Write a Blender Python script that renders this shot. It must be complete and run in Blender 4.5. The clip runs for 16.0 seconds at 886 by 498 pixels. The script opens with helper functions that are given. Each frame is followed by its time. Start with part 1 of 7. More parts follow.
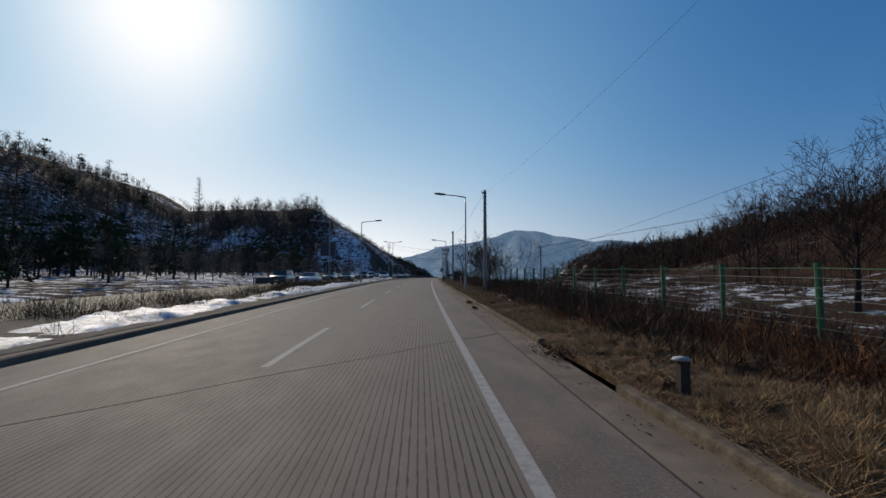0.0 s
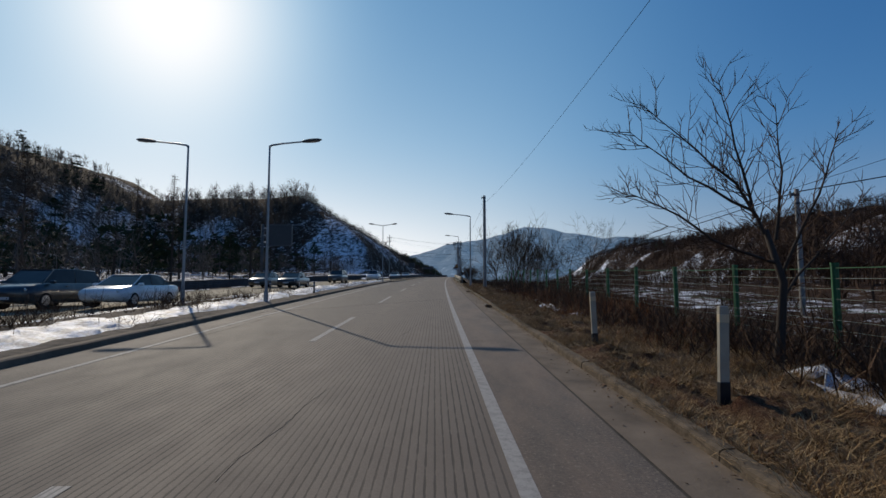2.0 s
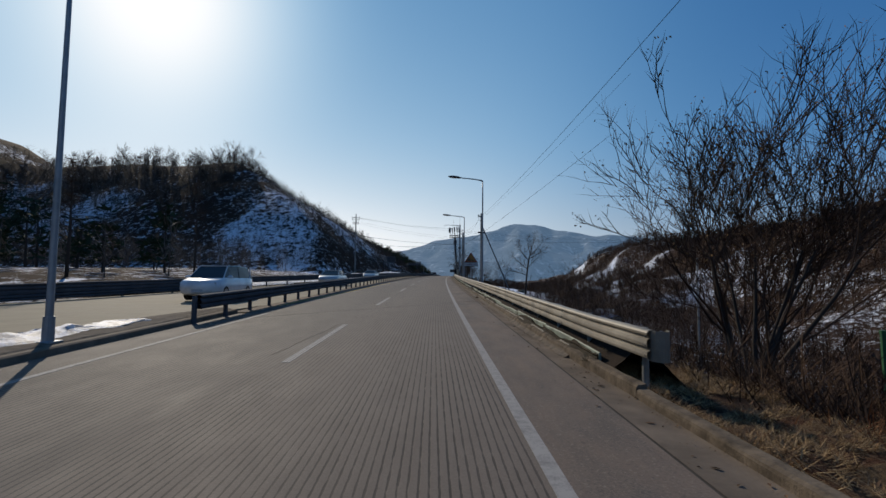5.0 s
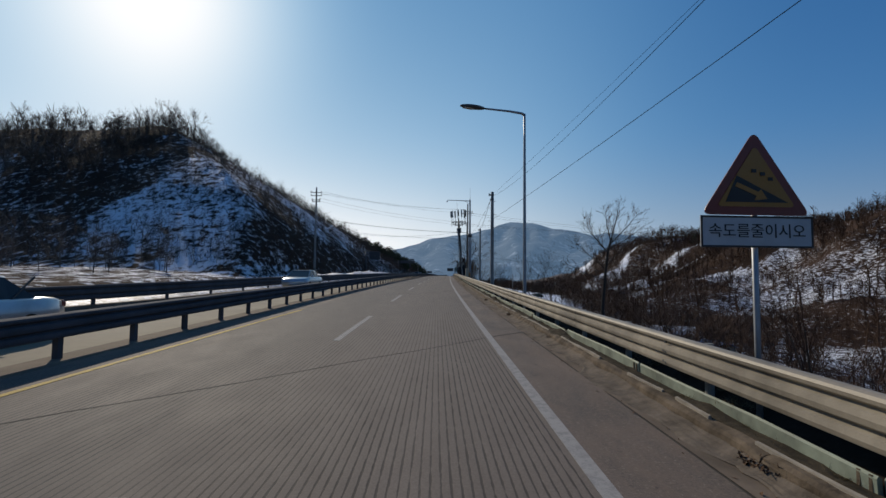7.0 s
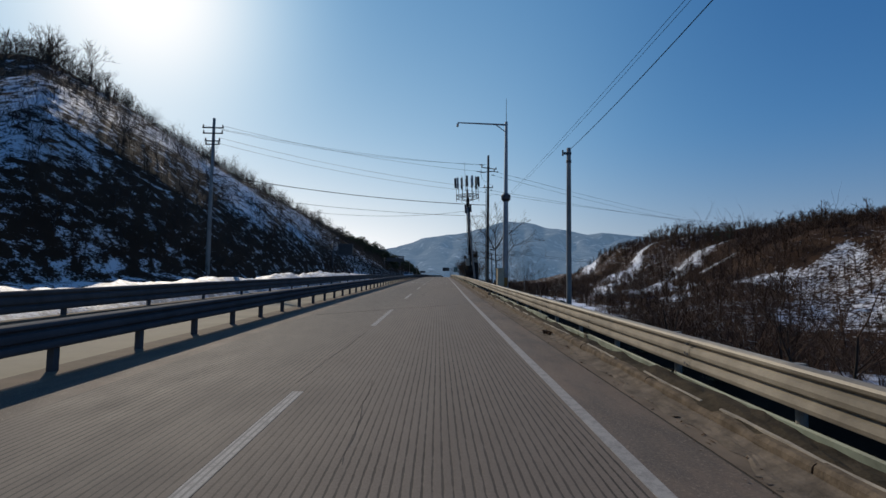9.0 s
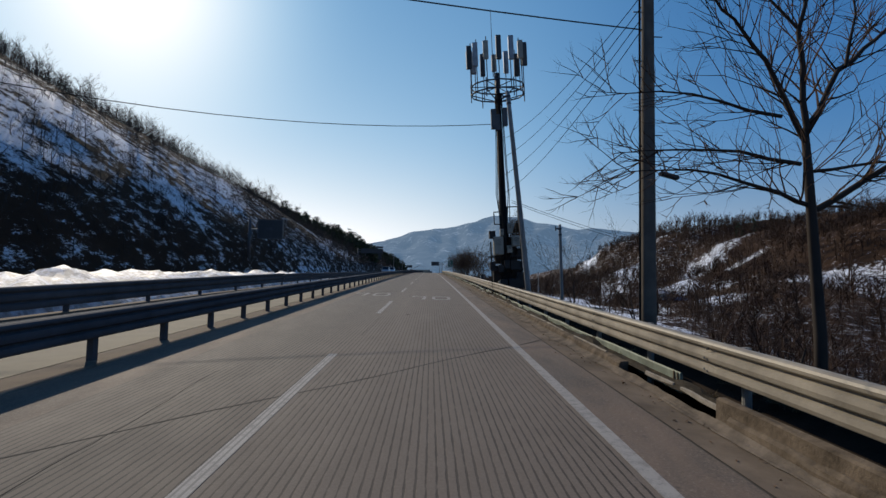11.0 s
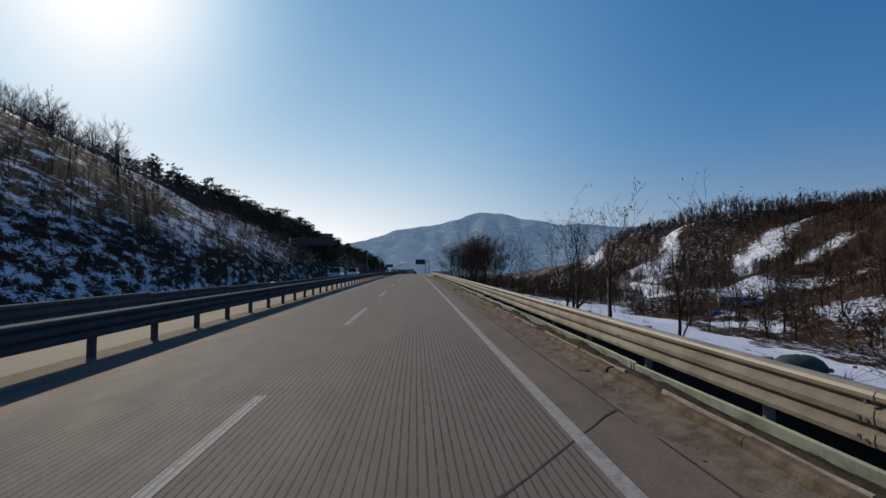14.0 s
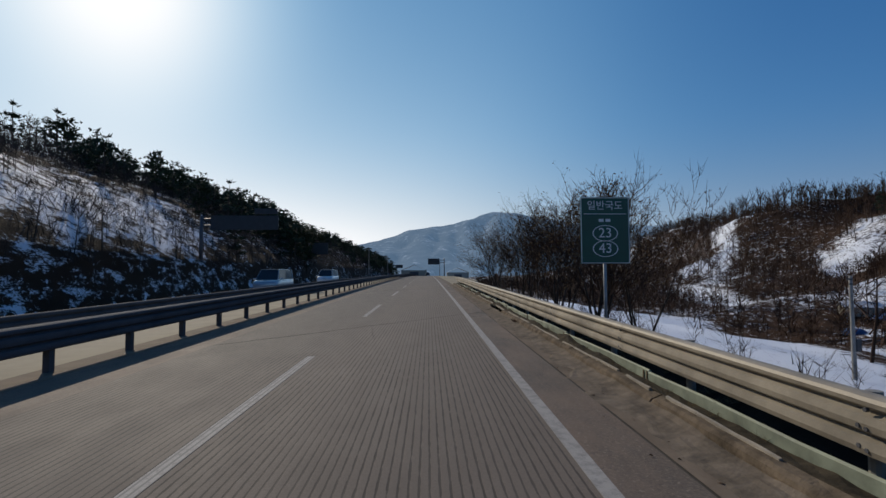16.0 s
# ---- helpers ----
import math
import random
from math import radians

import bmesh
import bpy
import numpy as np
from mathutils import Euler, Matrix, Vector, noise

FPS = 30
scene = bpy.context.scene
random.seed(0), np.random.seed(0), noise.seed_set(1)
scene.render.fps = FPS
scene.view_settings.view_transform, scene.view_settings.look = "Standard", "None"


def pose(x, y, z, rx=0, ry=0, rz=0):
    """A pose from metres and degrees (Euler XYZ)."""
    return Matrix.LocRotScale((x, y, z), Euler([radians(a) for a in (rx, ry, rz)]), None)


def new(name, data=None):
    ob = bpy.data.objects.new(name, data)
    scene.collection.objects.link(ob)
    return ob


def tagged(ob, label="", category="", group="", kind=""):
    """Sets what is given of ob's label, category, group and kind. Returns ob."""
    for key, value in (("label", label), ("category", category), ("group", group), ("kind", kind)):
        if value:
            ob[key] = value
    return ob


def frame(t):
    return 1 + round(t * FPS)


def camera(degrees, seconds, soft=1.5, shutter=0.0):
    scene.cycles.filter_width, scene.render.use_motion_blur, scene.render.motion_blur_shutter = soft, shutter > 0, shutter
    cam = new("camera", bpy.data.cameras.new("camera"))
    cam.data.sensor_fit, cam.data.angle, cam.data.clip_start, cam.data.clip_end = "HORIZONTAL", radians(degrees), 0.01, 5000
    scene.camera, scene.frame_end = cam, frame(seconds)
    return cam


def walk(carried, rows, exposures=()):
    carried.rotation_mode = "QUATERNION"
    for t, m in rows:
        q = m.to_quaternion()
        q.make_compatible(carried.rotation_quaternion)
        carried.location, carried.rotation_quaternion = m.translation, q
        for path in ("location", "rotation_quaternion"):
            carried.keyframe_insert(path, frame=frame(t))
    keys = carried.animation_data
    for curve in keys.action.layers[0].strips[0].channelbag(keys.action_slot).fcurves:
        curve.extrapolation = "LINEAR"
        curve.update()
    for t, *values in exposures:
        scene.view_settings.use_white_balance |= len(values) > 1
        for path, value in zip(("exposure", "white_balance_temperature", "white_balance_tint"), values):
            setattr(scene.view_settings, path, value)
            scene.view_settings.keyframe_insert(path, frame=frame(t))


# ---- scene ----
cam = camera(84.64, 16.0)

# The road's line: it bends gently to the right up to SC, then runs straight,
# and its gradient eases over a long crest. s: metres along, u: metres to the right.
KAP, SC, GRADE, CREST = 1 / 2494, 200.0, 0.037, 1 / 12185
EYE = 1.632


def axis(s):
    e = min(s, SC)
    th = -KAP * e
    x, y = KAP * e * e / 2, e
    if s > SC:
        x, y = x - math.sin(th) * (s - SC), y + math.cos(th) * (s - SC)
    return x, y, th, GRADE * s - CREST * s * s / 2


def W(s, u, z=0.0):
    x, y, th, zr = axis(s)
    return Vector((x + u * math.cos(th), y + u * math.sin(th), zr + z))


def at(s, u, z=0.0, turn=0.0, lean=0.0):
    """A pose on the road's line: local y runs along the road, turn in degrees."""
    p = W(s, u, z)
    return pose(p.x, p.y, p.z, 0, lean, math.degrees(axis(s)[2]) + turn)


# seconds, s, u, yaw from the road's direction, pitch from its surface, roll
ROWS = [
    (0, 0.00, 2.567, -2.88, 2.45, -0.09), (0.5, 8.87, 2.650, -2.90, 2.20, 0.10), (1, 17.91, 2.739, -2.20, 2.23, 0.09),
    (1.5, 27.20, 2.774, -1.65, 2.29, 0.10), (2, 36.09, 2.794, -1.10, 2.36, 0.09), (2.5, 45.13, 2.718, -1.20, 2.47, 0.04),
    (3, 54.62, 2.652, -1.40, 2.33, 0.0), (3.5, 63.75, 2.638, -1.40, 2.14, 0.0), (6, 109.29, 2.338, -1.02, 2.28, -0.80),
    (6.5, 118.61, 2.255, -0.97, 2.13, -0.70), (7, 127.29, 2.195, -0.93, 2.23, -0.59), (7.5, 135.93, 2.051, -0.88, 2.23, -0.60),
    (8, 145.26, 1.930, -0.88, 2.28, -0.60), (10.5, 190.22, 1.725, -0.98, 2.15, -1.20), (11, 199.87, 1.712, -1.40, 1.89, -1.10),
    (11.5, 209.56, 1.680, -2.22, 1.86, -1.15), (12, 218.76, 1.624, -2.53, 1.77, -1.20), (12.5, 227.57, 1.658, -3.26, 2.14, -0.80),
    (13, 236.65, 1.682, -3.05, 1.95, -0.50), (13.5, 245.50, 1.778, -3.15, 1.91, -0.25), (14, 254.37, 1.920, -3.25, 1.99, 0.0),
    (14.5, 263.90, 2.019, -3.30, 2.02, 0.20), (15, 272.92, 2.137, -3.03, 2.11, 0.20), (15.5, 281.39, 2.125, -2.32, 2.26, 0.20),
    (16, 290.46, 2.172, -1.72, 2.22, 0.20),
]


def eye_pose(s, u, yaw, pitch, roll):
    p = W(s, u, EYE)
    up = math.degrees(math.atan(GRADE - CREST * s))
    return pose(p.x, p.y, p.z, 0, 0, math.degrees(axis(s)[2]) + yaw) @ pose(0, 0, 0, 90 + pitch + up) @ pose(0, 0, 0, 0, 0, -roll)


walk(cam, [(r[0], eye_pose(*r[1:])) for r in ROWS], [(0, -0.18, 6300, 9), (8, -0.18, 6300, 9), (10.4, -0.09, 6300, 9), (11.4, -0.02, 6300, 9), (12.6, -0.04, 6300, 9), (14, -0.15, 6300, 9), (15, -0.18, 6300, 9), (16, -0.18, 6300, 9)])

# ---- light: a low winter sun ahead to the left, clear sky ----
SUN_EL, SUN_AZ = radians(29.5), radians(28.4)      # azimuth: turned left from straight ahead
world = bpy.data.worlds.new("sky")
scene.world = world
world.use_nodes = True
wn = world.node_tree.nodes
sky = wn.new("ShaderNodeTexSky")
sky.sky_type = "NISHITA"
sky.sun_disc = False
sky.sun_elevation, sky.sun_rotation = SUN_EL, -SUN_AZ
sky.altitude, sky.air_density, sky.dust_density, sky.ozone_density = 60, 1.05, 0.55, 1.7
lk = world.node_tree.links
rgb = wn.new("ShaderNodeSeparateColor")
lk.new(sky.outputs["Color"], rgb.inputs[0])


def sky_math(op, a, b):
    nd = wn.new("ShaderNodeMath")
    nd.operation = op
    for sock, v in zip(nd.inputs, (a, b)):
        if isinstance(v, (int, float)):
            sock.default_value = v
        else:
            lk.new(v, sock)
    return nd.outputs[0]


def sky_mix(mode, fac, a, b):
    nd = wn.new("ShaderNodeMix")
    nd.data_type, nd.blend_type = "RGBA", mode
    for sock, v in ((nd.inputs[0], fac), (nd.inputs[6], a), (nd.inputs[7], b)):
        if isinstance(v, (int, float, tuple)):
            sock.default_value = v
        else:
            lk.new(v, sock)
    return nd.outputs[2]


# clear winter air: it scatters most within forty degrees of the sun and brightens in a halo round it
sd = Vector((-math.sin(SUN_AZ) * math.cos(SUN_EL), math.cos(SUN_AZ) * math.cos(SUN_EL), math.sin(SUN_EL)))
way = wn.new("ShaderNodeTexCoord").outputs["Generated"]
dot = wn.new("ShaderNodeVectorMath")
dot.operation = "DOT_PRODUCT"
lk.new(way, dot.inputs[0])
dot.inputs[1].default_value = sd
up = wn.new("ShaderNodeSeparateXYZ")
lk.new(way, up.inputs[0])
fall = wn.new("ShaderNodeValToRGB")
fall.color_ramp.interpolation = "B_SPLINE"
while len(fall.color_ramp.elements) < 5:
    fall.color_ramp.elements.new(0.5)
for el, (q, v) in zip(fall.color_ramp.elements, ((0.45, 0.70), (0.62, 0.80), (0.78, 1.05), (0.90, 0.96), (1.0, 0.66))):
    el.position, el.color = q, (v, v, v, 1)
lk.new(dot.outputs["Value"], fall.inputs["Fac"])
ring = sky_math("MULTIPLY", sky_math("POWER", sky_math("MAXIMUM", dot.outputs["Value"], 0.0), 55.0), 4.0)
green = sky_math("ADD", sky_math("MULTIPLY", rgb.outputs[1], fall.outputs["Color"]), ring)
# the darker the sky the deeper its blue; towards the sun it turns white
SKY = 0.098
level = sky_math("MINIMUM", sky_math("MULTIPLY", green, SKY * 0.9), 1.0)
blue_sky = wn.new("ShaderNodeCombineColor")
lk.new(sky_math("MULTIPLY", green, sky_math("POWER", level, 0.63)), blue_sky.inputs[0])
lk.new(green, blue_sky.inputs[1])
lk.new(sky_math("MULTIPLY", green, sky_math("POWER", level, -0.45)), blue_sky.inputs[2])
# haze pales it warmly at the horizon
haze = sky_math("POWER", sky_math("MAXIMUM", sky_math("SUBTRACT", 1.0, sky_math("MULTIPLY", up.outputs["Z"], 3.3)), 0.0), 2.0)
pale = sky_mix("MULTIPLY", 1.0, green, (1.02, 1.0, 0.985, 1))
lk.new(sky_mix("MIX", sky_math("MULTIPLY", haze, 0.92), blue_sky.outputs[0], pale), wn["Background"].inputs["Color"])
wn["Background"].inputs["Strength"].default_value = SKY
sun = new("sun", bpy.data.lights.new("sun", "SUN"))
sun.data.energy, sun.data.angle, sun.data.color = 3.25, radians(0.55), (1.0, 0.86, 0.68)
sun.matrix_world = Matrix.Translation((0, 0, 80)) @ sd.to_track_quat("Z", "Y").to_matrix().to_4x4()



# ---- materials ----
class Mat:
    """A node material with short ways to add textures."""

    def __init__(self, name, rough=0.7, metal=0.0):
        self.m = bpy.data.materials.new(name)
        self.m.use_nodes = True
        self.t = self.m.node_tree
        self.b = self.t.nodes["Principled BSDF"]
        self.b.inputs["Roughness"].default_value = rough
        self.b.inputs["Metallic"].default_value = metal

    def n(self, kind, **kw):
        node = self.t.nodes.new("ShaderNode" + kind)
        for k, v in kw.items():
            if k in ("scale", "detail", "rough", "dist"):
                node.inputs[{"scale": "Scale", "detail": "Detail", "rough": "Roughness", "dist": "Distortion"}[k]].default_value = v
            elif k == "op":
                node.operation = v
        return node

    def link(self, a, b):
        self.t.links.new(a, b)

    def coords(self, stretch=None, uv=False):
        c = self.n("TexCoord").outputs["UV" if uv else "Object"]
        if stretch:
            mp = self.n("Mapping")
            mp.inputs["Scale"].default_value = stretch
            self.link(c, mp.inputs["Vector"])
            c = mp.outputs["Vector"]
        return c

    def noise(self, scale, detail=4.0, rough=0.55, dist=0.0, stretch=None, uv=False, world=False):
        nd = self.n("TexNoise", scale=scale, detail=detail, rough=rough, dist=dist)
        c = self.n("NewGeometry").outputs["Position"] if world else self.coords(stretch, uv)
        if world and stretch:
            mp = self.n("Mapping")
            mp.inputs["Scale"].default_value = stretch
            self.link(c, mp.inputs["Vector"])
            c = mp.outputs["Vector"]
        self.link(c, nd.inputs["Vector"])
        return nd.outputs["Fac"]

    def ramp(self, fac, stops):
        r = self.n("ValToRGB")
        while len(r.color_ramp.elements) < len(stops):
            r.color_ramp.elements.new(0.5)
        for e, (p, c) in zip(r.color_ramp.elements, stops):
            e.position, e.color = p, (*c, 1) if len(c) == 3 else c
        self.link(fac, r.inputs["Fac"])
        return r.outputs["Color"]

    def mix(self, fac, a, b, mode="MIX"):
        x = self.n("Mix")
        x.data_type, x.blend_type = "RGBA", mode
        for sock, v in ((x.inputs[0], fac), (x.inputs[6], a), (x.inputs[7], b)):
            if isinstance(v, (int, float)):
                sock.default_value = v
            elif isinstance(v, tuple):
                sock.default_value = (*v, 1)
            else:
                self.link(v, sock)
        return x.outputs[2]

    def math(self, op, a, b=0.0, clamp=False):
        x = self.n("Math", op=op)
        x.use_clamp = clamp
        for sock, v in ((x.inputs[0], a), (x.inputs[1], b)):
            if isinstance(v, (int, float)):
                sock.default_value = v
            else:
                self.link(v, sock)
        return x.outputs[0]

    def color(self, c):
        if isinstance(c, tuple):
            self.b.inputs["Base Color"].default_value = (*c, 1)
        else:
            self.link(c, self.b.inputs["Base Color"])
        return self

    def rough(self, r):
        self.link(r, self.b.inputs["Roughness"])
        return self

    def bump(self, h, strength=0.4, dist=0.02):
        bp = self.n("Bump")
        bp.inputs["Strength"].default_value, bp.inputs["Distance"].default_value = strength, dist
        self.link(h, bp.inputs["Height"])
        self.link(bp.outputs["Normal"], self.b.inputs["Normal"])
        return self


def plain(name, color, rough=0.6, metal=0.0, vary=0.25, scale=3.0, grain=40.0, bump=0.2, world=False):
    """Paint, metal or concrete with stains at two scales and a fine grain."""
    m = Mat(name, rough, metal)
    big = m.noise(scale, 5, 0.6, world=world)
    fine = m.noise(grain, 3, 0.6, world=world)
    lo = tuple(c * (1 - vary) for c in color)
    hi = tuple(min(1, c * (1 + vary * 0.6)) for c in color)
    base = m.ramp(big, [(0.3, lo), (0.7, hi)])
    m.color(m.mix(m.math("MULTIPLY", fine, vary * 0.6), base, tuple(c * 0.5 for c in color)))
    m.bump(fine, bump, 0.01)
    m.rough(m.math("ADD", m.math("MULTIPLY", big, 0.25), rough - 0.12))
    if rough >= 0.8:
        m.b.inputs["Specular IOR Level"].default_value = 0.08
    return m.m


def road_material(name, tined):
    m = Mat(name, 0.72)
    m.b.inputs["Specular IOR Level"].default_value = 0.2
    uv = m.n("UVMap").outputs["UV"]
    sep = m.n("SeparateXYZ")
    m.link(uv, sep.inputs[0])
    uu, ss = sep.outputs[0], sep.outputs[1]
    big = m.noise(0.35, 5, 0.6, stretch=(1, 0.12, 1), uv=True)
    mid = m.noise(2.2, 5, 0.65, stretch=(1, 0.35, 1), uv=True)
    fine = m.noise(95, 2, 0.7, uv=True)
    base = m.ramp(big, [(0.32, (0.143, 0.113, 0.089)), (0.68, (0.236, 0.187, 0.147))])
    base = m.mix(m.math("MULTIPLY", m.ramp(mid, [(0.42, (0, 0, 0)), (0.75, (1, 1, 1))]), 0.45), base, (0.085, 0.074, 0.064))
    grit = m.ramp(m.noise(38, 4, 0.75, uv=True), [(0.38, (1, 1, 1)), (0.6, (0, 0, 0))])
    base = m.mix(m.math("MULTIPLY", grit, 0.6), base, (0.05, 0.043, 0.037))
    base = m.mix(m.math("MULTIPLY", fine, 0.55), base, (0.055, 0.048, 0.042))
    if not tined:
        dust = m.ramp(m.noise(1.1, 6, 0.7, stretch=(1, 0.3, 1), uv=True), [(0.38, (0, 0, 0)), (0.62, (1, 1, 1))])
        base = m.mix(m.math("MULTIPLY", dust, 0.55), base, (0.225, 0.158, 0.112))
        peb = m.ramp(m.noise(24, 5, 0.8, uv=True), [(0.56, (0, 0, 0)), (0.63, (1, 1, 1))])
        base = m.mix(m.math("MULTIPLY", peb, 0.55), base, (0.30, 0.25, 0.19))
        spot = m.ramp(m.noise(5.5, 6, 0.75, uv=True), [(0.60, (0, 0, 0)), (0.68, (1, 1, 1))])
        base = m.mix(m.math("MULTIPLY", spot, 0.6), base, (0.06, 0.05, 0.042))
    h = fine
    if tined:
        # grooves run along the lanes, worn away in the wheel tracks
        wob = m.math("MULTIPLY", m.noise(0.5, 2, 0.5, stretch=(1, 0.2, 1), uv=True), 0.05)
        w = m.math("SINE", m.math("MULTIPLY", m.math("ADD", uu, wob), 2 * math.pi / 0.078))
        nib = m.math("MULTIPLY", m.math("SUBTRACT", m.noise(26, 3, 0.7, stretch=(1, 0.15, 1), uv=True), 0.5), 1.5)
        groove = m.math("MULTIPLY", m.math("SUBTRACT", m.math("ADD", w, nib), 0.62), 4.0, True)
        worn = m.ramp(m.noise(0.55, 4, 0.55, stretch=(1, 0.06, 1), uv=True), [(0.34, (0.75, 0.75, 0.75)), (0.58, (1, 1, 1))])
        patch = m.ramp(m.noise(0.9, 3, 0.6, stretch=(1.5, 0.2, 1), uv=True), [(0.3, (0.65, 0.65, 0.65)), (0.6, (1, 1, 1))])
        g = m.math("MULTIPLY", m.math("MULTIPLY", groove, worn), patch)
        base = m.mix(m.math("MULTIPLY", g, 0.93), base, (0.016, 0.014, 0.012))
        base = m.mix(m.math("MULTIPLY", m.math("SUBTRACT", 1.0, g), 0.28), base, (0.238, 0.19, 0.147))
        # the passing lane is mixed darker, the driving lane slightly paler
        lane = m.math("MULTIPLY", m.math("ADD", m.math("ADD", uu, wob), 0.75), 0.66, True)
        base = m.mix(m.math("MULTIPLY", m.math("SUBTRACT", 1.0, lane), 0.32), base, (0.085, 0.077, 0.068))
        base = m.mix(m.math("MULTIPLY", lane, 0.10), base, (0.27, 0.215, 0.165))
        h = m.math("SUBTRACT", m.math("MULTIPLY", fine, 0.4), m.math("MULTIPLY", g, 0.8))
    m.color(base)
    m.rough(m.math("ADD", m.math("MULTIPLY", mid, 0.2), 0.7))
    m.bump(h, 0.45, 0.006)
    return m.m


def ground_material():
    """Dead winter ground: brown litter and dry grass, with old snow where the mesh says so."""
    m = Mat("winter_ground", 0.95)
    m.b.inputs["Specular IOR Level"].default_value = 0.1
    at_ = m.n("Attribute")
    at_.attribute_name = "snow"
    dens = at_.outputs["Fac"]
    lay = (1.0, 0.7, 1.4)               # snow lies along the contours
    big = m.noise(0.05, 6, 0.6, stretch=lay, world=True)
    mid = m.noise(0.5, 6, 0.65, stretch=lay, world=True)
    speck = m.noise(1.0, 6, 0.72, stretch=lay, world=True)
    fine = m.noise(8.0, 6, 0.8, stretch=lay, world=True)
    earth = m.ramp(mid, [(0.3, (0.026, 0.0145, 0.009)), (0.5, (0.052, 0.029, 0.017)), (0.72, (0.10, 0.055, 0.030))])
    earth = m.mix(m.math("MULTIPLY", fine, 0.8), earth, (0.048, 0.027, 0.016))
    cover = m.math("ADD", m.math("MULTIPLY", big, 0.35), m.math("MULTIPLY", mid, 0.45))
    cover = m.math("ADD", cover, m.math("ADD", m.math("MULTIPLY", speck, 0.85), m.math("MULTIPLY", fine, 0.35)))
    edge = m.math("MULTIPLY", m.math("SUBTRACT", m.math("ADD", cover, dens), 1.46), 12.0, True)
    m.color(m.mix(edge, earth, (0.80, 0.82, 0.86)))
    m.rough(m.math("SUBTRACT", 0.95, m.math("MULTIPLY", edge, 0.25)))
    m.bump(m.math("ADD", fine, m.math("MULTIPLY", edge, 0.6)), 0.7, 0.12)
    return m.m


def snow_material():
    m = Mat("old_snow", 0.6)
    big = m.noise(1.2, 5, 0.6, world=True)
    fine = m.noise(14, 5, 0.65, world=True)
    dirt = m.ramp(m.noise(2.6, 6, 0.7, world=True), [(0.43, (0, 0, 0)), (0.58, (1, 1, 1))])
    base = m.ramp(big, [(0.3, (0.52, 0.54, 0.58)), (0.7, (0.82, 0.84, 0.88))])
    m.color(m.mix(m.math("MULTIPLY", dirt, 0.75), base, (0.20, 0.16, 0.12)))
    m.bump(m.math("ADD", big, m.math("MULTIPLY", fine, 0.4)), 0.8, 0.08)
    return m.m


def twig_material(name, a, b):
    m = Mat(name, 0.9)
    m.b.inputs["Specular IOR Level"].default_value = 0.15
    g = m.n("NewGeometry")
    isl = g.outputs["Random Per Island"]
    nz = m.noise(3.0, 4, 0.6, world=True)
    m.color(m.mix(m.math("MULTIPLY", nz, 0.5), m.ramp(isl, [(0.0, a), (1.0, b)]), tuple(c * 0.45 for c in a)))
    return m.m


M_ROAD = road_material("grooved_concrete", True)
M_SHOULDER = road_material("shoulder_concrete", False)
M_CONC = plain("weathered_concrete", (0.20, 0.156, 0.114), 0.85, vary=0.4, scale=1.2, grain=30, bump=0.5, world=True)
M_EARTHY = plain("dirty_kerb_concrete", (0.165, 0.128, 0.09), 0.95, vary=0.6, scale=4, grain=26, bump=1.0, world=True)
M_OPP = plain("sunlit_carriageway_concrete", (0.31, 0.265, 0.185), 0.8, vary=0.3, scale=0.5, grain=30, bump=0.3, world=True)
M_PATCH = plain("oily_patch", (0.085, 0.074, 0.063), 0.95, vary=0.5, scale=6, world=True)
M_SEAL = plain("joint_sealant", (0.075, 0.066, 0.056), 0.8, vary=0.3, world=True)
M_LITTER = twig_material("gutter_litter", (0.08, 0.045, 0.026), (0.20, 0.12, 0.07))
M_DIRT = plain("dirt", (0.175, 0.142, 0.108), 0.95, vary=0.5, scale=4, grain=25, bump=0.9, world=True)


def turf_material():
    """Flattened dry grass: tan thatch over brown litter."""
    m = Mat("dry_thatch", 0.95)
    m.b.inputs["Specular IOR Level"].default_value = 0.1
    a = m.noise(1.6, 6, 0.7, world=True)
    b = m.noise(16, 6, 0.75, 2.5, world=True)
    c = m.noise(70, 4, 0.7, 1.5, world=True)
    straw = m.ramp(c, [(0.3, (0.10, 0.06, 0.03)), (0.5, (0.24, 0.155, 0.08)), (0.7, (0.46, 0.33, 0.18))])
    litter = m.ramp(b, [(0.3, (0.035, 0.018, 0.011)), (0.7, (0.20, 0.085, 0.045))])
    m.color(m.mix(m.ramp(m.math("ADD", m.math("MULTIPLY", a, 0.6), m.math("MULTIPLY", b, 0.5)), [(0.48, (0, 0, 0)), (0.62, (1, 1, 1))]), litter, straw))
    m.bump(m.math("ADD", b, m.math("MULTIPLY", c, 0.5)), 1.0, 0.08)
    return m.m


M_TURF = turf_material()
M_RIM = plain("pale_worn_rim", (0.34, 0.30, 0.24), 0.8, vary=0.45, scale=3, grain=30, world=True)
M_GROUND = ground_material()
# soil coloured near black for the shaded gap below the rail
M_SOIL = plain("gap_shade_soil", (0.032, 0.023, 0.016), 0.95, vary=0.5, scale=2.5, grain=18, bump=0.9, world=True)
M_SNOW = snow_material()
M_STEEL = plain("galvanised_steel", (0.33, 0.34, 0.35), 0.5, 0.6, vary=0.3, scale=2.5, grain=60, bump=0.1)
M_DARKSTEEL = plain("dull_dark_steel", (0.09, 0.092, 0.10), 0.55, 0.3, vary=0.35, scale=2, grain=40)
M_BEAM = plain("weathered_guardrail_steel", (0.31, 0.27, 0.205), 0.6, 0.1, vary=0.5, scale=1.3, grain=22, bump=0.25, world=True)
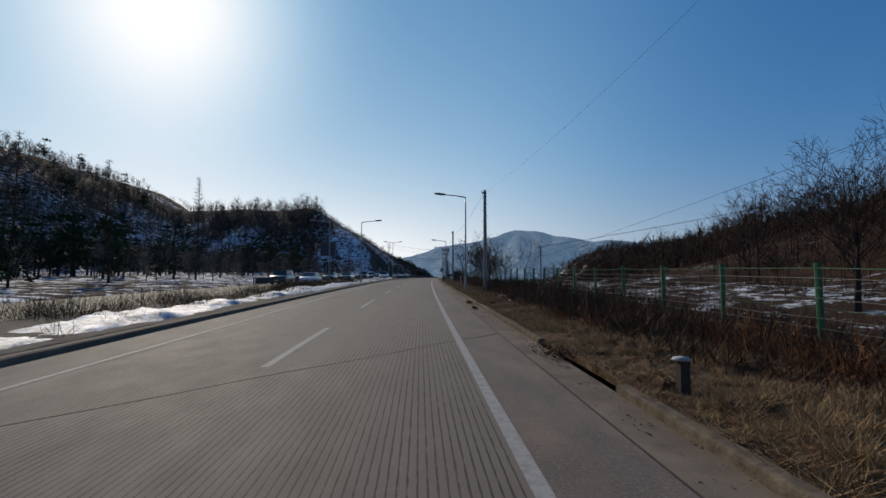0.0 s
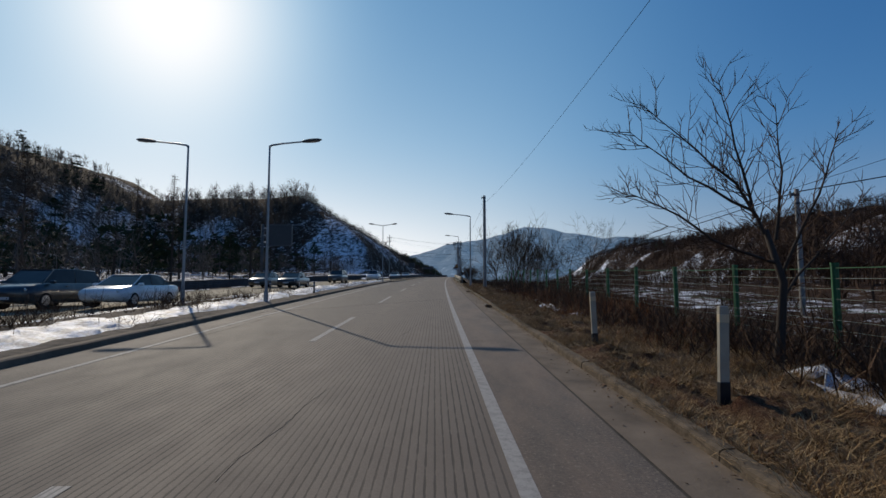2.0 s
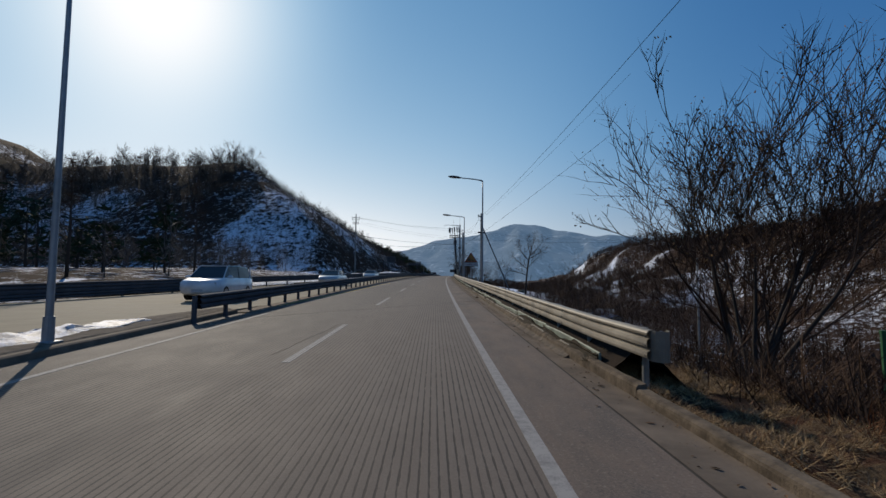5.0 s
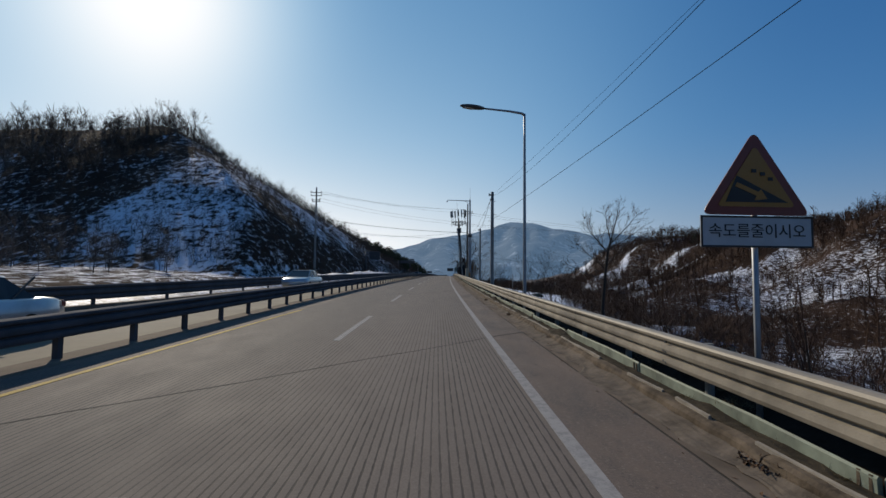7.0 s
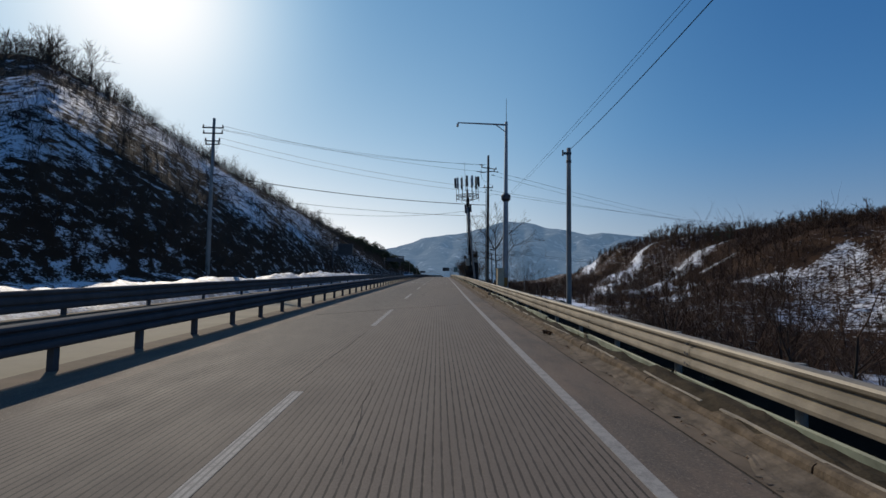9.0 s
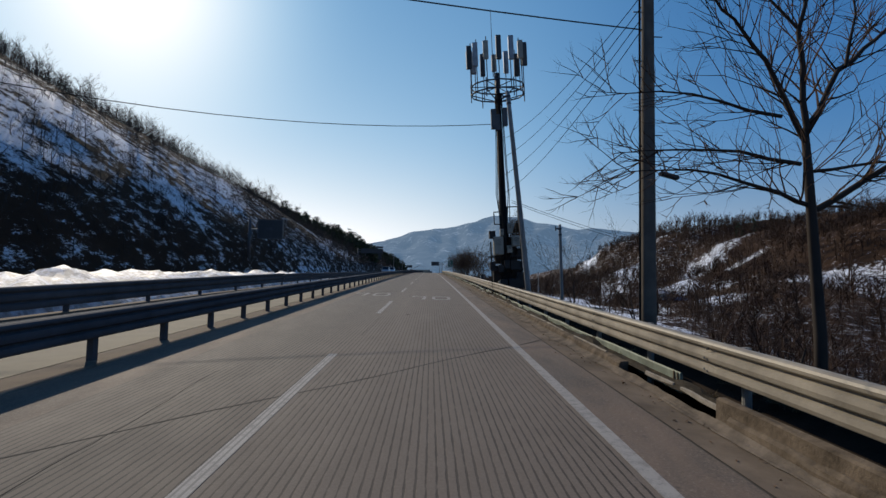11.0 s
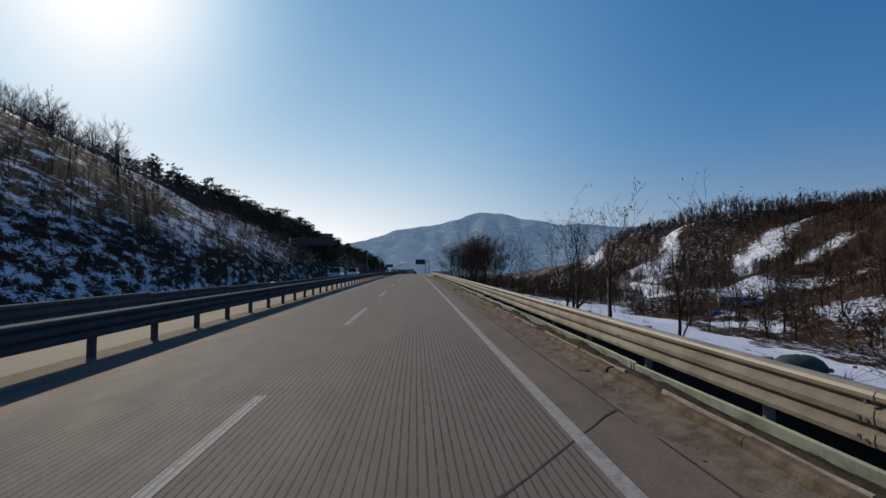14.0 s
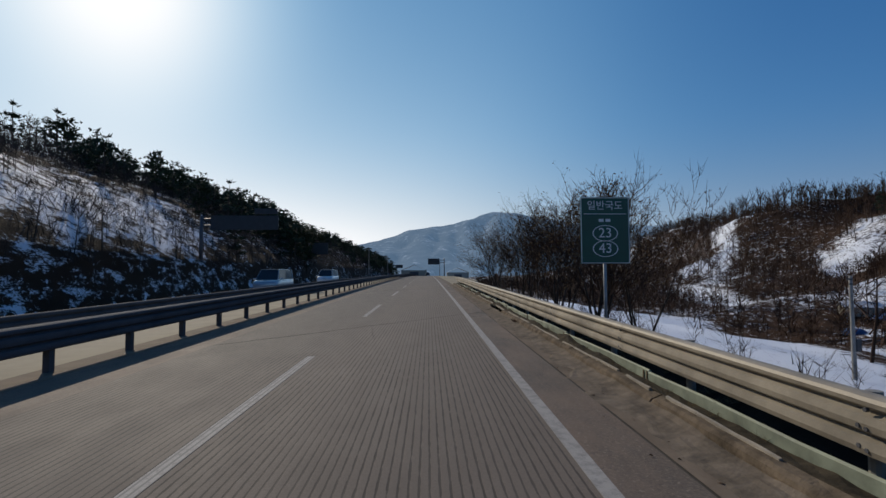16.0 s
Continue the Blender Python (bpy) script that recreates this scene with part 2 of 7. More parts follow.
M_RAILPOST = plain("dull_rail_post_steel", (0.26, 0.245, 0.21), 0.7, vary=0.35, scale=4, grain=40)
# rail steel darkened to carry the shade on the side away from sun
M_MBEAM = plain("shade_toned_rail_steel", (0.085, 0.09, 0.10), 0.8, 0.0, vary=0.3, scale=1.2, grain=20, bump=0.15, world=True)
M_MINT = plain("faded_green_board", (0.255, 0.29, 0.22), 0.7, vary=0.55, scale=2.2, grain=12, bump=0.4, world=True)
M_MAST = plain("blackened_steel", (0.028, 0.026, 0.025), 0.6, 0.2, vary=0.4, scale=2, grain=30)
M_POLE = plain("concrete_pole", (0.30, 0.285, 0.26), 0.85, vary=0.35, scale=1.5, grain=30, bump=0.4)
# darker copy of the pole concrete, with the backlit pole's shade in it
M_DARKPOLE = plain("shade_toned_concrete_pole", (0.17, 0.15, 0.125), 0.9, vary=0.4, scale=1.5, grain=30, bump=0.4)
M_GREENPOST = plain("green_coated_steel", (0.022, 0.12, 0.042), 0.5, vary=0.35, scale=3)
M_WIRE = plain("wire", (0.30, 0.34, 0.30), 0.4, 0.4, vary=0.2)
M_CABLE = plain("black_cable", (0.018, 0.018, 0.019), 0.95, vary=0.2)
M_BARK = twig_material("bark", (0.045, 0.036, 0.030), (0.085, 0.068, 0.056))
M_TWIG = twig_material("bare_twigs", (0.10, 0.083, 0.07), (0.21, 0.175, 0.148))
M_OAK = twig_material("brown_oak_twigs", (0.052, 0.030, 0.020), (0.115, 0.070, 0.046))
# darker twigs: the backlit hillside's shade is put into this colour
M_SHADEWOOD = twig_material("shade_toned_twigs", (0.036, 0.031, 0.029), (0.080, 0.069, 0.062))
M_BRUSH = twig_material("dry_brush", (0.055, 0.032, 0.020), (0.13, 0.077, 0.045))
M_GRASS = twig_material("dry_grass", (0.20, 0.11, 0.05), (0.60, 0.42, 0.21))
M_DEADGRASS = twig_material("withered_grass", (0.06, 0.045, 0.022), (0.20, 0.15, 0.075))
M_RUST = twig_material("russet_weeds", (0.19, 0.075, 0.03), (0.42, 0.185, 0.075))
M_NEEDLE = twig_material("pine_needles", (0.02, 0.034, 0.018), (0.045, 0.066, 0.032))
M_DEADLEAF = twig_material("clinging_dead_leaves", (0.13, 0.07, 0.03), (0.26, 0.16, 0.07))


def paint_material(name, color, wear=0.45, grooves=0.0):
    m = Mat(name, 0.75)
    m.b.inputs["Specular IOR Level"].default_value = 0.15
    uu = m.noise(9, 4, 0.65, world=True)
    fine = m.noise(60, 3, 0.7, world=True)
    w = m.ramp(m.math("ADD", m.math("MULTIPLY", uu, 0.7), m.math("MULTIPLY", fine, 0.4)), [(0.5, (0, 0, 0)), (0.7, (1, 1, 1))])
    sep = m.n("SeparateXYZ")
    m.link(m.n("UVMap").outputs["UV"], sep.inputs[0])
    gr = m.math("MULTIPLY", m.math("SUBTRACT", m.math("SINE", m.math("MULTIPLY", sep.outputs[0], 2 * math.pi / 0.06)), 0.2), 2.2, True)
    both = m.math("MAXIMUM", m.math("MULTIPLY", w, wear), m.math("MULTIPLY", gr, grooves))
    m.color(m.mix(both, color, (0.10, 0.095, 0.09)))
    m.bump(fine, 0.3, 0.004)
    return m.m


def glass_material(name, tint=(0.02, 0.025, 0.03)):
    m = Mat(name, 0.06)
    m.color(m.mix(m.noise(2, 3), tint, tuple(c * 1.6 for c in tint)))
    m.b.inputs["Specular IOR Level"].default_value = 0.2
    return m.m


def car_paint(name, color, metal=0.3):
    m = Mat(name, 0.3, metal)
    m.color(m.mix(m.ramp(m.noise(1.4, 5, 0.6), [(0.45, (0, 0, 0)), (0.8, (0.5, 0.5, 0.5))]), color, (0.2, 0.17, 0.14)))
    m.b.inputs["Coat Weight"].default_value = 0.6
    m.b.inputs["Coat Roughness"].default_value = 0.08
    return m.m


M_WHITE = paint_material("worn_white_road_paint", (0.345, 0.322, 0.29), 0.5)
M_DASH = paint_material("grooved_white_road_paint", (0.36, 0.335, 0.30), 0.55, 0.62)
M_WORNWHITE = paint_material("almost_worn_off_white_road_paint", (0.29, 0.276, 0.256), 0.7)
M_YELLOW = paint_material("worn_yellow_road_paint", (0.55, 0.36, 0.06), 0.6)
M_GLASS = glass_material("car_glass")
M_TYRE = plain("tyre_rubber", (0.02, 0.02, 0.02), 0.85)
M_ALLOY = plain("alloy", (0.45, 0.45, 0.46), 0.35, 0.8, vary=0.15)
M_LAMPGLASS = plain("lamp_glass", (0.55, 0.55, 0.52), 0.15, vary=0.1)
# this red and yellow are lowered to hold the backlit sign's shade
M_SIGNRED = plain("sign_red", (0.17, 0.02, 0.014), 0.4, vary=0.15)
M_SIGNYEL = plain("sign_yellow", (0.32, 0.14, 0.01), 0.4, vary=0.12)
M_SIGNBLK = plain("sign_black", (0.012, 0.012, 0.014), 0.5, vary=0.2)
M_SIGNWHT = plain("sign_white", (0.45, 0.46, 0.47), 0.4, vary=0.12)
M_SIGNGRN = plain("sign_green", (0.008, 0.085, 0.055), 0.4, vary=0.15)
M_SIGNMARK = plain("sign_reflective_white", (0.80, 0.82, 0.80), 0.35, vary=0.08)
M_SIGNBACK = plain("dark_sign_panel", (0.035, 0.04, 0.045), 0.5, vary=0.25)
M_BEIGE = plain("beige_cabinet", (0.55, 0.45, 0.30), 0.6, vary=0.2)
M_CREAM = plain("cream_equipment_box", (0.36, 0.33, 0.26), 0.55, vary=0.2)


# ---- mesh helpers ----
class MB:
    """Collects vertices and faces of one mesh."""

    def __init__(self):
        self.v, self.f = [], []

    def add(self, vs, fs):
        k = len(self.v)
        self.v += [tuple(p) for p in vs]
        self.f += [tuple(i + k for i in q) for q in fs]
        return self

    def box(self, c, d, m=None, bevel=0.0):
        x, y, z = (k / 2 for k in d)
        b = min(bevel, x * 0.9, y * 0.9, z * 0.9)
        rings = [(-z, x - b, y - b), (-z + b, x, y), (z - b, x, y), (z, x - b, y - b)] if b else [(-z, x, y), (z, x, y)]
        vs, fs = [], []
        for zz, a, e in rings:
            r = [(a, -e), (a, e), (-a, e), (-a, -e)]
            if b and zz in (-z + b, z - b):
                r = [(a, -e), (a, e), (-a, e), (-a, -e)]
            vs += [Vector((c[0] + p, c[1] + q, c[2] + zz)) for p, q in r]
        n = len(rings)
        for i in range(n - 1):
            for j in range(4):
                fs.append((i * 4 + j, i * 4 + (j + 1) % 4, i * 4 + 4 + (j + 1) % 4, i * 4 + 4 + j))
        fs += [(3, 2, 1, 0), tuple(n * 4 - 4 + j for j in range(4))]
        if m is not None:
            vs = [m @ p for p in vs]
        return self.add(vs, fs)

    def tube(self, path, radii, sides=8, cap=True):
        """A tube along points, with one radius a point."""
        path = [Vector(p) for p in path]
        if isinstance(radii, (int, float)):
            radii = [radii] * len(path)
        vs, fs = [], []
        ref = None
        for i, p in enumerate(path):
            d = path[min(i + 1, len(path) - 1)] - path[max(i - 1, 0)]
            d = d.normalized() if d.length > 1e-9 else Vector((0, 0, 1))
            if ref is None:
                ref = Vector((1, 0, 0)) if abs(d.x) < 0.8 else Vector((0, 1, 0))
            a = (ref - d * ref.dot(d)).normalized()
            ref = a
            b = d.cross(a)
            for k in range(sides):
                w = 2 * math.pi * k / sides
                vs.append(p + (a * math.cos(w) + b * math.sin(w)) * radii[i])
        for i in range(len(path) - 1):
            for k in range(sides):
                fs.append((i * sides + k, i * sides + (k + 1) % sides, (i + 1) * sides + (k + 1) % sides, (i + 1) * sides + k))
        if cap:
            fs += [tuple(range(sides - 1, -1, -1)), tuple(range((len(path) - 1) * sides, len(path) * sides))]
        return self.add(vs, fs)

    def loft(self, rings, closed=True, cap=True):
        """Rings of equal length joined one after the other."""
        n = len(rings[0])
        vs = [p for r in rings for p in r]
        fs = []
        for i in range(len(rings) - 1):
            for k in range(n if closed else n - 1):
                fs.append((i * n + k, i * n + (k + 1) % n, (i + 1) * n + (k + 1) % n, (i + 1) * n + k))
        if cap and closed:
            fs += [tuple(range(n - 1, -1, -1)), tuple(range((len(rings) - 1) * n, len(rings) * n))]
        return self.add(vs, fs)

    def plate(self, pts, depth, axis_v):
        """A flat outline made solid: moved by axis_v times depth."""
        d = Vector(axis_v) * depth
        a = [Vector(p) for p in pts]
        n = len(a)
        fs = [tuple(range(n)), tuple(range(2 * n - 1, n - 1, -1))]
        fs += [(i, i + n, (i + 1) % n + n, (i + 1) % n) for i in range(n)]
        return self.add(a + [p + d for p in a], fs)

    def mesh(self, name, smooth=False):
        me = bpy.data.meshes.new(name)
        me.from_pydata(self.v, [], self.f)
        if smooth:
            me.polygons.foreach_set("use_smooth", [True] * len(me.polygons))
        me.update()
        return me


def part(name, mb, material, parent=None, label="", smooth=False):
    me = mb.mesh(name, smooth) if isinstance(mb, MB) else mb
    if material and not me.materials:
        me.materials.append(material)
    ob = new(name, me)
    if parent is not None:
        ob.parent = parent
    if label:
        ob["label"] = label
    return ob


def thing(name, m, label, category, group="", kind=""):
    e = new(name)
    e.empty_display_size = 0.3
    e.matrix_basis = m
    return tagged(e, label, category, group, kind)


def soup(name, V, F, material):
    """One mesh from arrays of vertices and of triangles."""
    me = bpy.data.meshes.new(name)
    V, F = np.asarray(V, np.float32), np.asarray(F, np.int32)
    me.vertices.add(len(V))
    me.vertices.foreach_set("co", V.ravel())
    me.loops.add(F.size)
    me.loops.foreach_set("vertex_index", F.ravel())
    me.polygons.add(len(F))
    me.polygons.foreach_set("loop_start", np.arange(0, F.size, F.shape[1], dtype=np.int32))
    me.update(calc_edges=True)
    me.materials.append(material)
    return me


def strip(name, cross, s0, s1, step, material, kind="structure", label="", category="", uv=True, parent=None):
    """A ribbon along the road. cross(s) gives the (u, z) points across it."""
    n = max(1, round((s1 - s0) / step))
    rows = [s0 + (s1 - s0) * i / n for i in range(n + 1)]
    vs, uvs, k = [], [], 0
    for s in rows:
        c = cross(s)
        k = len(c)
        vs += [W(s, u, z) for u, z in c]
        uvs += [(u, s) for u, z in c]
    fs = [(i * k + j, i * k + j + 1, (i + 1) * k + j + 1, (i + 1) * k + j) for i in range(n) for j in range(k - 1)]
    me = bpy.data.meshes.new(name)
    me.from_pydata([tuple(v) for v in vs], [], fs)
    if uv:
        lay = me.uv_layers.new(name="UVMap")
        idx = [0] * len(me.loops)
        me.loops.foreach_get("vertex_index", idx)
        lay.data.foreach_set("uv", [c for i in idx for c in uvs[i]])
    me.materials.append(material)
    me.update()
    ob = new(name, me)
    if parent is not None:
        ob.parent = parent
        return ob
    return tagged(ob, label, category, "", kind)


def lerp(x, xs, ys):
    return float(np.interp(x, xs, ys))


def rnd(a, b):
    return random.uniform(a, b)


# ---- the lie of the land ----
S_END = 640.0
RAIL_END = 339.5         # beyond it the shoulder opens into a lay-by


def median_u(s):            # line of the median rail's posts
    return lerp(s, [104, 150, 198, 215, 262, 300], [-4.3, -4.15, -3.60, -3.58, -3.74, -3.74])


def inner_u(s):             # left edge of the grooved carriageway
    return lerp(s, [0, 104, 125, 151, 200, 225, 262, 300], [-4.52, -4.50, -3.4, -2.92, -2.30, -2.28, -2.42, -2.45])


def far_rail_u(s):          # rail beyond the other carriageway
    return lerp(s, [50, 105, 150, 200], [-17.6, -16.6, -10.3, -8.6])


def drop(s):                # the other carriageway's far edge sinks below ours
    return lerp(s, [225, 292], [0, 0.45])


def kerb_u(s):              # foot of the right-hand kerb
    return lerp(s, [94, 101, 114, 150, 200], [5.24, 5.04, 5.0, 4.80, 4.77])


def seam_u(s):              # open joint between shoulder and gutter
    return lerp(s, [0, 114, 150, 204], [4.62, 4.64, 4.40, 4.24])


def toe_u(s):               # boards below the right-hand rail
    return lerp(s, [97, 114, 150, 200], [5.29, 5.28, 5.22, 5.13])


def other_u(s):             # near edge of the other carriageway
    return lerp(s, [-40, 0, 58, 104, 112, 150, 200], [-11.0, -10.6, -9.5, -6.2, -4.6, -4.43, -4.0])


def fbm(x, y, k=3):
    v, a = 0.0, 1.0
    for _ in range(k):
        v += a * noise.noise(Vector((x, y, 3.7)))
        x, y, a = x * 2.1, y * 2.1, a * 0.5
    return v


LEFT_S = [-90, 160, 212, 250, 272, 300, 318, 336, 350, 380, 405, 440, 575, 760, 1000]
FOOT = [22, 20, 18.5, 18, 17.5, 17, 16.8, 16.6, 16.5, 16.5, 16.5, 16.5, 17, 26, 60]
RIDGE = [64, 64, 62, 63, 63, 63, 63, 63, 64, 64, 64, 66, 72, 95, 160]
RIDGE_Z = [34, 34, 34, 34, 31, 27, 24, 20, 19.5, 20.5, 20, 19.2, 17, 10, 4]
RIGHT_U = [5.2, 6.5, 9, 14, 25, 45, 70, 100, 135, 160, 190, 228, 300, 420, 700]
RIGHT_NEAR = [0.0, 0.0, -0.1, -0.3, 0.1, 0.8, 2.5, 9, 16, 21, 26.3, 33, 40, 36, 10]
RIGHT_VALLEY = [-0.25, -0.4, -1.05, -4.2, -5.6, -10.0, -13.5, -7, 9.3, 21, 29.4, 38, 41, 36, 10]
RIGHT_FAR = [-0.25, -0.4, -1.05, -3.4, -4.4, -7.0, -9.5, -6.5, 1.5, 21, 31, 33, 33, 28, 10]
RIGHT_KNOLL = [0.0, 0.0, 0.0, 0.1, 1.3, 8.0, 12, 13, 17.1, 20, 24.4, 30, 38, 34, 10]


def ease(t):
    t = min(1.0, max(0.0, t))
    return 0.72 * t + 0.28 * t * t * (3 - 2 * t)


def left_hill(s, a):
    """The spur that ends above the road, and the higher hill behind it."""
    foot, rg, zr = lerp(s, LEFT_S, FOOT), lerp(s, LEFT_S, RIDGE), lerp(s, LEFT_S, RIDGE_Z)
    side = zr * min(1.0, max(0.0, (a - foot) / (rg - foot))) ** 0.74
    if a > rg and s > 262:
        side -= (a - rg) * 0.12 * min(1, (s - 262) / 40)
    front = 35 * ease((s - 183 - 0.10 * (a - 60)) / 56)
    back = 45 * ease((a - 86) / 66) * min(1, max(0, (330 - s) / 70))
    return max(0.0, min(side, front), back)


def land(s, u):
    """Height of the ground against the road's surface."""
    if -17.6 < u < 5.32 and s < S_END + 40:
        if u < far_rail_u(s) - 0.5:
            return -0.1 - drop(s)
        return -0.4 - (drop(s) if u < -3 else 0)
    if u > 0:
        near = lerp(u, RIGHT_U, RIGHT_NEAR)
        kn = lerp(u, RIGHT_U, RIGHT_KNOLL)
        w = max(0.0, 1 - abs(s - 38) / 34) if s > 38 else 1.0
        near = near * (1 - w) + max(kn, near) * w
        v = lerp(u, RIGHT_U, RIGHT_VALLEY)
        f = lerp(u, RIGHT_U, RIGHT_FAR)
        a = min(1, max(0, (s - 84) / 26))
        b = lerp(s, [235, 300, 545], [0, 0.62, 1])
        z = (near * (1 - a) + v * a) * (1 - b) + f * b
        if u > 90:
            z *= 1 - min(1, (u - 90) / 30) * lerp(s, [330, 380, 430, 490], [0, 0.08, 0.08, 0])
        z += lerp(s, [470, 540, 620, 680], [0, 6.5, 6.5, 2]) * lerp(u, [120, 165, 230, 320], [0, 1, 1, 0.3])
        if s > 640:
            z *= max(0.15, 1 - (s - 640) / 350)
        z -= abs(fbm(s * 0.0125 + 7, u * 0.006 + 2, 2)) * min(14.0, max(0, u - 40) * 0.12) * (1 if s > 60 else max(0, s / 60)) - min(2.5, max(0, u - 40) * 0.02)
        z += fbm(s * 0.02, u * 0.02) * min(5.0, max(0, u - 16) * 0.045) + fbm(s * 0.15, u * 0.15, 2) * min(0.5, max(0, u - 8) * 0.03)
        return z
    a = -u
    base = min(0.9, max(0.0, a - 17.5) * 0.06)
    if s > 120:
        base += 0.55 * min(1, max(0, (a - 14.8) / 2.0))
    h = left_hill(s, a)
    return base + h + fbm(s * 0.018 + 9, u * 0.018) * min(2.0, h * 0.1) + fbm(s * 0.12, u * 0.12, 2) * min(0.6, h * 0.05)


def G(s, u, dz=0.0):
    return W(s, u, land(s, u) + dz)


# open snowy places on the slopes: s, u, turn of the long axis from the road, half length, half width
GLADES = ((457, 160, 58, 33, 11), (416, 146, 55, 14, 7), (455, 140, 25, 21, 3.2), (414, 134, 20, 7, 2.6), (538, 155, 31, 44, 6), (448, 98, 8, 45, 6), (720, 190, 12, 57, 20), (660, 152, 15, 38, 9),
          (379, 85, 30, 7, 4), (361, 70, 20, 6, 4), (354, 75, 10, 8, 4), (344, -30, 14, 17, 5), (303, -20.5, 10, 9, 2.2), (372, -42, 20, 16, 5), (272, -30, 25, 16, 4), (232, -27, 20, 12, 4))


def glade(s, u):
    best = -1.0
    for a, b, w, l, h in GLADES:
        if abs(s - a) < l * 1.4 and abs(u - b) < l * 1.4:
            c, d = math.cos(radians(w)), math.sin(radians(w)) * (1 if b > 0 else -1)
            x, y = ((s - a) * c + (u - b) * d) / l, ((u - b) * c - (s - a) * d) / h
            best = max(best, 1 - math.sqrt(x * x + y * y))
    return best + 0.35 * fbm(s * 0.06, u * 0.09, 3)


def clearing(s, u):
    """Above nought in the open, snow-covered parts of the slopes."""
    g = glade(s, u)
    if u > 0:
        return max(g * 0.6, fbm((s + 45) * 0.022 + 3, u * 0.04 + 1.5, 4) - lerp(s, [300, 345, 400], [0.10, 0.2, 0.45]))
    return max(g * 0.6, fbm(s * 0.03 + 5, u * 0.045, 4) + lerp(left_hill(s, -u) * 34 / lerp(s, LEFT_S, RIDGE_Z), [2, 8, 14, 22, 28, 34], [-0.5, 0.0, 0.10, -0.05, -0.3, -0.5]))


def snow_at(s, u):
    """How readily old snow lies: on the field and shaded slopes, hardly beside the road."""
    if u > 0:
        if u < 9:
            return -0.1 if s < 90 else -0.3
        if s < 90:
            return lerp(u, [9, 10.4, 14, 20, 23, 40, 90, 200], [0.16, 0.34, 0.41, 0.43, 0.32, 0.30, 0.32, 0.38])
        v = lerp(u, [9, 12, 16, 23, 28, 40, 70, 110, 200, 300], [-0.1, 0.22, 0.38, 0.41, 0.41, 0.41, 0.39, 0.34, 0.31, 0.30])
        v += max(0, min(0.26, clearing(s, u) * 2.2)) * min(1, max(0, (u - 12) / 10)) * lerp(s, [95, 165, 330, 350], [0.15, 0.45, 0.5, 1])
        v += lerp(s - 0.9 * u, [300, 350], [-0.04, 0.05]) * lerp(s, [330, 350], [0, 1]) if u > 60 else 0
        if s < 335:
            v += 0.01
        if 258 < s < 410 and 21 < u < lerp(s, [262, 300, 320, 360, 410], [38, 42, 50, 58, 61]) + 4 * fbm(s * 0.06, 2.2):
            v = max(v, 0.68)
        return v
    a = -u
    if s > 165:
        return lerp(left_hill(s, a) * 34 / lerp(s, LEFT_S, RIDGE_Z), [0, 0.6, 2, 7, 11, 21, 26, 34], [0.46, 0.42, 0.40, 0.43, 0.43, 0.39, 0.36, 0.34]) - lerp(s, [170, 200, 240, 258, 300], [0, 0.035, 0.035, 0.0, 0.04]) + max(0, min(0.15, clearing(s, u) * 1.2))
    return lerp(left_hill(s, a), [0, 0.5, 3, 10, 30], [0.46, 0.43, 0.38, 0.44, 0.40])


# ---- ground: one sheet to the horizon ----
us = sorted({*np.concatenate([np.arange(-26, -14, 1.0), np.arange(-70, -26, 2.2), np.arange(-160, -70, 5.0), -np.geomspace(165, 2600, 22),
                              [-14.0, -9, -4, 0, 4.6, 5.15], np.arange(5.3, 14, 0.7), np.arange(14, 50, 1.8), np.arange(50, 120, 3.0), np.arange(120, 320, 4.0),
                              np.geomspace(325, 2600, 22)]).round(2).tolist()})
ssl = sorted({*np.concatenate([-np.geomspace(95, 1500, 10), np.arange(-90, 420, 3.0), np.arange(420, 760, 7.0), np.geomspace(765, 4200, 34)]).round(2).tolist()})
gv, gs = [], []
for s in ssl:
    sc = min(max(s, -90), 1000)
    for u in us:
        z = land(sc, u)
        if s > 1000 or s < -90 or abs(u) > 700:
            z = z * 0.3 - 4
        x, y, th, zr = axis(s)
        zr = axis(min(s, 700))[3]
        gv.append((x + u * math.cos(th), y + u * math.sin(th), zr + z))
        gs.append(snow_at(sc, u))
k = len(us)
gf = [(i * k + j, i * k + j + 1, (i + 1) * k + j + 1, (i + 1) * k + j) for i in range(len(ssl) - 1) for j in range(k - 1)]
me = bpy.data.meshes.new("ground")
me.from_pydata(gv, [], gf)
me.polygons.foreach_set("use_smooth", [True] * len(me.polygons))
me.attributes.new("snow", "FLOAT", "POINT").data.foreach_set("value", gs)
me.materials.append(M_GROUND)
tagged(new("ground", me), "brown winter hillsides and fields with patches of old snow", "ground", kind="structure")

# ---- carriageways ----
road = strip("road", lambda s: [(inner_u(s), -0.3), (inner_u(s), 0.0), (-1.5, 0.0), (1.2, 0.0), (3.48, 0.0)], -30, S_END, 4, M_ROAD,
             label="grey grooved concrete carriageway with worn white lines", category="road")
strip("shoulder", lambda s: [(3.48, 0.0), (seam_u(s) - 0.02, -0.005)], -30, S_END, 4, M_SHOULDER, label="smooth grey concrete hard shoulder beside the lane", category="road shoulder")
strip("gutter", lambda s: [(seam_u(s) + 0.02, -0.012), (kerb_u(s) - 0.12, -0.03), (kerb_u(s) + 0.02, -0.028)], -30, S_END, 4, M_CONC, label="stained concrete gutter along the shoulder", category="gutter")
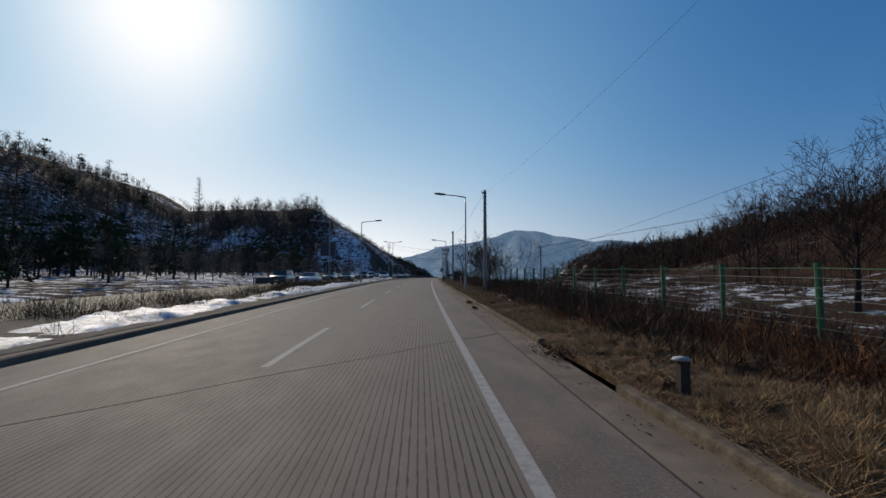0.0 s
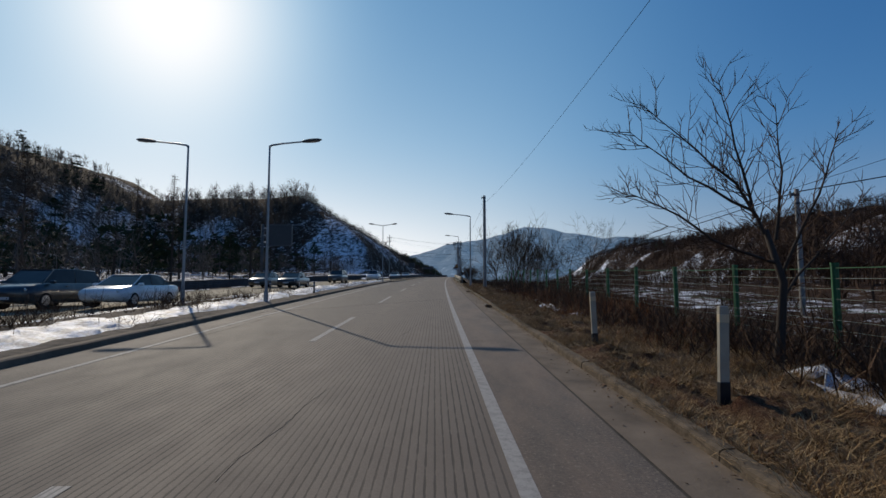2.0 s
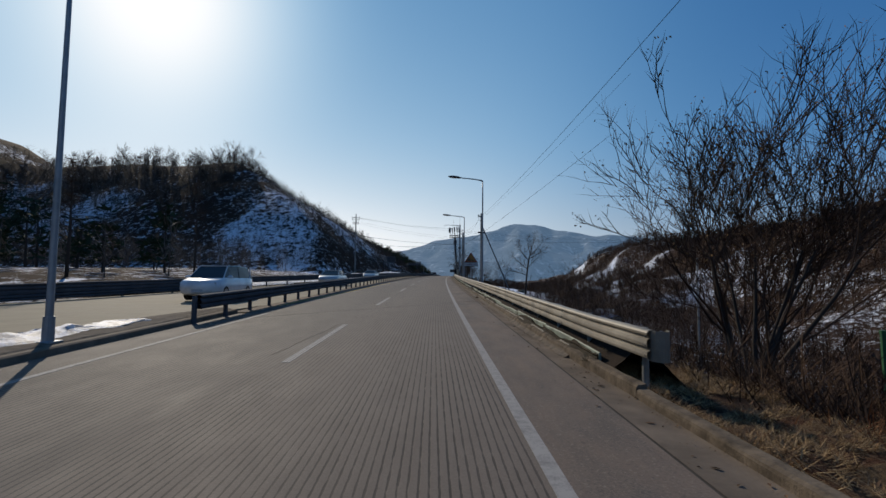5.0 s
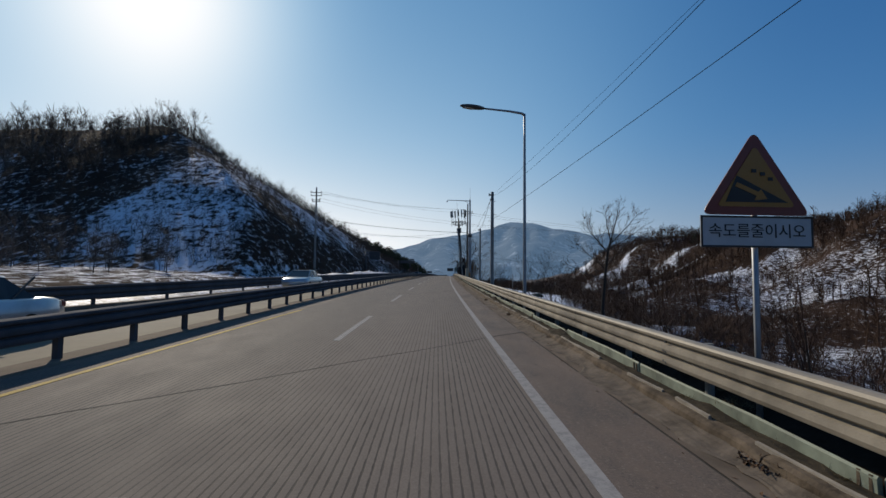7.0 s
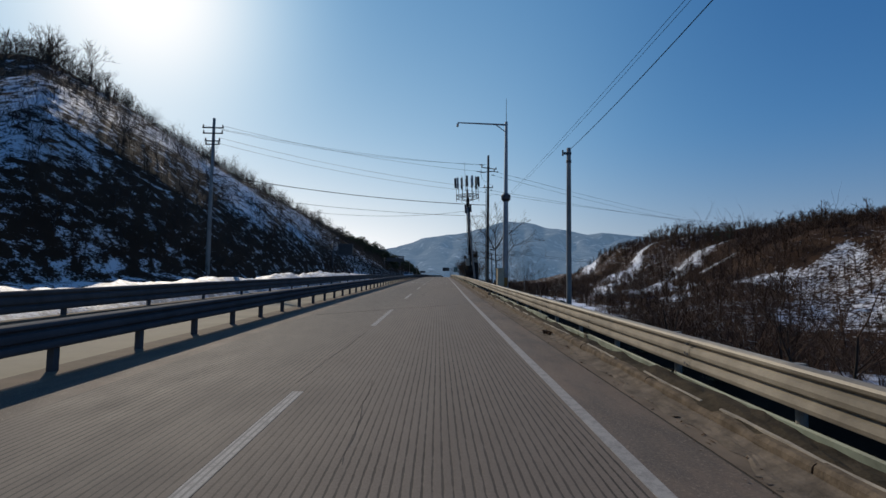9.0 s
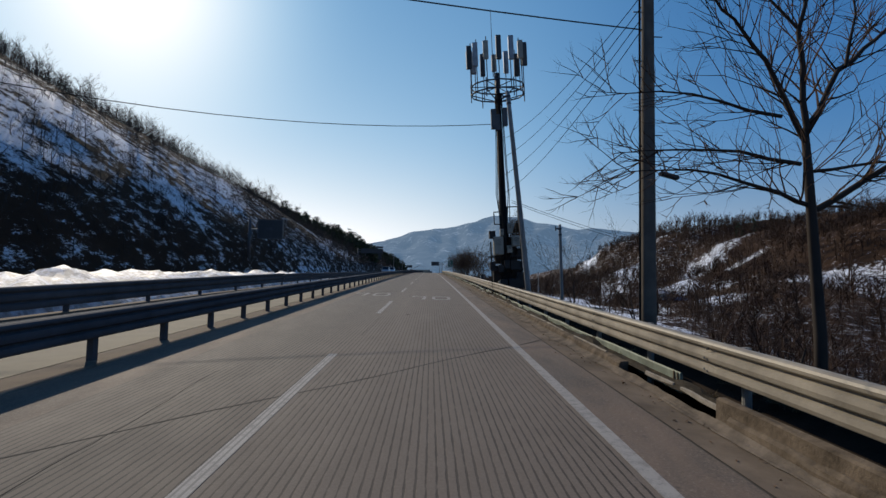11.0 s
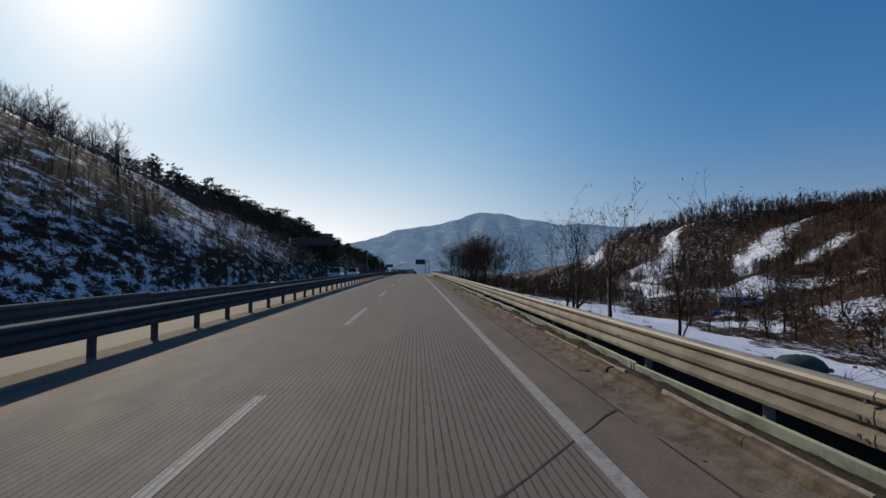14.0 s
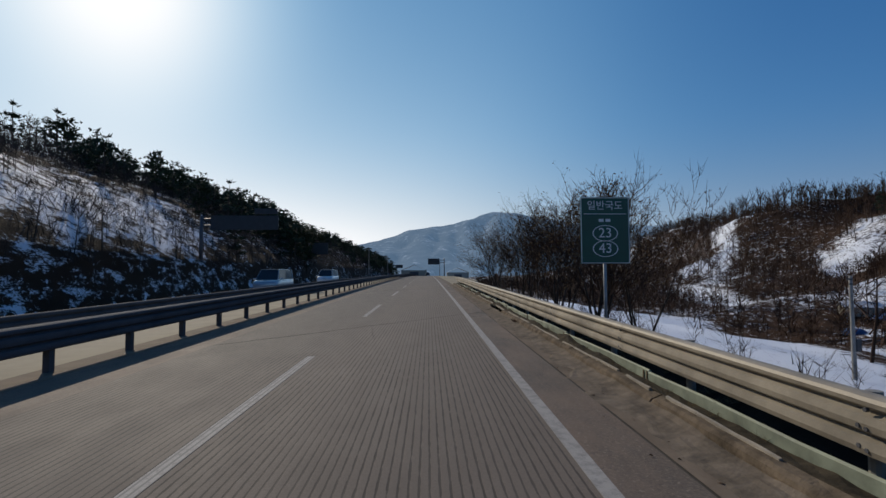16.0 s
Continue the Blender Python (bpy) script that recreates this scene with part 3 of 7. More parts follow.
strip("gutter", lambda s: [(seam_u(s) - 0.03, -0.02), (seam_u(s) + 0.03, -0.02)], -30, S_END, 4, M_SEAL, label="dark open seam between shoulder and gutter", category="seam")
strip("median_gutter", lambda s: [(median_u(s) + 0.30, 0.0), (inner_u(s), -0.004)], 112, S_END, 4, M_SHOULDER, label="smooth concrete gutter below the median rail", category="gutter")
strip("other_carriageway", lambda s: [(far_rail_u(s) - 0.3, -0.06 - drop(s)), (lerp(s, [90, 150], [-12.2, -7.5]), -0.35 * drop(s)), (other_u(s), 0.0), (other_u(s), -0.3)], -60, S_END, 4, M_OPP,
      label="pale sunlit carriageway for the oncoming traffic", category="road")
strip("median_plinth", lambda s: [(median_u(s) - 0.28, 0.0), (median_u(s) - 0.26, 0.035), (median_u(s) + 0.24, 0.035), (median_u(s) + 0.30, 0.0)], 108, S_END, 4, M_CONC,
      label="low concrete plinth under the median rail", category="kerb")


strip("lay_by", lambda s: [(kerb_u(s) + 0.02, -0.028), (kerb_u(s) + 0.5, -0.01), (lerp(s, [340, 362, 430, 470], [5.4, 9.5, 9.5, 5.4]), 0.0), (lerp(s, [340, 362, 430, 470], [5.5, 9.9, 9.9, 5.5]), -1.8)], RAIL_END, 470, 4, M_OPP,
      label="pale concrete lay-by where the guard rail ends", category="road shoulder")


def flat(name, quads, material, parent, lift=0.004, label=""):
    """Thin paint lying on the road: outlines in (s, u)."""
    mb = MB()
    for q in quads:
        top = [W(s, u, lift) for s, u in q]
        n = len(top)
        mb.add(top + [W(s, u, 0.0) for s, u in q], [tuple(range(n))] + [(i, (i + 1) % n, (i + 1) % n + n, i + n) for i in range(n)])
    me = mb.mesh(name)
    lay = me.uv_layers.new(name="UVMap")
    flatuv = [c for q in quads for c in q + q]
    for lp in me.loops:
        lay.data[lp.index].uv = (flatuv[lp.vertex_index][1], flatuv[lp.vertex_index][0])
    return part(name, me, material, parent, label)


strip("edge_line", lambda s: [(3.41, 0.001), (3.41, 0.005), (3.56, 0.005), (3.56, 0.001)], -30, S_END, 4, M_WHITE, parent=road)
def left_line_u(s):
    return lerp(s, [5, 14, 20, 50], [-3.10, -3.06, -3.14, -3.36])


strip("edge_line", lambda s: [(left_line_u(s), 0.001), (left_line_u(s), 0.005), (left_line_u(s) + 0.12, 0.005), (left_line_u(s) + 0.12, 0.001)], -30, 108, 4, M_WORNWHITE, parent=road)
strip("edge_line", lambda s: [(inner_u(s) + 0.05, 0.001), (inner_u(s) + 0.05, 0.006), (inner_u(s) + 0.16, 0.006), (inner_u(s) + 0.16, 0.001)], 108, 146, 4, M_YELLOW, parent=road)
for i in range(-3, 46):
    a = 8.60 + 12.986 * i
    flat("lane_dash", [[(a - 0.25, -0.075), (a - 0.25, 0.075), (a + 2.5, 0.078), (a + 5.35, 0.075), (a + 5.35, -0.075)]], M_DASH, road)
# skewed joints between the slabs, sealed and cracked
JOINTS = [-17, 7.4, 33.2, 59.2, 84.8, 110.3, 134.9, 159, 183, 206, 230.5, 255, 279.3] + [303.8 + 24.5 * j for j in range(12)]
for i, a in enumerate(JOINTS):
    mbq, prev = [], None
    for j in range(29):
        u = inner_u(a) + 0.02 + (seam_u(a) - 0.06 - inner_u(a)) * j / 28
        s = a + 1.15 * u + 0.05 * math.sin(u * 2.3 + i) + rnd(-0.02, 0.02)
        w = rnd(0.012, 0.03)
        if prev:
            mbq.append([(prev[0] - prev[2], prev[1]), (s - w, u), (s + w, u), (prev[0] + prev[2], prev[1])])
        prev = (s, u, w)
    flat("joint_seal", mbq, M_SEAL, road, 0.003)


def digit_seven(s0, u0, w, h):
    t = 0.16
    st = 0.30
    return [[(s0 + h - st, u0), (s0 + h, u0), (s0 + h, u0 + w), (s0 + h - st, u0 + w - t)],
            [(s0 + h - st, u0 + w - t), (s0 + h - st + 0.001, u0 + w), (s0, u0 + w - 0.08), (s0, u0 + w - 0.08 - t)],
            [(s0 + h - 0.75, u0), (s0 + h - st, u0), (s0 + h - st, u0 + t), (s0 + h - 0.75, u0 + t * 0.8)]]


def digit_zero(s0, u0, w, h):
    t, n = 0.15, 20
    out, inn = [], []
    for i in range(n):
        a = 2 * math.pi * i / n
        c, d = math.cos(a), math.sin(a)
        ex = lambda v, p: math.copysign(abs(v) ** p, v)
        out.append((s0 + h / 2 + h / 2 * ex(d, 0.55), u0 + w / 2 + w / 2 * ex(c, 0.55)))
        inn.append((s0 + h / 2 + (h / 2 - 0.3) * ex(d, 0.55), u0 + w / 2 + (w / 2 - t) * ex(c, 0.55)))
    return [[out[i], out[(i + 1) % n], inn[(i + 1) % n], inn[i]] for i in range(n)]


for s0, u0 in ((223.05, 0.78), (225.2, -2.4)):
    flat("speed_digit", digit_seven(s0, u0, 0.76, 2.5), M_DASH, road, 0.005, "worn white painted 7")
    flat("speed_digit", digit_zero(s0, u0 + 1.02, 0.92, 2.5), M_DASH, road, 0.005, "worn white painted 0")
# cracks in the slabs, and breaks across the gutter
def crack(s, u, ds, du, n, w, lift=0.003, wander=0.06):
    quads, prev = [], None
    for j in range(n + 1):
        q = (s + ds * j / n + rnd(-wander, wander), u + du * j / n + wander * math.sin(j * 0.5 + s) + rnd(-wander, wander) * 0.6, w * rnd(0.4, 1.2) * (1 - abs(2 * j / n - 1) * 0.6))
        if prev:
            quads.append([(prev[0], prev[1] - prev[2]), (q[0], q[1] - q[2]), (q[0] + 0.01, q[1] + q[2]), (prev[0] + 0.01, prev[1] + prev[2])])
        prev = q
    flat("crack", quads, M_SEAL, road, lift)


for i in range(70):
    s = rnd(2, 330)
    if i % 3 == 0:
        crack(s, rnd(-3.2, 3.2), rnd(2.0, 6), rnd(-0.4, 0.4), 24, 0.006, wander=0.018)
    elif i % 5 == 0:
        crack(s, 3.62, rnd(-0.3, 0.3), rnd(0.35, 0.55), 14, 0.007, 0.002, 0.014)
for i in range(80):
    s, v = rnd(0, 320), rnd(-0.12, 0.16)
    pts = [(s + v * t + rnd(-0.02, 0.02), seam_u(s) + 0.04 + 0.34 * t, -0.008 - 0.020 * t) for t in (0, 0.25, 0.5, 0.75, 1)]
    mb = MB()
    for (a, b, c), (d, e, f) in zip(pts, pts[1:]):
        w = rnd(0.003, 0.011)
        mb.add([W(a - w, b, c), W(a + w, b, c), W(d + w, e, f), W(d - w, e, f)], [(0, 1, 2, 3)])
    part("crack", mb, M_SEAL, road)
# patched potholes
for s, u, a, b in ((194.55, 0.86, 0.24, 0.13), (215.9, 0.99, 0.13, 0.07), (191.6, 0.72, 0.14, 0.05)):
    n = 22
    q = [(s + a * math.cos(6.283 * i / n) * rnd(0.55, 1.2), u + b * math.sin(6.283 * i / n) * rnd(0.55, 1.2)) for i in range(n)]
    flat("pothole_patch", [q], M_PATCH, road, 0.006, "dark ragged pothole patch")

# ---- kerbs ----
right_kerb = thing("kerb", Matrix.Identity(4), "low worn concrete kerb stained with earth beside the gutter", "kerb", kind="structure")
s = -30.0
while s < RAIL_END:
    n = rnd(2.6, 3.4) if s > 97 else rnd(3.6, 4.4)
    if not (8.0 < s + n / 2 < 10.6 or 204.2 < s + n / 2 < 206.8 or 306.9 < s + n / 2 < 310.4):
        du, dz = rnd(-0.012, 0.012), rnd(-0.012, 0.01)
        h = 0.13 if s > 97 else 0.085
        a, b = s + 0.012, s + n - 0.012
        rings = []
        cuts = 13 if s > 97 else 9
        for i in range(cuts):
            q = a + (b - a) * i / (cuts - 1)
            k = kerb_u(q)
            chip = max(0.0, fbm(q * 2.6, 5.5)) * (0.05 if s > 97 else 0.022)      # worn and broken arris
            e = 0.012 * fbm(q * 4.1, 1.5)
            c = [(k, -0.16), (k + 0.002 + e, h * 0.45), (k + 0.008 + chip * 0.5 + e, h * 0.78 - chip * 0.4), (k + 0.04 + chip, h - chip * 0.7), (k + 0.15, h + 0.005 + e), (k + 0.165, -0.16)]
            rings.append([W(q, u + du, z + dz) for u, z in c])
        part("kerb_stone", MB().loft(rings), M_EARTHY, right_kerb)
    s += n

strip("median_kerb", lambda s: [(-4.33, -0.02), (-4.355, 0.11 + 0.01 * fbm(s * 1.7, 3)), (-4.395, 0.135 + 0.01 * fbm(s * 1.7, 3)), (-4.56, 0.14), (-4.58, 0.0)], -40, 108, 0.7, M_CONC,
      label="dark wet concrete kerb along the planted median", category="kerb")
strip("median_soil", lambda s: [(-4.50, 0.12), (-4.58, 0.155 + 0.03 * fbm(s * 1.3, 6)), (-4.78, 0.175 + 0.04 * fbm(s * 0.9, 2)), (-4.56 + (other_u(s) + 4.56) * 0.3, 0.2), (-4.56 + (other_u(s) + 4.56) * 0.7, 0.18), (other_u(s) + 0.02, 0.03)],
      -40, 108, 0.7, M_DIRT, label="bare brown soil and litter on the median", category="soil")


def turf_z(s, u):
    return land(s, max(u, 6.05)) + 0.06 + (0.15 * fbm(s * 0.9, u * 1.3 + 4) + 0.15 * max(0, fbm(s * 2.4, u * 2.6 + 9))) * min(1, max(0, (u - 5.4) / 0.5))


strip("verge_turf", lambda s: [(5.435, -0.05)] + [(u, turf_z(s, u)) for u in np.arange(5.44, 8.7, 0.15)], -20, 97, 0.17, M_TURF,
      label="lumpy verge of flattened dry grass and litter", category="verge")


def snow_bank(name, rows, label, rough=1.0):
    """A ragged ridge of ploughed snow. rows: s, the u of both edges, height of base and crest."""
    vs, k = [], 15
    for s, u0, u1, z0, z1 in rows:
        for j in range(k):
            t = j / (k - 1)
            q = s + rnd(-0.06, 0.06)
            h = math.sin(math.pi * t) ** 0.6
            lump = 0.6 + rough * (0.7 * fbm(q * 0.8, t * 2.4) + 0.45 * fbm(q * 2.7 + 4, t * 6, 2))
            u = u0 + (u1 - u0) * t + fbm(q * 1.1, t * 3 + 5) * 0.22
            vs.append(W(q, u, z0 - 0.03 + (z1 - z0) * h * max(-0.25, lump)))
    n = len(rows)
    fs = [(i * k + j, i * k + j + 1, (i + 1) * k + j + 1, (i + 1) * k + j) for i in range(n - 1) for j in range(k - 1)]
    return tagged(part(name, MB().add(vs, fs), M_SNOW, smooth=True), label, "snow", kind="stuff")


rows = []
s = -12.0
while s < 104:
    w = (other_u(s) + 4.6)
    wob = fbm(s * 0.13, 1.0)
    e0 = -4.92 + wob * 0.3 if s < 60 else -5.05 + wob * 0.25
    e1 = max(other_u(s) + 0.5, e0 - lerp(s, [40, 62], [1.9, 2.2]) - wob * 0.9)
    top = 0.2 + max(-0.03 if s < 50 else 0.05, lerp(s, [44, 60], [0.26, 0.24]) * (0.8 + 0.9 * fbm(s * 0.31, 7)))
    rows.append((s, e0, e1, 0.19, top + 0.02))
    s += 0.22
snow_bank("snow_bank", rows, "long bank of dirty ploughed snow along the median", 0.6)
rows = []
s = 40.0
while s < 104:
    wob = fbm(s * 0.2, 4)
    rows.append((s, other_u(s) + 1.0 + wob * 0.3, other_u(s) + 0.1, 0.10, 0.18 + 0.12 * max(0, wob)))
    s += 0.5
snow_bank("snow_bank", rows, "thin ridge of ploughed snow at the carriageway's edge")
rows = []
s = 118.0
while s < 560:
    wob = fbm(s * 0.08, 11)
    rows.append((s, far_rail_u(s) - 0.45, far_rail_u(s) - 5.2 - wob * 0.8, 0.05 - drop(s), lerp(s, [118, 150, 205, 226, 256, 292, 330, 560], [0.5, 0.6, 1.5, 1.75, 0.8, 0.2, 0.05, 0.05]) + 0.1 * wob + 0.08 * fbm(s * 0.5, 2)))
    s += 0.7
snow_bank("snow_bank", rows, "high bank of ploughed snow behind the far rail", 0.35)


def snow_patch(s, u, a, b, h=0.05):
    n, vs, fs = 40, [], []
    for r, z in ((1.0, -0.03), (0.8, h * 0.6), (0.45, h), (0.12, h * 1.05)):
        for i in range(n):
            w = 2 * math.pi * i / n
            k = max(0.15, 0.72 + 1.25 * fbm(math.cos(w) * 3.2 + s, math.sin(w) * 3.2 + u, 5) + rnd(-0.12, 0.12))
            q, p = s + a * r * k * math.cos(w), u + b * r * k * math.sin(w)
            vs.append(W(q, p, (turf_z(q, p) if q < 97 and 5.4 < p < 8.7 else land(q, p)) + 0.03 + z * rnd(0.5, 1.4)))
    for i in range(3):
        for j in range(n):
            fs.append((i * n + j, i * n + (j + 1) % n, (i + 1) * n + (j + 1) % n, (i + 1) * n + j))
    fs.append(tuple(range(3 * n, 4 * n)))
    tagged(part("snow_patch", MB().add(vs, fs), M_SNOW, smooth=True), "small leftover patch of old snow in the dry grass", "snow", "snow patches on the verge")


for q in ((7.0, 6.15, 0.4, 0.16), (13.5, 7.2, 0.5, 0.16), (16.5, 7.4, 0.5, 0.2), (24.5, 7.4, 0.6, 0.28), (27.2, 7.3, 0.8, 0.25), (28.8, 7.5, 0.6, 0.22), (30.5, 7.4, 0.5, 0.2), (32.5, 7.8, 0.8, 0.3), (36, 7.9, 0.8, 0.35),
          (41.0, 8.0, 1.0, 0.3), (42.8, 8.3, 0.9, 0.35), (52.4, 7.6, 0.5, 0.22), (55, 7.6, 0.9, 0.25), (57.4, 7.7, 1.1, 0.25), (60.5, 7.8, 0.9, 0.3), (65.8, 8.4, 0.6, 0.4), (71.5, 7.9, 0.7, 0.3), (76, 7.8, 0.9, 0.35)):
    if q[0] > 17:
        snow_patch(q[0], q[1] - 0.1, q[2] * 1.2, q[3] * 0.95, 0.03)


# ---- guard rails ----
THRIE = [(0.03, 0.79), (0.0, 0.808), (-0.04, 0.806), (-0.075, 0.79), (-0.09, 0.765), (-0.085, 0.735), (-0.04, 0.712), (-0.028, 0.70), (-0.04, 0.688), (-0.088, 0.668), (-0.095, 0.62), (-0.088, 0.575),
         (-0.04, 0.552), (-0.028, 0.54), (-0.04, 0.528), (-0.088, 0.508), (-0.095, 0.46), (-0.085, 0.422), (-0.04, 0.402), (0.0, 0.40)]
WBEAM = [(-d, 0.38 + (z - 0.40) * 1.03) for d, z in THRIE]


def beam(profile, s0, s1, uf, side=1, thick=0.006):
    rings = []
    n = max(1, round((s1 - s0) / 2))
    for i in range(n + 1):
        s = s0 + (s1 - s0) * i / n
        o = [W(s, uf(s) + d * side, z) for d, z in profile]
        inn = [W(s, uf(s) + d * side + thick * side * (1 if profile is THRIE else -1), z) for d, z in reversed(profile)]
        rings.append(o + inn)
    return MB().loft(rings, cap=False)


def rail_u(s):
    return lerp(s, [96, 99.5, 114, 130, 150, 200], [5.62, 5.44, 5.43, 5.27, 5.15, 5.07])


rail = thing("guard_rail", Matrix.Identity(4), "cream weathered steel guard rail with three ridges beside the shoulder", "guard rail", kind="structure")
s = 97.5
while s < RAIL_END:
    e = min(s + 4.0, RAIL_END)
    b = part("beam", beam(THRIE, s, e + 0.14, lambda q, s=s: rail_u(q) - (0.005 if int(s) % 8 < 4 else 0.0)), M_BEAM, rail)
    mb = MB()
    for k, z in ((0.05, 0.715), (0.05, 0.59), (0.05, 0.455), (0.11, 0.60), (0.11, 0.47)):
        m = at(s + k, rail_u(s) - 0.09, z)
        mb.tube([m @ Vector((0.01, 0, 0)), m @ Vector((-0.014, 0, 0))], 0.016, 6)
    part("bolt", mb, M_DARKSTEEL, b)
    s = e
post_me = MB().tube([(0, 0, -0.6), (0, 0, 0.0), (0, 0, 0.79)], 0.05, 10).mesh("post")
post_me.materials.append(M_RAILPOST)
s = 98.0
while s < RAIL_END:
    ob = part("post", post_me, None, rail)
    ob.matrix_basis = at(s, rail_u(s) + 0.125, 0)
    bl = part("spacer", MB().box((0, 0, 0), (0.05, 0.16, 0.26), bevel=0.01), M_RAILPOST, ob) if s < 330 else None
    if bl:
        bl.matrix_basis = pose(-0.09, 0, 0.6)
    s += 2.33
end = MB()
rings = []
for i in range(9):
    w = math.pi * i / 8
    rings.append([W(97.6 - 0.25 * math.sin(w), rail_u(97.5) - 0.04 + 0.20 * (1 - math.cos(w)) / 2 * 1.3, z) for z in (0.385, 0.80)])
for i in range(8):
    end.add([*rings[i], *rings[i + 1]], [(0, 1, 3, 2)])
tip = part("end_piece", end, M_BEAM, rail, "rounded white end piece")
md = tip.modifiers.new("solid", "SOLIDIFY")
md.thickness = 0.006
# faded boards that hold the soil back below the rail
s = 99.0
while s < RAIL_END - 4:
    n = 3.96
    if not 193.0 < s + n / 2 < 206.7:
        s, n = (206.5, s + n - 206.5) if s < 206.5 < s + n else (s, n)
        a, b = rnd(-0.035, 0.03), rnd(-0.035, 0.03)
        sag = rnd(-0.035, 0.02)
        rings = []
        for q, d in ((s, a), (s + n * 0.33, a * 0.3), (s + n * 0.66, b * 0.3), (s + n - 0.02, b)):
            z = sag + rnd(-0.018, 0.018)
            rings.append([W(q, toe_u(q) + k + d, h + (z if h > 0 else 0)) for k, h in ((0.015, -0.05), (0.0, 0.225), (0.015, 0.245), (0.04, 0.23), (0.045, -0.05))])
        part("toe_board", MB().loft(rings), M_MINT, rail, "faded pale green toe board")
        mb = MB()
        for k in range(2):
            m = at(s + 0.05 + k * 0.1, toe_u(s) - 0.002, 0.14)
            mb.box((0, 0, 0), (0.012, 0.03, 0.17), m)
        part("splice", mb, M_EARTHY, rail, "rusty tan splice plate")
    s += n
# the bare concrete wall before the drain's mouth
for a, b in ((193.1, 197.2), (197.23, 201.3), (201.33, 205.15)):
    c = [(4.83, -0.1), (4.84, 0.24), (4.865, 0.262), (4.935, 0.262), (4.95, -0.1)]
    part("kerb_stone", MB().loft([[W(a + (b - a) * k / 6, u + rnd(-0.006, 0.006), z + (rnd(-0.012, 0.012) if z > 0 else 0)) for u, z in c] for k in range(7)]), M_EARTHY, right_kerb, "tan concrete wall block")
# added bank: its near-black colour stands for the shade under the beam
strip("rail_shade_bank", lambda s: [(toe_u(s) + 0.04, 0.08), (toe_u(s) + 0.2, 0.2 + 0.03 * fbm(s * 0.9, 1)), (toe_u(s) + 0.42, 0.39 + 0.05 * fbm(s * 0.7, 5)), (toe_u(s) + 0.62, 0.41 + 0.05 * fbm(s, 9)), (6.2, 0.1), (6.9, -0.6)], 98.5, RAIL_END, 0.8, M_SOIL,
      label="soil bank behind the toe boards, near-black for the shade below the rail", category="soil")
# thin pale rim along the kerb's top, broken into lengths
s = 100.0
while s < RAIL_END - 3:
    n = rnd(0.7, 2.8)
    tilt = rnd(-0.02, 0.02)
    rings = []
    for k in range(7):
        q = s + n * k / 6
        o, z = 0.018 * fbm(q * 0.5, 3) + tilt * (k / 3 - 1), 0.02 * fbm(q * 0.7, 8) + 0.008 * fbm(q * 3, 2)
        rings.append([W(q, kerb_u(q) + d + o, h + z) for d, h in ((0.105, 0.10), (0.108, 0.15), (0.135, 0.157), (0.15, 0.10))])
    part("rim", MB().loft(rings), M_RIM, right_kerb, "thin pale broken rim")
    s += n + (rnd(0.1, 0.4) if rnd(0, 1) < 0.6 else rnd(0.6, 1.6))
M_MOSS = plain("dark_soil_and_moss", (0.062, 0.05, 0.034), 0.95, vary=0.55, scale=5, grain=30, bump=1.0, world=True)


def heap(s):                # soil lies in uneven heaps against the boards
    return max(0.0, fbm(s * 0.45, 2.0, 4) + 0.12)


strip("toe_soil", lambda s: [(kerb_u(s) + 0.13 - 0.10 * min(1, heap(s) * 1.5), 0.11), (kerb_u(s) + 0.18, 0.14 + 0.05 * heap(s) + 0.02 * fbm(s * 3, 4)), ((kerb_u(s) + toe_u(s)) / 2 + 0.05, 0.135 + 0.12 * heap(s) + 0.03 * fbm(s * 2.4, 7)),
                             (toe_u(s) - 0.03, 0.12 + 0.17 * heap(s) + 0.03 * fbm(s * 3.1, 2)), (toe_u(s) + 0.01, 0.11 + 0.14 * heap(s))], 99, RAIL_END, 0.22, M_MOSS,
      label="dark soil and moss heaped between kerb and toe board", category="soil")


def dirt_clump(s, u, r):
    mb, n = MB(), 8
    for _ in range(330):
        a, d = rnd(0, 6.28), r * rnd(0, 1.3) ** 0.9
        m = at(s + d * 1.5 * math.cos(a), u + d * 0.5 * math.sin(a), rnd(0.0, r * 0.35)) @ pose(0, 0, 0, rnd(-60, 60), rnd(-60, 60), rnd(0, 360))
        k = rnd(0.006, 0.022)
        mb.add([m @ Vector((-k, 0, 0)), m @ Vector((0, -k * 1.8, k * 0.5)), m @ Vector((k, 0, 0)), m @ Vector((0, k * 1.8, -k * 0.4))], [(0, 1, 2, 3)])
    for _ in range(14):
        a = rnd(0, 6.28)
        p = W(s + rnd(-r, r) * 1.4, u + rnd(-r, r) * 0.4, 0.02)
        mb.tube([p, p + Vector((math.cos(a) * 0.1, math.sin(a) * 0.1, rnd(0.02, 0.12)))], [0.006, 0.003], 3)
    tagged(part("litter_heap", mb, M_LITTER), "small heap of earth, leaves and twigs in the gutter", "litter", kind="stuff")


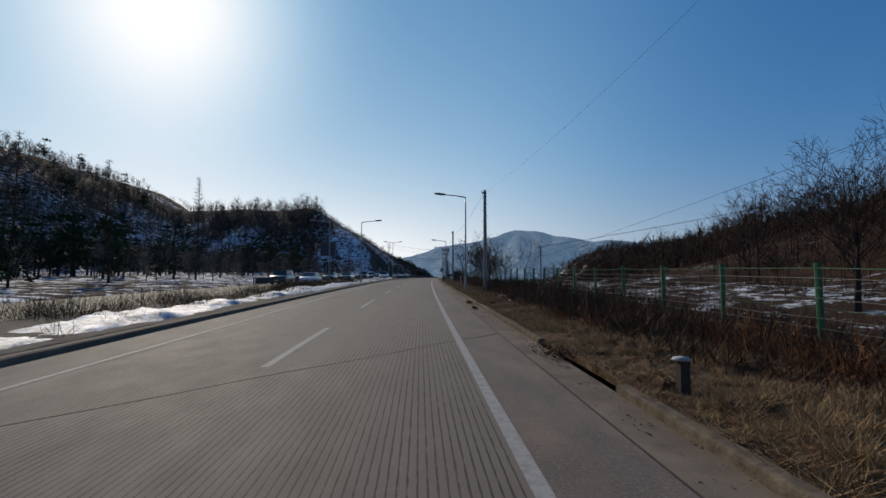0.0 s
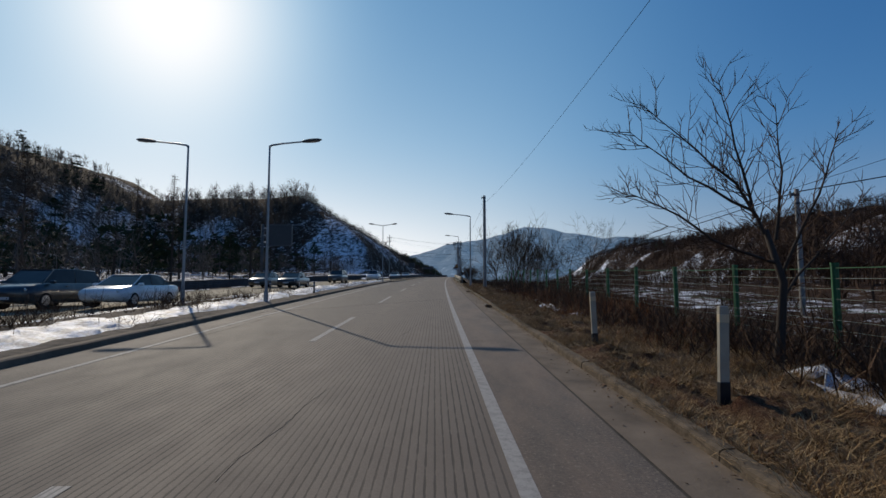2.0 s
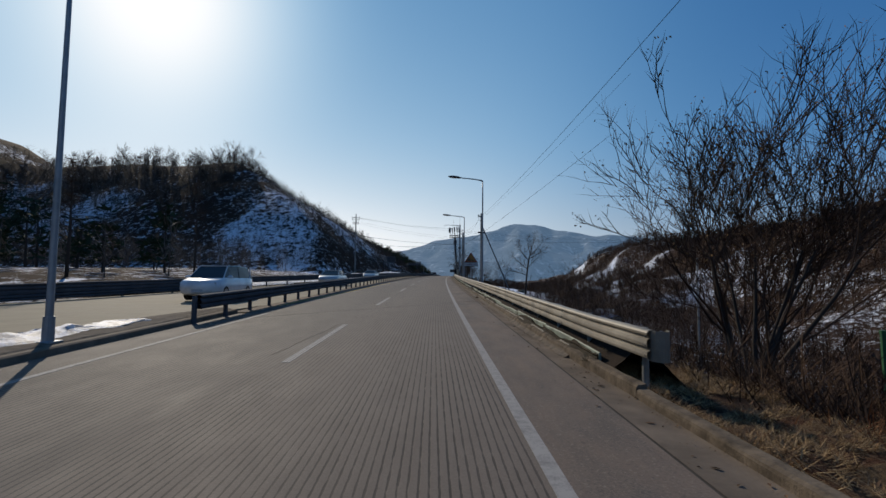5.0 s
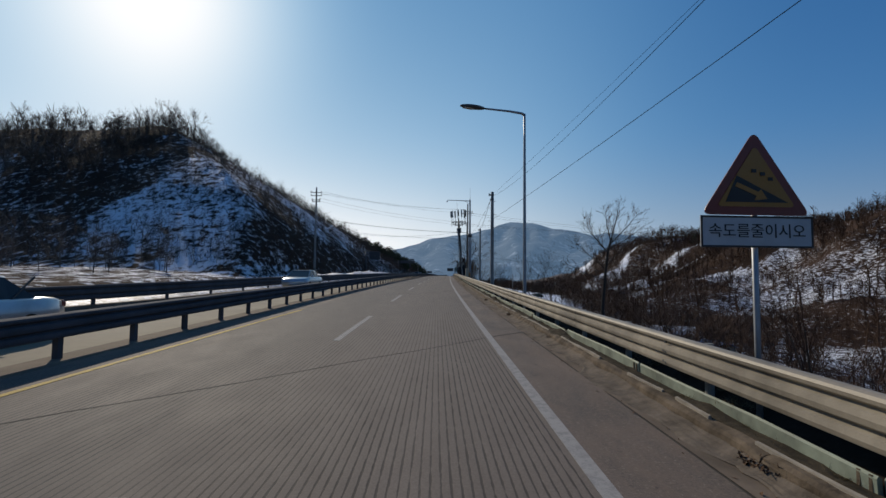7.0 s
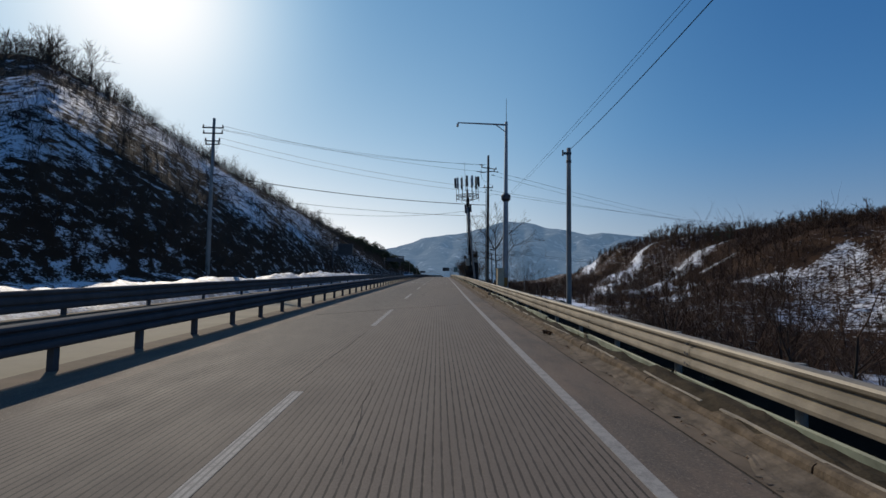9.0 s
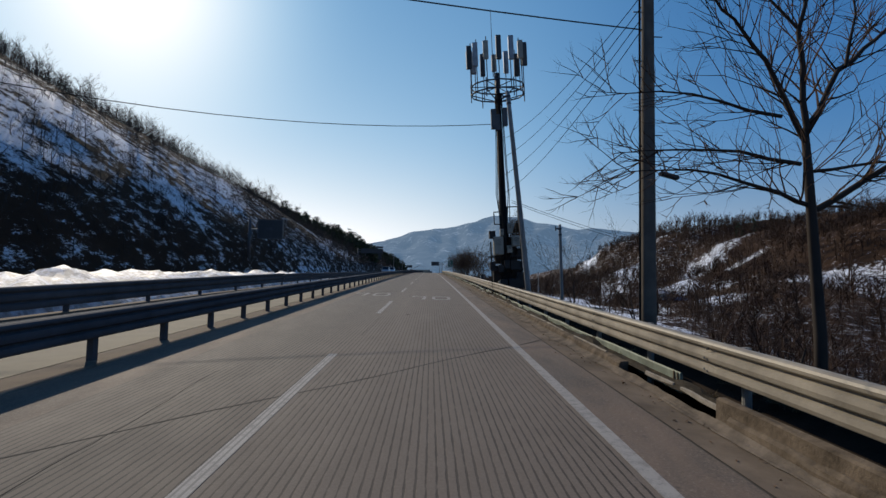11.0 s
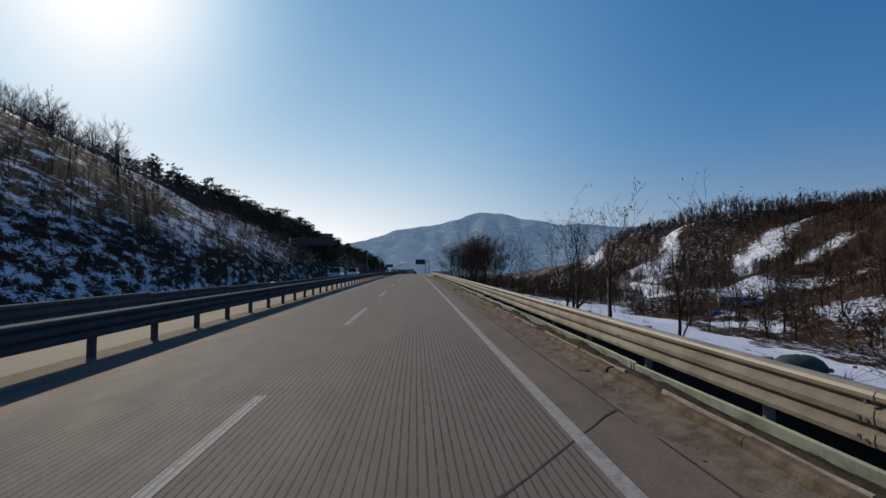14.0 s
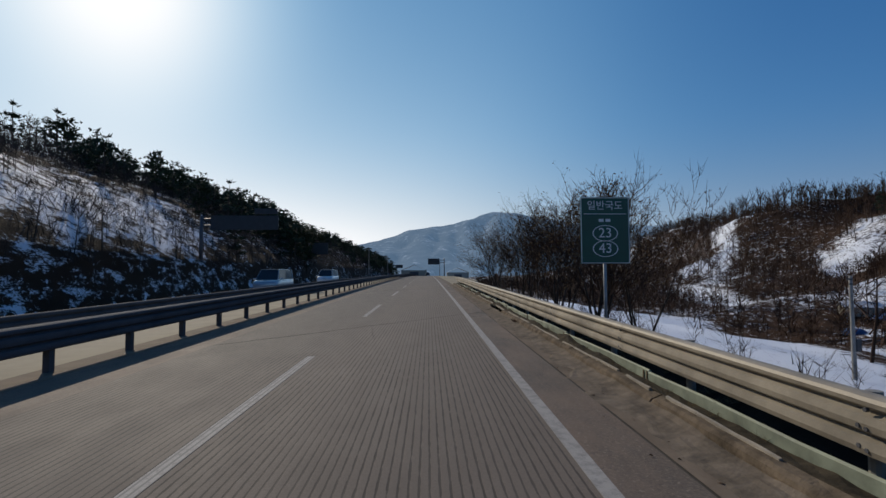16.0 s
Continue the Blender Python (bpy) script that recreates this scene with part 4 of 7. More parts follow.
for s, u, r in ((131.4, 5.02, 0.24), (144.5, 4.95, 0.2), (138.8, 5.0, 0.14), (118.3, 4.9, 0.2), (152.5, 4.95, 0.25), (176, 4.9, 0.3), (192.3, 5.0, 0.22), (268.2, 5.1, 0.2), (288, 4.9, 0.25), (305, 5.0, 0.3), (9.3, 5.1, 0.5),
                (24.5, 5.0, 0.25), (21.0, 4.9, 0.2), (57.5, 5.1, 0.2), (72, 5.05, 0.2)):
    dirt_clump(s, u - (max(0, 5.0 - kerb_u(s)) if s > 97 else 0), r * (0.6 if s > 97 else 1))


# loose grit, leaves and stalks lying along the gutter
gv, gf = [], []
for i in range(5200):
    s = rnd(-5, 100) if i % 4 == 0 else rnd(100, 345)
    u = kerb_u(s) - 0.02 - abs(random.gauss(0, 0.25))
    a, k, t = rnd(0, 3.14), rnd(0.004, 0.011) * (2.2 if i % 9 == 0 else 1), rnd(1, 3.5)
    c, d = math.cos(a) * k * t, math.sin(a) * k * t
    z = (-0.02 if u > seam_u(s) else 0.0) + 0.006
    n = len(gv)
    gv += [W(s - c, u - d, z), W(s - d * 0.5, u + c * 0.4, z + rnd(0.002, 0.02)), W(s + c, u + d, z), W(s + d * 0.5, u - c * 0.4, z + 0.002)]
    gf.append((n, n + 1, n + 2, n + 3))
tagged(part("gutter_litter", MB().add(gv, gf), M_LITTER), "scattered grit, dead leaves and stalks along the gutter", "litter", kind="stuff")


def earth_strip(s):
    return lerp(s, [110, 140, 185, 198, 208, 214, 260, 470], [0.08, 0.30, 0.28, 0.06, 0.06, 0.26, 0.34, 0.34])


def earth_row(s):
    """Crusted earth from the kerb's face out to a ragged edge."""
    w = 0.04 + earth_strip(s) * max(0.15, 1 + 0.9 * fbm(s * 0.6, 3) + 0.5 * fbm(s * 2.1, 8))
    k = kerb_u(s)
    row = [(k + 0.004, 0.05 + 0.035 * fbm(s * 1.2, 1))]
    for j in range(1, 7):
        t = j / 7
        row.append((k - w * t, -0.012 + 0.055 * (1 - t) ** 2 + (0.022 * max(-0.3, fbm(s * 2.2, t * 4 + 6)) + 0.014 * max(0, fbm(s * 7, t * 9))) * (1 - 0.6 * t)))
    return row + [(k - w, -0.02)]


strip("gutter_earth", earth_row, 100, RAIL_END, 0.14, M_DIRT, label="crusted brown earth washed into the gutter", category="soil")

median = thing("median_rail", Matrix.Identity(4), "shade-darkened steel guard rail on short posts along the median", "guard rail", kind="structure")
s = 105.0
while s < 520:
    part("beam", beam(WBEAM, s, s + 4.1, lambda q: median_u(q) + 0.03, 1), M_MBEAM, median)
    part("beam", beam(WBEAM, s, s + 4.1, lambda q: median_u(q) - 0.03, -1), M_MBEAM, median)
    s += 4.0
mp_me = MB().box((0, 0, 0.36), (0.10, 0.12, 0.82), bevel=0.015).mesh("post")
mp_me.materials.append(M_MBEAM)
s = 104.84
while s < 520:
    part("post", mp_me, None, median).matrix_basis = at(s, median_u(s), 0.0)
    s += 2.058
far = thing("far_rail", Matrix.Identity(4), "shade-darkened steel guard rail beyond the oncoming lanes", "guard rail", kind="structure")
s = 58.0
while s < 520:
    lo, tall = lerp(s, [110, 150], [0.38, 0.30]), lerp(s, [110, 150], [1.0, 1.43])
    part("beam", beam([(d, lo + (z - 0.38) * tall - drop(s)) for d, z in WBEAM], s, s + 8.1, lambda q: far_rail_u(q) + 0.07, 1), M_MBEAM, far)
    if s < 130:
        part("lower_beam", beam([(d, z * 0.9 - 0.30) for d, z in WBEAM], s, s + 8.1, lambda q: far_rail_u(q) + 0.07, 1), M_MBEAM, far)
    s += 8.0
s = 58.0
while s < 520:
    part("post", mp_me, None, far).matrix_basis = at(s, far_rail_u(s), -drop(s))
    s += 4.0


strip("far_plinth", lambda s: [(far_rail_u(s) - 0.25, -drop(s)), (far_rail_u(s) - 0.2, 0.12 - drop(s)), (far_rail_u(s) + 0.14, 0.12 - drop(s)), (far_rail_u(s) + 0.18, -0.08 - drop(s))], 140, S_END, 4, M_CONC,
      label="low concrete plinth under the far rail", category="kerb")


# ---- street lamps ----
def street_lamp(s, u, arms, label, h=7.35, arm=2.25):
    ob = thing("street_lamp", at(s, u, land(s, u) if (u > 5.2 or u < -17) else 0.15), label, "street lamp", "street lamps along the road")
    part("pole", MB().tube([(0, 0, -0.3), (0, 0, 0.0), (0, 0, 0.02)] + [(0, 0, h * i / 8) for i in range(1, 9)],
                           [0.072, 0.072, 0.072] + [0.070 - 0.028 * i / 8 for i in range(1, 9)], 12), M_STEEL, ob, smooth=True)
    part("base_plate", MB().box((0, 0, 0.02), (0.34, 0.34, 0.04), bevel=0.008).tube([(0, 0, 0.03), (0, 0, 0.5)], [0.105, 0.098], 12), M_STEEL, ob)
    for d in arms:
        part("arm", MB().tube([(0, 0, h - 0.05), (d * 0.1, 0, h + 0.02), (d * 0.6, 0, h + 0.10), (d * arm * 0.72, 0, h + 0.2)], [0.055, 0.05, 0.042, 0.034], 8), M_STEEL, ob, smooth=True)
        rings = []
        for t in range(9):
            x = d * arm * (0.68 + 0.4 * t / 8)
            w = 0.03 + 0.15 * math.sin(math.pi * min(1, (t + 0.6) / 8.6)) ** 0.7
            zc = h + 0.19 + 0.1 * t / 8
            rings.append([(x, w * math.cos(a), zc + (0.075 if math.sin(a) > 0 else 0.055) * math.sin(a) * (w / 0.18 + 0.3)) for a in (2 * math.pi * i / 10 for i in range(10))])
        hd = part("lamp_head", MB().loft(rings), M_DARKSTEEL, ob, "dark teardrop lamp head", True)
        rings = [[(d * arm * (0.84 + 0.2 * t / 4), 0.11 * math.cos(a) * math.sin(math.pi * (t + 0.5) / 5), h + 0.165 + 0.06 * t / 4 - 0.03 * abs(math.sin(a))) for a in (2 * math.pi * i / 8 for i in range(8))] for t in range(5)]
        part("lens", MB().loft(rings), M_LAMPGLASS, hd)
    return ob


for s, u, h in ((37.2, 5.9, 7.3), (81.4, 5.8, 6.65), (124.6, 5.74, 8.15), (145.2, 5.44, 7.75)):
    street_lamp(s, u, (-1,), "tall grey steel street lamp reaching over the shoulder", h)
street_lamp(58.6, -5.0, (1,), "grey steel street lamp standing on the snowy median", 7.3)
street_lamp(58.6, -8.8, (-1,), "grey steel street lamp over the oncoming lanes", 7.3)
street_lamp(100.2, -4.75, (-1, 1), "grey steel street lamp with two arms on the median", 7.4, 1.75)


# ---- poles and cables ----
def utility_pole(s, u, h, label, r0=0.15, r1=0.10, lean=0.0, steps=True, material=None, along=0.0):
    ob = thing("utility_pole", at(s, u, land(s, u), 0, lean) @ pose(0, 0, 0, along), label, "utility pole", "utility poles along the road")
    h -= land(s, u)
    part("pole", MB().tube([(0, 0, -0.8)] + [(0, 0, h * i / 6) for i in range(7)], [r0] + [r0 + (r1 - r0) * i / 6 for i in range(7)], 12), material or M_POLE, ob, smooth=True)
    if steps:
        z, k = max(2.2, h * 0.35), 0
        while z < h - 0.5:
            a = 1 if k % 2 else -1
            part("step_bolt", MB().tube([(a * 0.08, 0, z), (a * 0.27, 0, z)], 0.012, 5), M_DARKSTEEL, ob)
            z, k = z + 0.45, k + 1
    for z in (h - 0.25, h - 0.55):
        part("band", MB().tube([(0, 0, z), (0, 0, z + 0.08)], r1 + 0.02, 12), M_DARKSTEEL, ob)
    part("bracket", MB().box((-0.16, 0, h - 0.2), (0.16, 0.06, 0.08)).tube([(-0.22, 0, h - 0.3), (-0.22, 0, h - 0.08)], 0.03, 6), M_DARKSTEEL, ob)
    return ob


utility_pole(37.6, 7.45, 7.95, "grey concrete utility pole with climbing bolts behind the kerb", 0.16, 0.11)
utility_pole(78.4, 6.88, 8.15, "grey concrete utility pole with climbing bolts in dry brush", 0.16, 0.11)
lp = utility_pole(125.3, 5.72, 5.6, "short concrete utility pole braced by a slanting strut", 0.088, 0.066, steps=False)
part("strut", MB().tube([(0.1, 0, 4.9), (2.62, 0, -1.0)], [0.042, 0.052], 10), M_POLE, lp, "slanting brace pole")
part("collar", MB().box((0, 0, 4.55), (0.5, 0.2, 0.1), bevel=0.01), M_DARKSTEEL, lp)
utility_pole(160.2, 5.85, 6.9, "dark concrete utility pole with climbing bolts behind the rail", 0.13, 0.1)
utility_pole(181.0, 6.6, 6.2, "slim dark utility pole behind the guard rail", 0.10, 0.08, steps=False)
utility_pole(220.3, 5.95, 9.2, "leaning steel utility pole beside the antenna mast", 0.12, 0.09, lean=-6.6, steps=False, material=M_POLE)
utility_pole(224.0, 8.3, 3.8, "short weathered pole behind the guard rail", 0.09, 0.07, lean=-2.0, steps=False)
utility_pole(52.6, 15.3, 4.4, "short dark pole in the field behind the fence", 0.09, 0.07, steps=False)
vp = utility_pole(320.0, 28.4, 1.1, "grey concrete pole with a meter box in the snowy valley", 0.14, 0.10, steps=False)
part("meter_box", MB().box((0.24, -0.05, 2.1), (0.3, 0.24, 0.75), bevel=0.02), M_DARKSTEEL, vp)
utility_pole(389.0, 88.5, -2.2, "slim grey pole beside the snowy shed", 0.13, 0.10, steps=False)
utility_pole(127.0, 22, 2.6, "short dark pole on the brushy slope", 0.08, 0.06, steps=False)

# the tall pole with cross arms and insulators
EPS, EPU = 210.2, 6.38
ep = thing("power_pole", at(EPS, EPU, land(EPS, EPU)), "tall concrete power pole with cross arms and insulators", "power pole")
E0 = -land(EPS, EPU)
EH = 12.9 + E0
part("pole", MB().tube([(0, 0, -1)] + [(0, 0, EH * i / 6) for i in range(7)], [0.165] + [0.165 - 0.06 * i / 6 for i in range(7)], 12), M_DARKPOLE, ep, smooth=True)
for i in range(12):
    a = 1 if i % 2 else -1
    part("step_bolt", MB().tube([(a * 0.1, 0, E0 + 4 + i * 0.55), (a * 0.32, 0, E0 + 4 + i * 0.55)], 0.013, 5), M_DARKSTEEL, ep)
for z, w, tw in ((11.6, 1.7, 24), (11.25, 1.5, -30), (9.7, 0.9, 10)):
    m = pose(0, 0, z + E0, 0, 0, tw)
    ca = part("cross_arm", MB().box((0, -0.14, 0), (w, 0.075, 0.075), m, 0.008), M_DARKSTEEL, ep)
    for x in (-w / 2 + 0.06, 0.0, w / 2 - 0.06):
        part("insulator", MB().tube([m @ Vector((x, -0.14, 0.03 + 0.04 * j)) for j in range(6)], [0.03, 0.06, 0.035, 0.06, 0.035, 0.02], 8), M_SIGNBACK, ca)
for x, y, z in ((-0.75, 0.2, 11.3), (-0.6, -0.1, 11.9), (0.75, 0.5, 11.4), (0.5, 0.7, 11.1), (-0.35, 0.1, 9.7), (-0.2, 0.3, 9.3), (0.3, 0.3, 9.5)):
    part("strain_insulator", MB().tube([(x * (0.8 + 0.1 * j), y * (0.8 + 0.1 * j), z + E0 + 0.01 * j) for j in range(8)], [0.02, 0.05, 0.025, 0.05, 0.025, 0.05, 0.025, 0.02], 8), M_SIGNBACK, ep)
part("riser_cable", MB().tube([(-0.2, -0.05, z + E0) for z in (0.5, 3, 6, 8, 9.6)], 0.025, 6), M_CABLE, ep)
part("jumper", MB().tube([(-0.75, 0.1, 11.3 + E0), (-0.6, 0, 10.6 + E0), (-0.3, 0, 10.3 + E0), (0, 0, 10.5 + E0)], 0.012, 5), M_CABLE, ep)
part("spool_box", MB().box((0.42, -0.1, 0), (0.42, 0.11, 0.11), pose(0, 0, 3.75 + E0, 0, 14), 0.03), M_SIGNBACK, ep)

fp = thing("power_pole", at(206, -18.6, land(206, -18.6)), "concrete power pole with stacked cross arms on the hill's foot", "power pole")
part("pole", MB().tube([(0, 0, -1), (0, 0, 0), (0, 0, 14.3)], [0.2, 0.2, 0.12], 10), M_POLE, fp, smooth=True)
for z, w in ((13.4, 1.9), (12.9, 1.8), (12.2, 1.4), (11.9, 1.3)):
    ca = part("cross_arm", MB().box((0, -0.14, z), (w, 0.08, 0.1), bevel=0.01), M_DARKSTEEL, fp)
    for x in (-w / 2 + 0.08, w / 2 - 0.08):
        part("insulator", MB().tube([(x, -0.14, z + 0.04 + 0.05 * j) for j in range(6)], [0.03, 0.08, 0.04, 0.08, 0.04, 0.03], 8), M_SIGNBACK, ca)

# the camera mast with its overhanging arm and cabinet
cm = thing("traffic_mast", at(194.6, 6.1, land(194.6, 6.1)), "thick steel mast with a long thin arm and cabinet", "mast")
base = -land(194.6, 6.1)
part("mast", MB().tube([(0, 0, -0.6), (0, 0, 2), (0, 0, 6.2 + base), (0, 0, 6.3 + base)], [0.2, 0.19, 0.155, 0.155], 14), M_STEEL, cm, smooth=True)
part("collar", MB().tube([(0, 0, 6.1 + base), (0, 0, 6.25 + base), (0, 0, 6.5 + base), (0, 0, 6.62 + base)], [0.16, 0.3, 0.31, 0.2], 14), M_DARKSTEEL, cm)
part("upper_mast", MB().tube([(0, 0, 6.5 + base), (0, 0, 11.4 + base)], [0.13, 0.09], 12), M_STEEL, cm)
part("lightning_rod", MB().tube([(0, 0, 11.4 + base), (0, 0, 13.0 + base)], [0.02, 0.01], 6), M_DARKSTEEL, cm)
part("arm", MB().tube([(0, 0, 11.2 + base), (-3.2, 0, 11.3 + base)], [0.06, 0.04], 8).tube([(0, 0, 10.7 + base), (-0.7, 0, 11.2 + base)], 0.03, 6), M_STEEL, cm)
part("camera_housing", MB().box((-3.2, -0.1, 11.1 + base), (0.14, 0.4, 0.16), bevel=0.03), M_SIGNWHT, cm)
cb = part("cabinet", MB().box((-0.38, -0.42, 1.03 + base), (0.42, 0.5, 1.35), bevel=0.015), M_BEIGE, cm, "beige steel cabinet")
part("cabinet_roof", MB().box((-0.38, -0.42, 1.74 + base), (0.5, 0.58, 0.05), bevel=0.01), M_BEIGE, cb)
for z in (0.7, 1.45):
    part("hinge", MB().box((-0.19, -0.68, z + base), (0.02, 0.02, 0.08)), M_DARKSTEEL, cb)
part("warning_label", MB().box((0.0, -0.2, 0.9 + base), (0.22, 0.01, 0.55)), M_SIGNYEL, cm, "yellow label wrapped on the mast")


def cable(ends, sag, r=0.011, label="thin black overhead cable", n=14):
    mb = MB()
    for a, b in ends:
        pts = [a.lerp(b, t / n) - Vector((0, 0, sag * 4 * (t / n) * (1 - t / n))) for t in range(n + 1)]
        mb.tube(pts, r, 4, False)
    tagged(part("overhead_cable", mb, M_CABLE), label, "cable", "overhead cables")


EP = lambda x, y, z: at(EPS, EPU, 0) @ Vector((x, y, z))
FP = lambda x, z: at(206, -18.6, land(206, -18.6)) @ Vector((x, -0.14, z))
for (x, y, z), (fx, fz), sg in (((-0.75, 0.2, 11.35), (0.8, 13.6), 0.5), ((-0.6, -0.1, 11.9), (-0.8, 13.6), 0.5), ((-0.2, 0, 12.0), (0.8, 13.2), 0.6),
                                ((-0.35, 0.1, 9.7), (0.6, 12.5), 0.5), ((-0.2, 0.3, 9.3), (-0.6, 12.3), 0.6)):
    cable([(EP(x, y, z), FP(fx, fz))], sg)
cable([(EP(-0.1, 0, 8.0), FP(0.1, 9.2))], 0.45, 0.03, "thick bundled cable slung across the road")
cable([(EP(-0.1, 0, 6.9), FP(0.1, 7.6))], 0.4, 0.016)
cable([(W(225.8, 5.45, 9.4), W(216, -21, 9.0))], 1.2, 0.018)
cable([(EP(0.2, 0.1, 7.3), W(160.2, 5.85, 6.5)), (EP(0.2, -0.1, 7.5), W(160.2, 5.85, 6.6))], 0.5, 0.006, "pair of black cables along the roadside poles")
for a, b in (((37.6, 7.3, 7.6), (78.4, 6.9, 7.5)), ((78.4, 6.9, 7.5), (125.3, 5.6, 5.3)), ((125.3, 5.6, 5.3), (160.2, 5.85, 6.6))):
    cable([(W(*a), W(*b))], 0.55, 0.007)
cable([(W(37.6, 7.3, 7.6), W(2, 9.5, 8.5))], 0.5, 0.004)
cable([(W(160.2, 5.85, 5.0), W(117, 12.0, 9.0))], 0.2, 0.012)
cable([(W(160.2, 5.85, 6.7), W(108, 9.6, 8.8))], 0.3, 0.006)
cable([(W(160.2, 5.8, 6.7), W(181, 6.6, 6.1))], 0.3, 0.012)
for x, y, z, q in ((0.75, 0.5, 11.4, 0), (0.5, 0.7, 11.1, 5), (0.35, 0.3, 9.5, -12), (0.3, 0.4, 9.2, -20)):
    cable([(EP(x, y, z), W(430 + q, 190 - q, 34))], 4.0, 0.013)
cable([(W(52.6, 15.3, 4.3), W(21, 40.3, 9.3)), (W(52.6, 15.3, 4.3), W(127, 22, 2.6))], 0.4, 0.018)
cable([(W(127, 22, 2.6), W(16.5, 62.8, 22.8))], 0.6, 0.022, n=30)
for k in range(4):
    cable([(W(225.8, 5.6, 8.6 - k * 1.0), EP(0.1, 0, 8.0 - k * 0.25))], 0.5, 0.012)
cable([(W(225.8, 6.0, 5.2), W(252, 30, 4.0)), (W(225.8, 6.0, 5.1), W(252, 30, 3.6))], 0.5, 0.014)

# ---- the antenna mast ----
am = thing("antenna_mast", at(225.8, 5.82, land(225.8, 5.82), 0, -3.3), "dark leaning antenna mast hung with radio boxes and vines", "antenna mast")
b0 = -land(225.8, 5.82)
part("mast", MB().tube([(0, 0, -1), (0, 0, 2), (0, 0, 6 + b0), (0, 0, 12.2 + b0)], [0.26, 0.25, 0.19, 0.12], 14), M_MAST, am, smooth=True)
part("lightning_rod", MB().tube([(-0.2, 0, 12 + b0), (-0.2, 0, 15.8 + b0)], [0.025, 0.012], 6), M_DARKSTEEL, am)
pl = part("platform", MB().tube([(0, 0, 10.5 + b0), (0, 0, 10.7 + b0)], 0.2, 10), M_DARKSTEEL, am)
for z in (11.0, 11.45):
    part("ring_rail", MB().tube([(1.45 * math.cos(a), 1.1 * math.sin(a), z + b0) for a in (2 * math.pi * i / 12 for i in range(13))], 0.04, 6, False), M_DARKSTEEL, pl)
for i in range(6):
    c, d = 1.45 * math.cos(2 * math.pi * i / 6), 1.1 * math.sin(2 * math.pi * i / 6)
    part("strut", MB().tube([(0, 0, 10.6 + b0), (c, d, 11.0 + b0)], 0.03, 5), M_DARKSTEEL, pl)
    part("spoke", MB().tube([(0, 0, 11.45 + b0), (c, d, 11.45 + b0)], 0.025, 5), M_DARKSTEEL, pl)
    part("upright", MB().tube([(c, d, 10.6 + b0), (c, d, 11.6 + b0)], 0.03, 5), M_DARKSTEEL, pl)
for i in range(14):
    a = 2 * math.pi * i / 14 + 0.2
    c, d = 1.45 * math.cos(a), 1.1 * math.sin(a)
    h = 1.3 if i % 3 else 1.0
    an = part("panel_antenna", MB().box((c * 1.06, d * 1.06, 13.0 + b0 + rnd(-0.15, 0.3)), (0.27, 0.14, h), pose(0, 0, 0), 0.03), (M_CREAM, M_SIGNBACK, M_STEEL)[i % 3], am, "pale upright panel antenna")
    part("antenna_pipe", MB().tube([(c, d, 11.0 + b0), (c, d, 13.8 + b0)], 0.025, 6), M_DARKSTEEL, an)
for x, z, w, h in ((-0.32, 9.6, 0.28, 1.1), (0.3, 9.7, 0.26, 1.0), (-0.1, 9.4, 0.24, 0.9)):
    part("radio_unit", MB().box((x, -0.2, z + b0), (w, 0.2, h), bevel=0.03), M_DARKSTEEL, am, "grey radio unit on the mast")
for k in range(9):
    x = -0.3 + 0.07 * k
    part("cable_run", MB().tube([(x * 0.6, -0.25, 11 + b0), (x * 0.9, -0.28, 8 + b0), (x + rnd(-0.1, 0.1), -0.33, 5.5 + b0), (x + rnd(-0.15, 0.15), -0.36, 3.5 + b0), (x, -0.4, 1.0 + b0)], 0.022, 5), M_CABLE, am)
BOXES = ((-0.85, -0.45, 2.75, 0.62, 0.45, 0.95, 1), (0.62, -0.55, 2.95, 0.5, 0.42, 0.52, 1), (0.2, -0.5, 3.65, 0.3, 0.3, 0.55, 1), (-0.5, -0.4, 3.45, 0.22, 0.25, 0.35, 1), (1.05, -0.1, 3.7, 0.38, 0.35, 0.5, 0),
         (-1.3, -0.3, 3.35, 0.4, 0.35, 0.4, 0), (0.1, -0.45, 2.55, 0.32, 0.3, 0.4, 1), (-1.35, -0.2, 1.7, 0.35, 0.3, 0.45, 0), (-0.7, -0.5, 1.55, 0.3, 0.3, 0.4, 1), (0.5, -0.4, 1.7, 0.6, 0.4, 0.5, 0), (-0.2, -0.5, 1.75, 0.35, 0.3, 0.45, 0),
         (-1.3, -0.5, 0.65, 0.35, 0.4, 0.5, 1), (-0.55, -0.55, 0.7, 0.45, 0.4, 0.55, 1), (0.25, -0.55, 0.65, 0.6, 0.4, 0.7, 0), (0.9, -0.4, 0.9, 0.5, 0.4, 0.8, 0), (1.1, 0.0, 2.3, 0.4, 0.35, 0.6, 0), (-0.3, 0.1, 1.2, 1.5, 0.3, 1.0, 0), (0.35, 0.2, 2.6, 0.8, 0.25, 1.3, 0), (-0.6, 0.2, 2.2, 0.7, 0.25, 0.8, 0), (0.9, 0.3, 1.4, 0.7, 0.3, 1.0, 0))
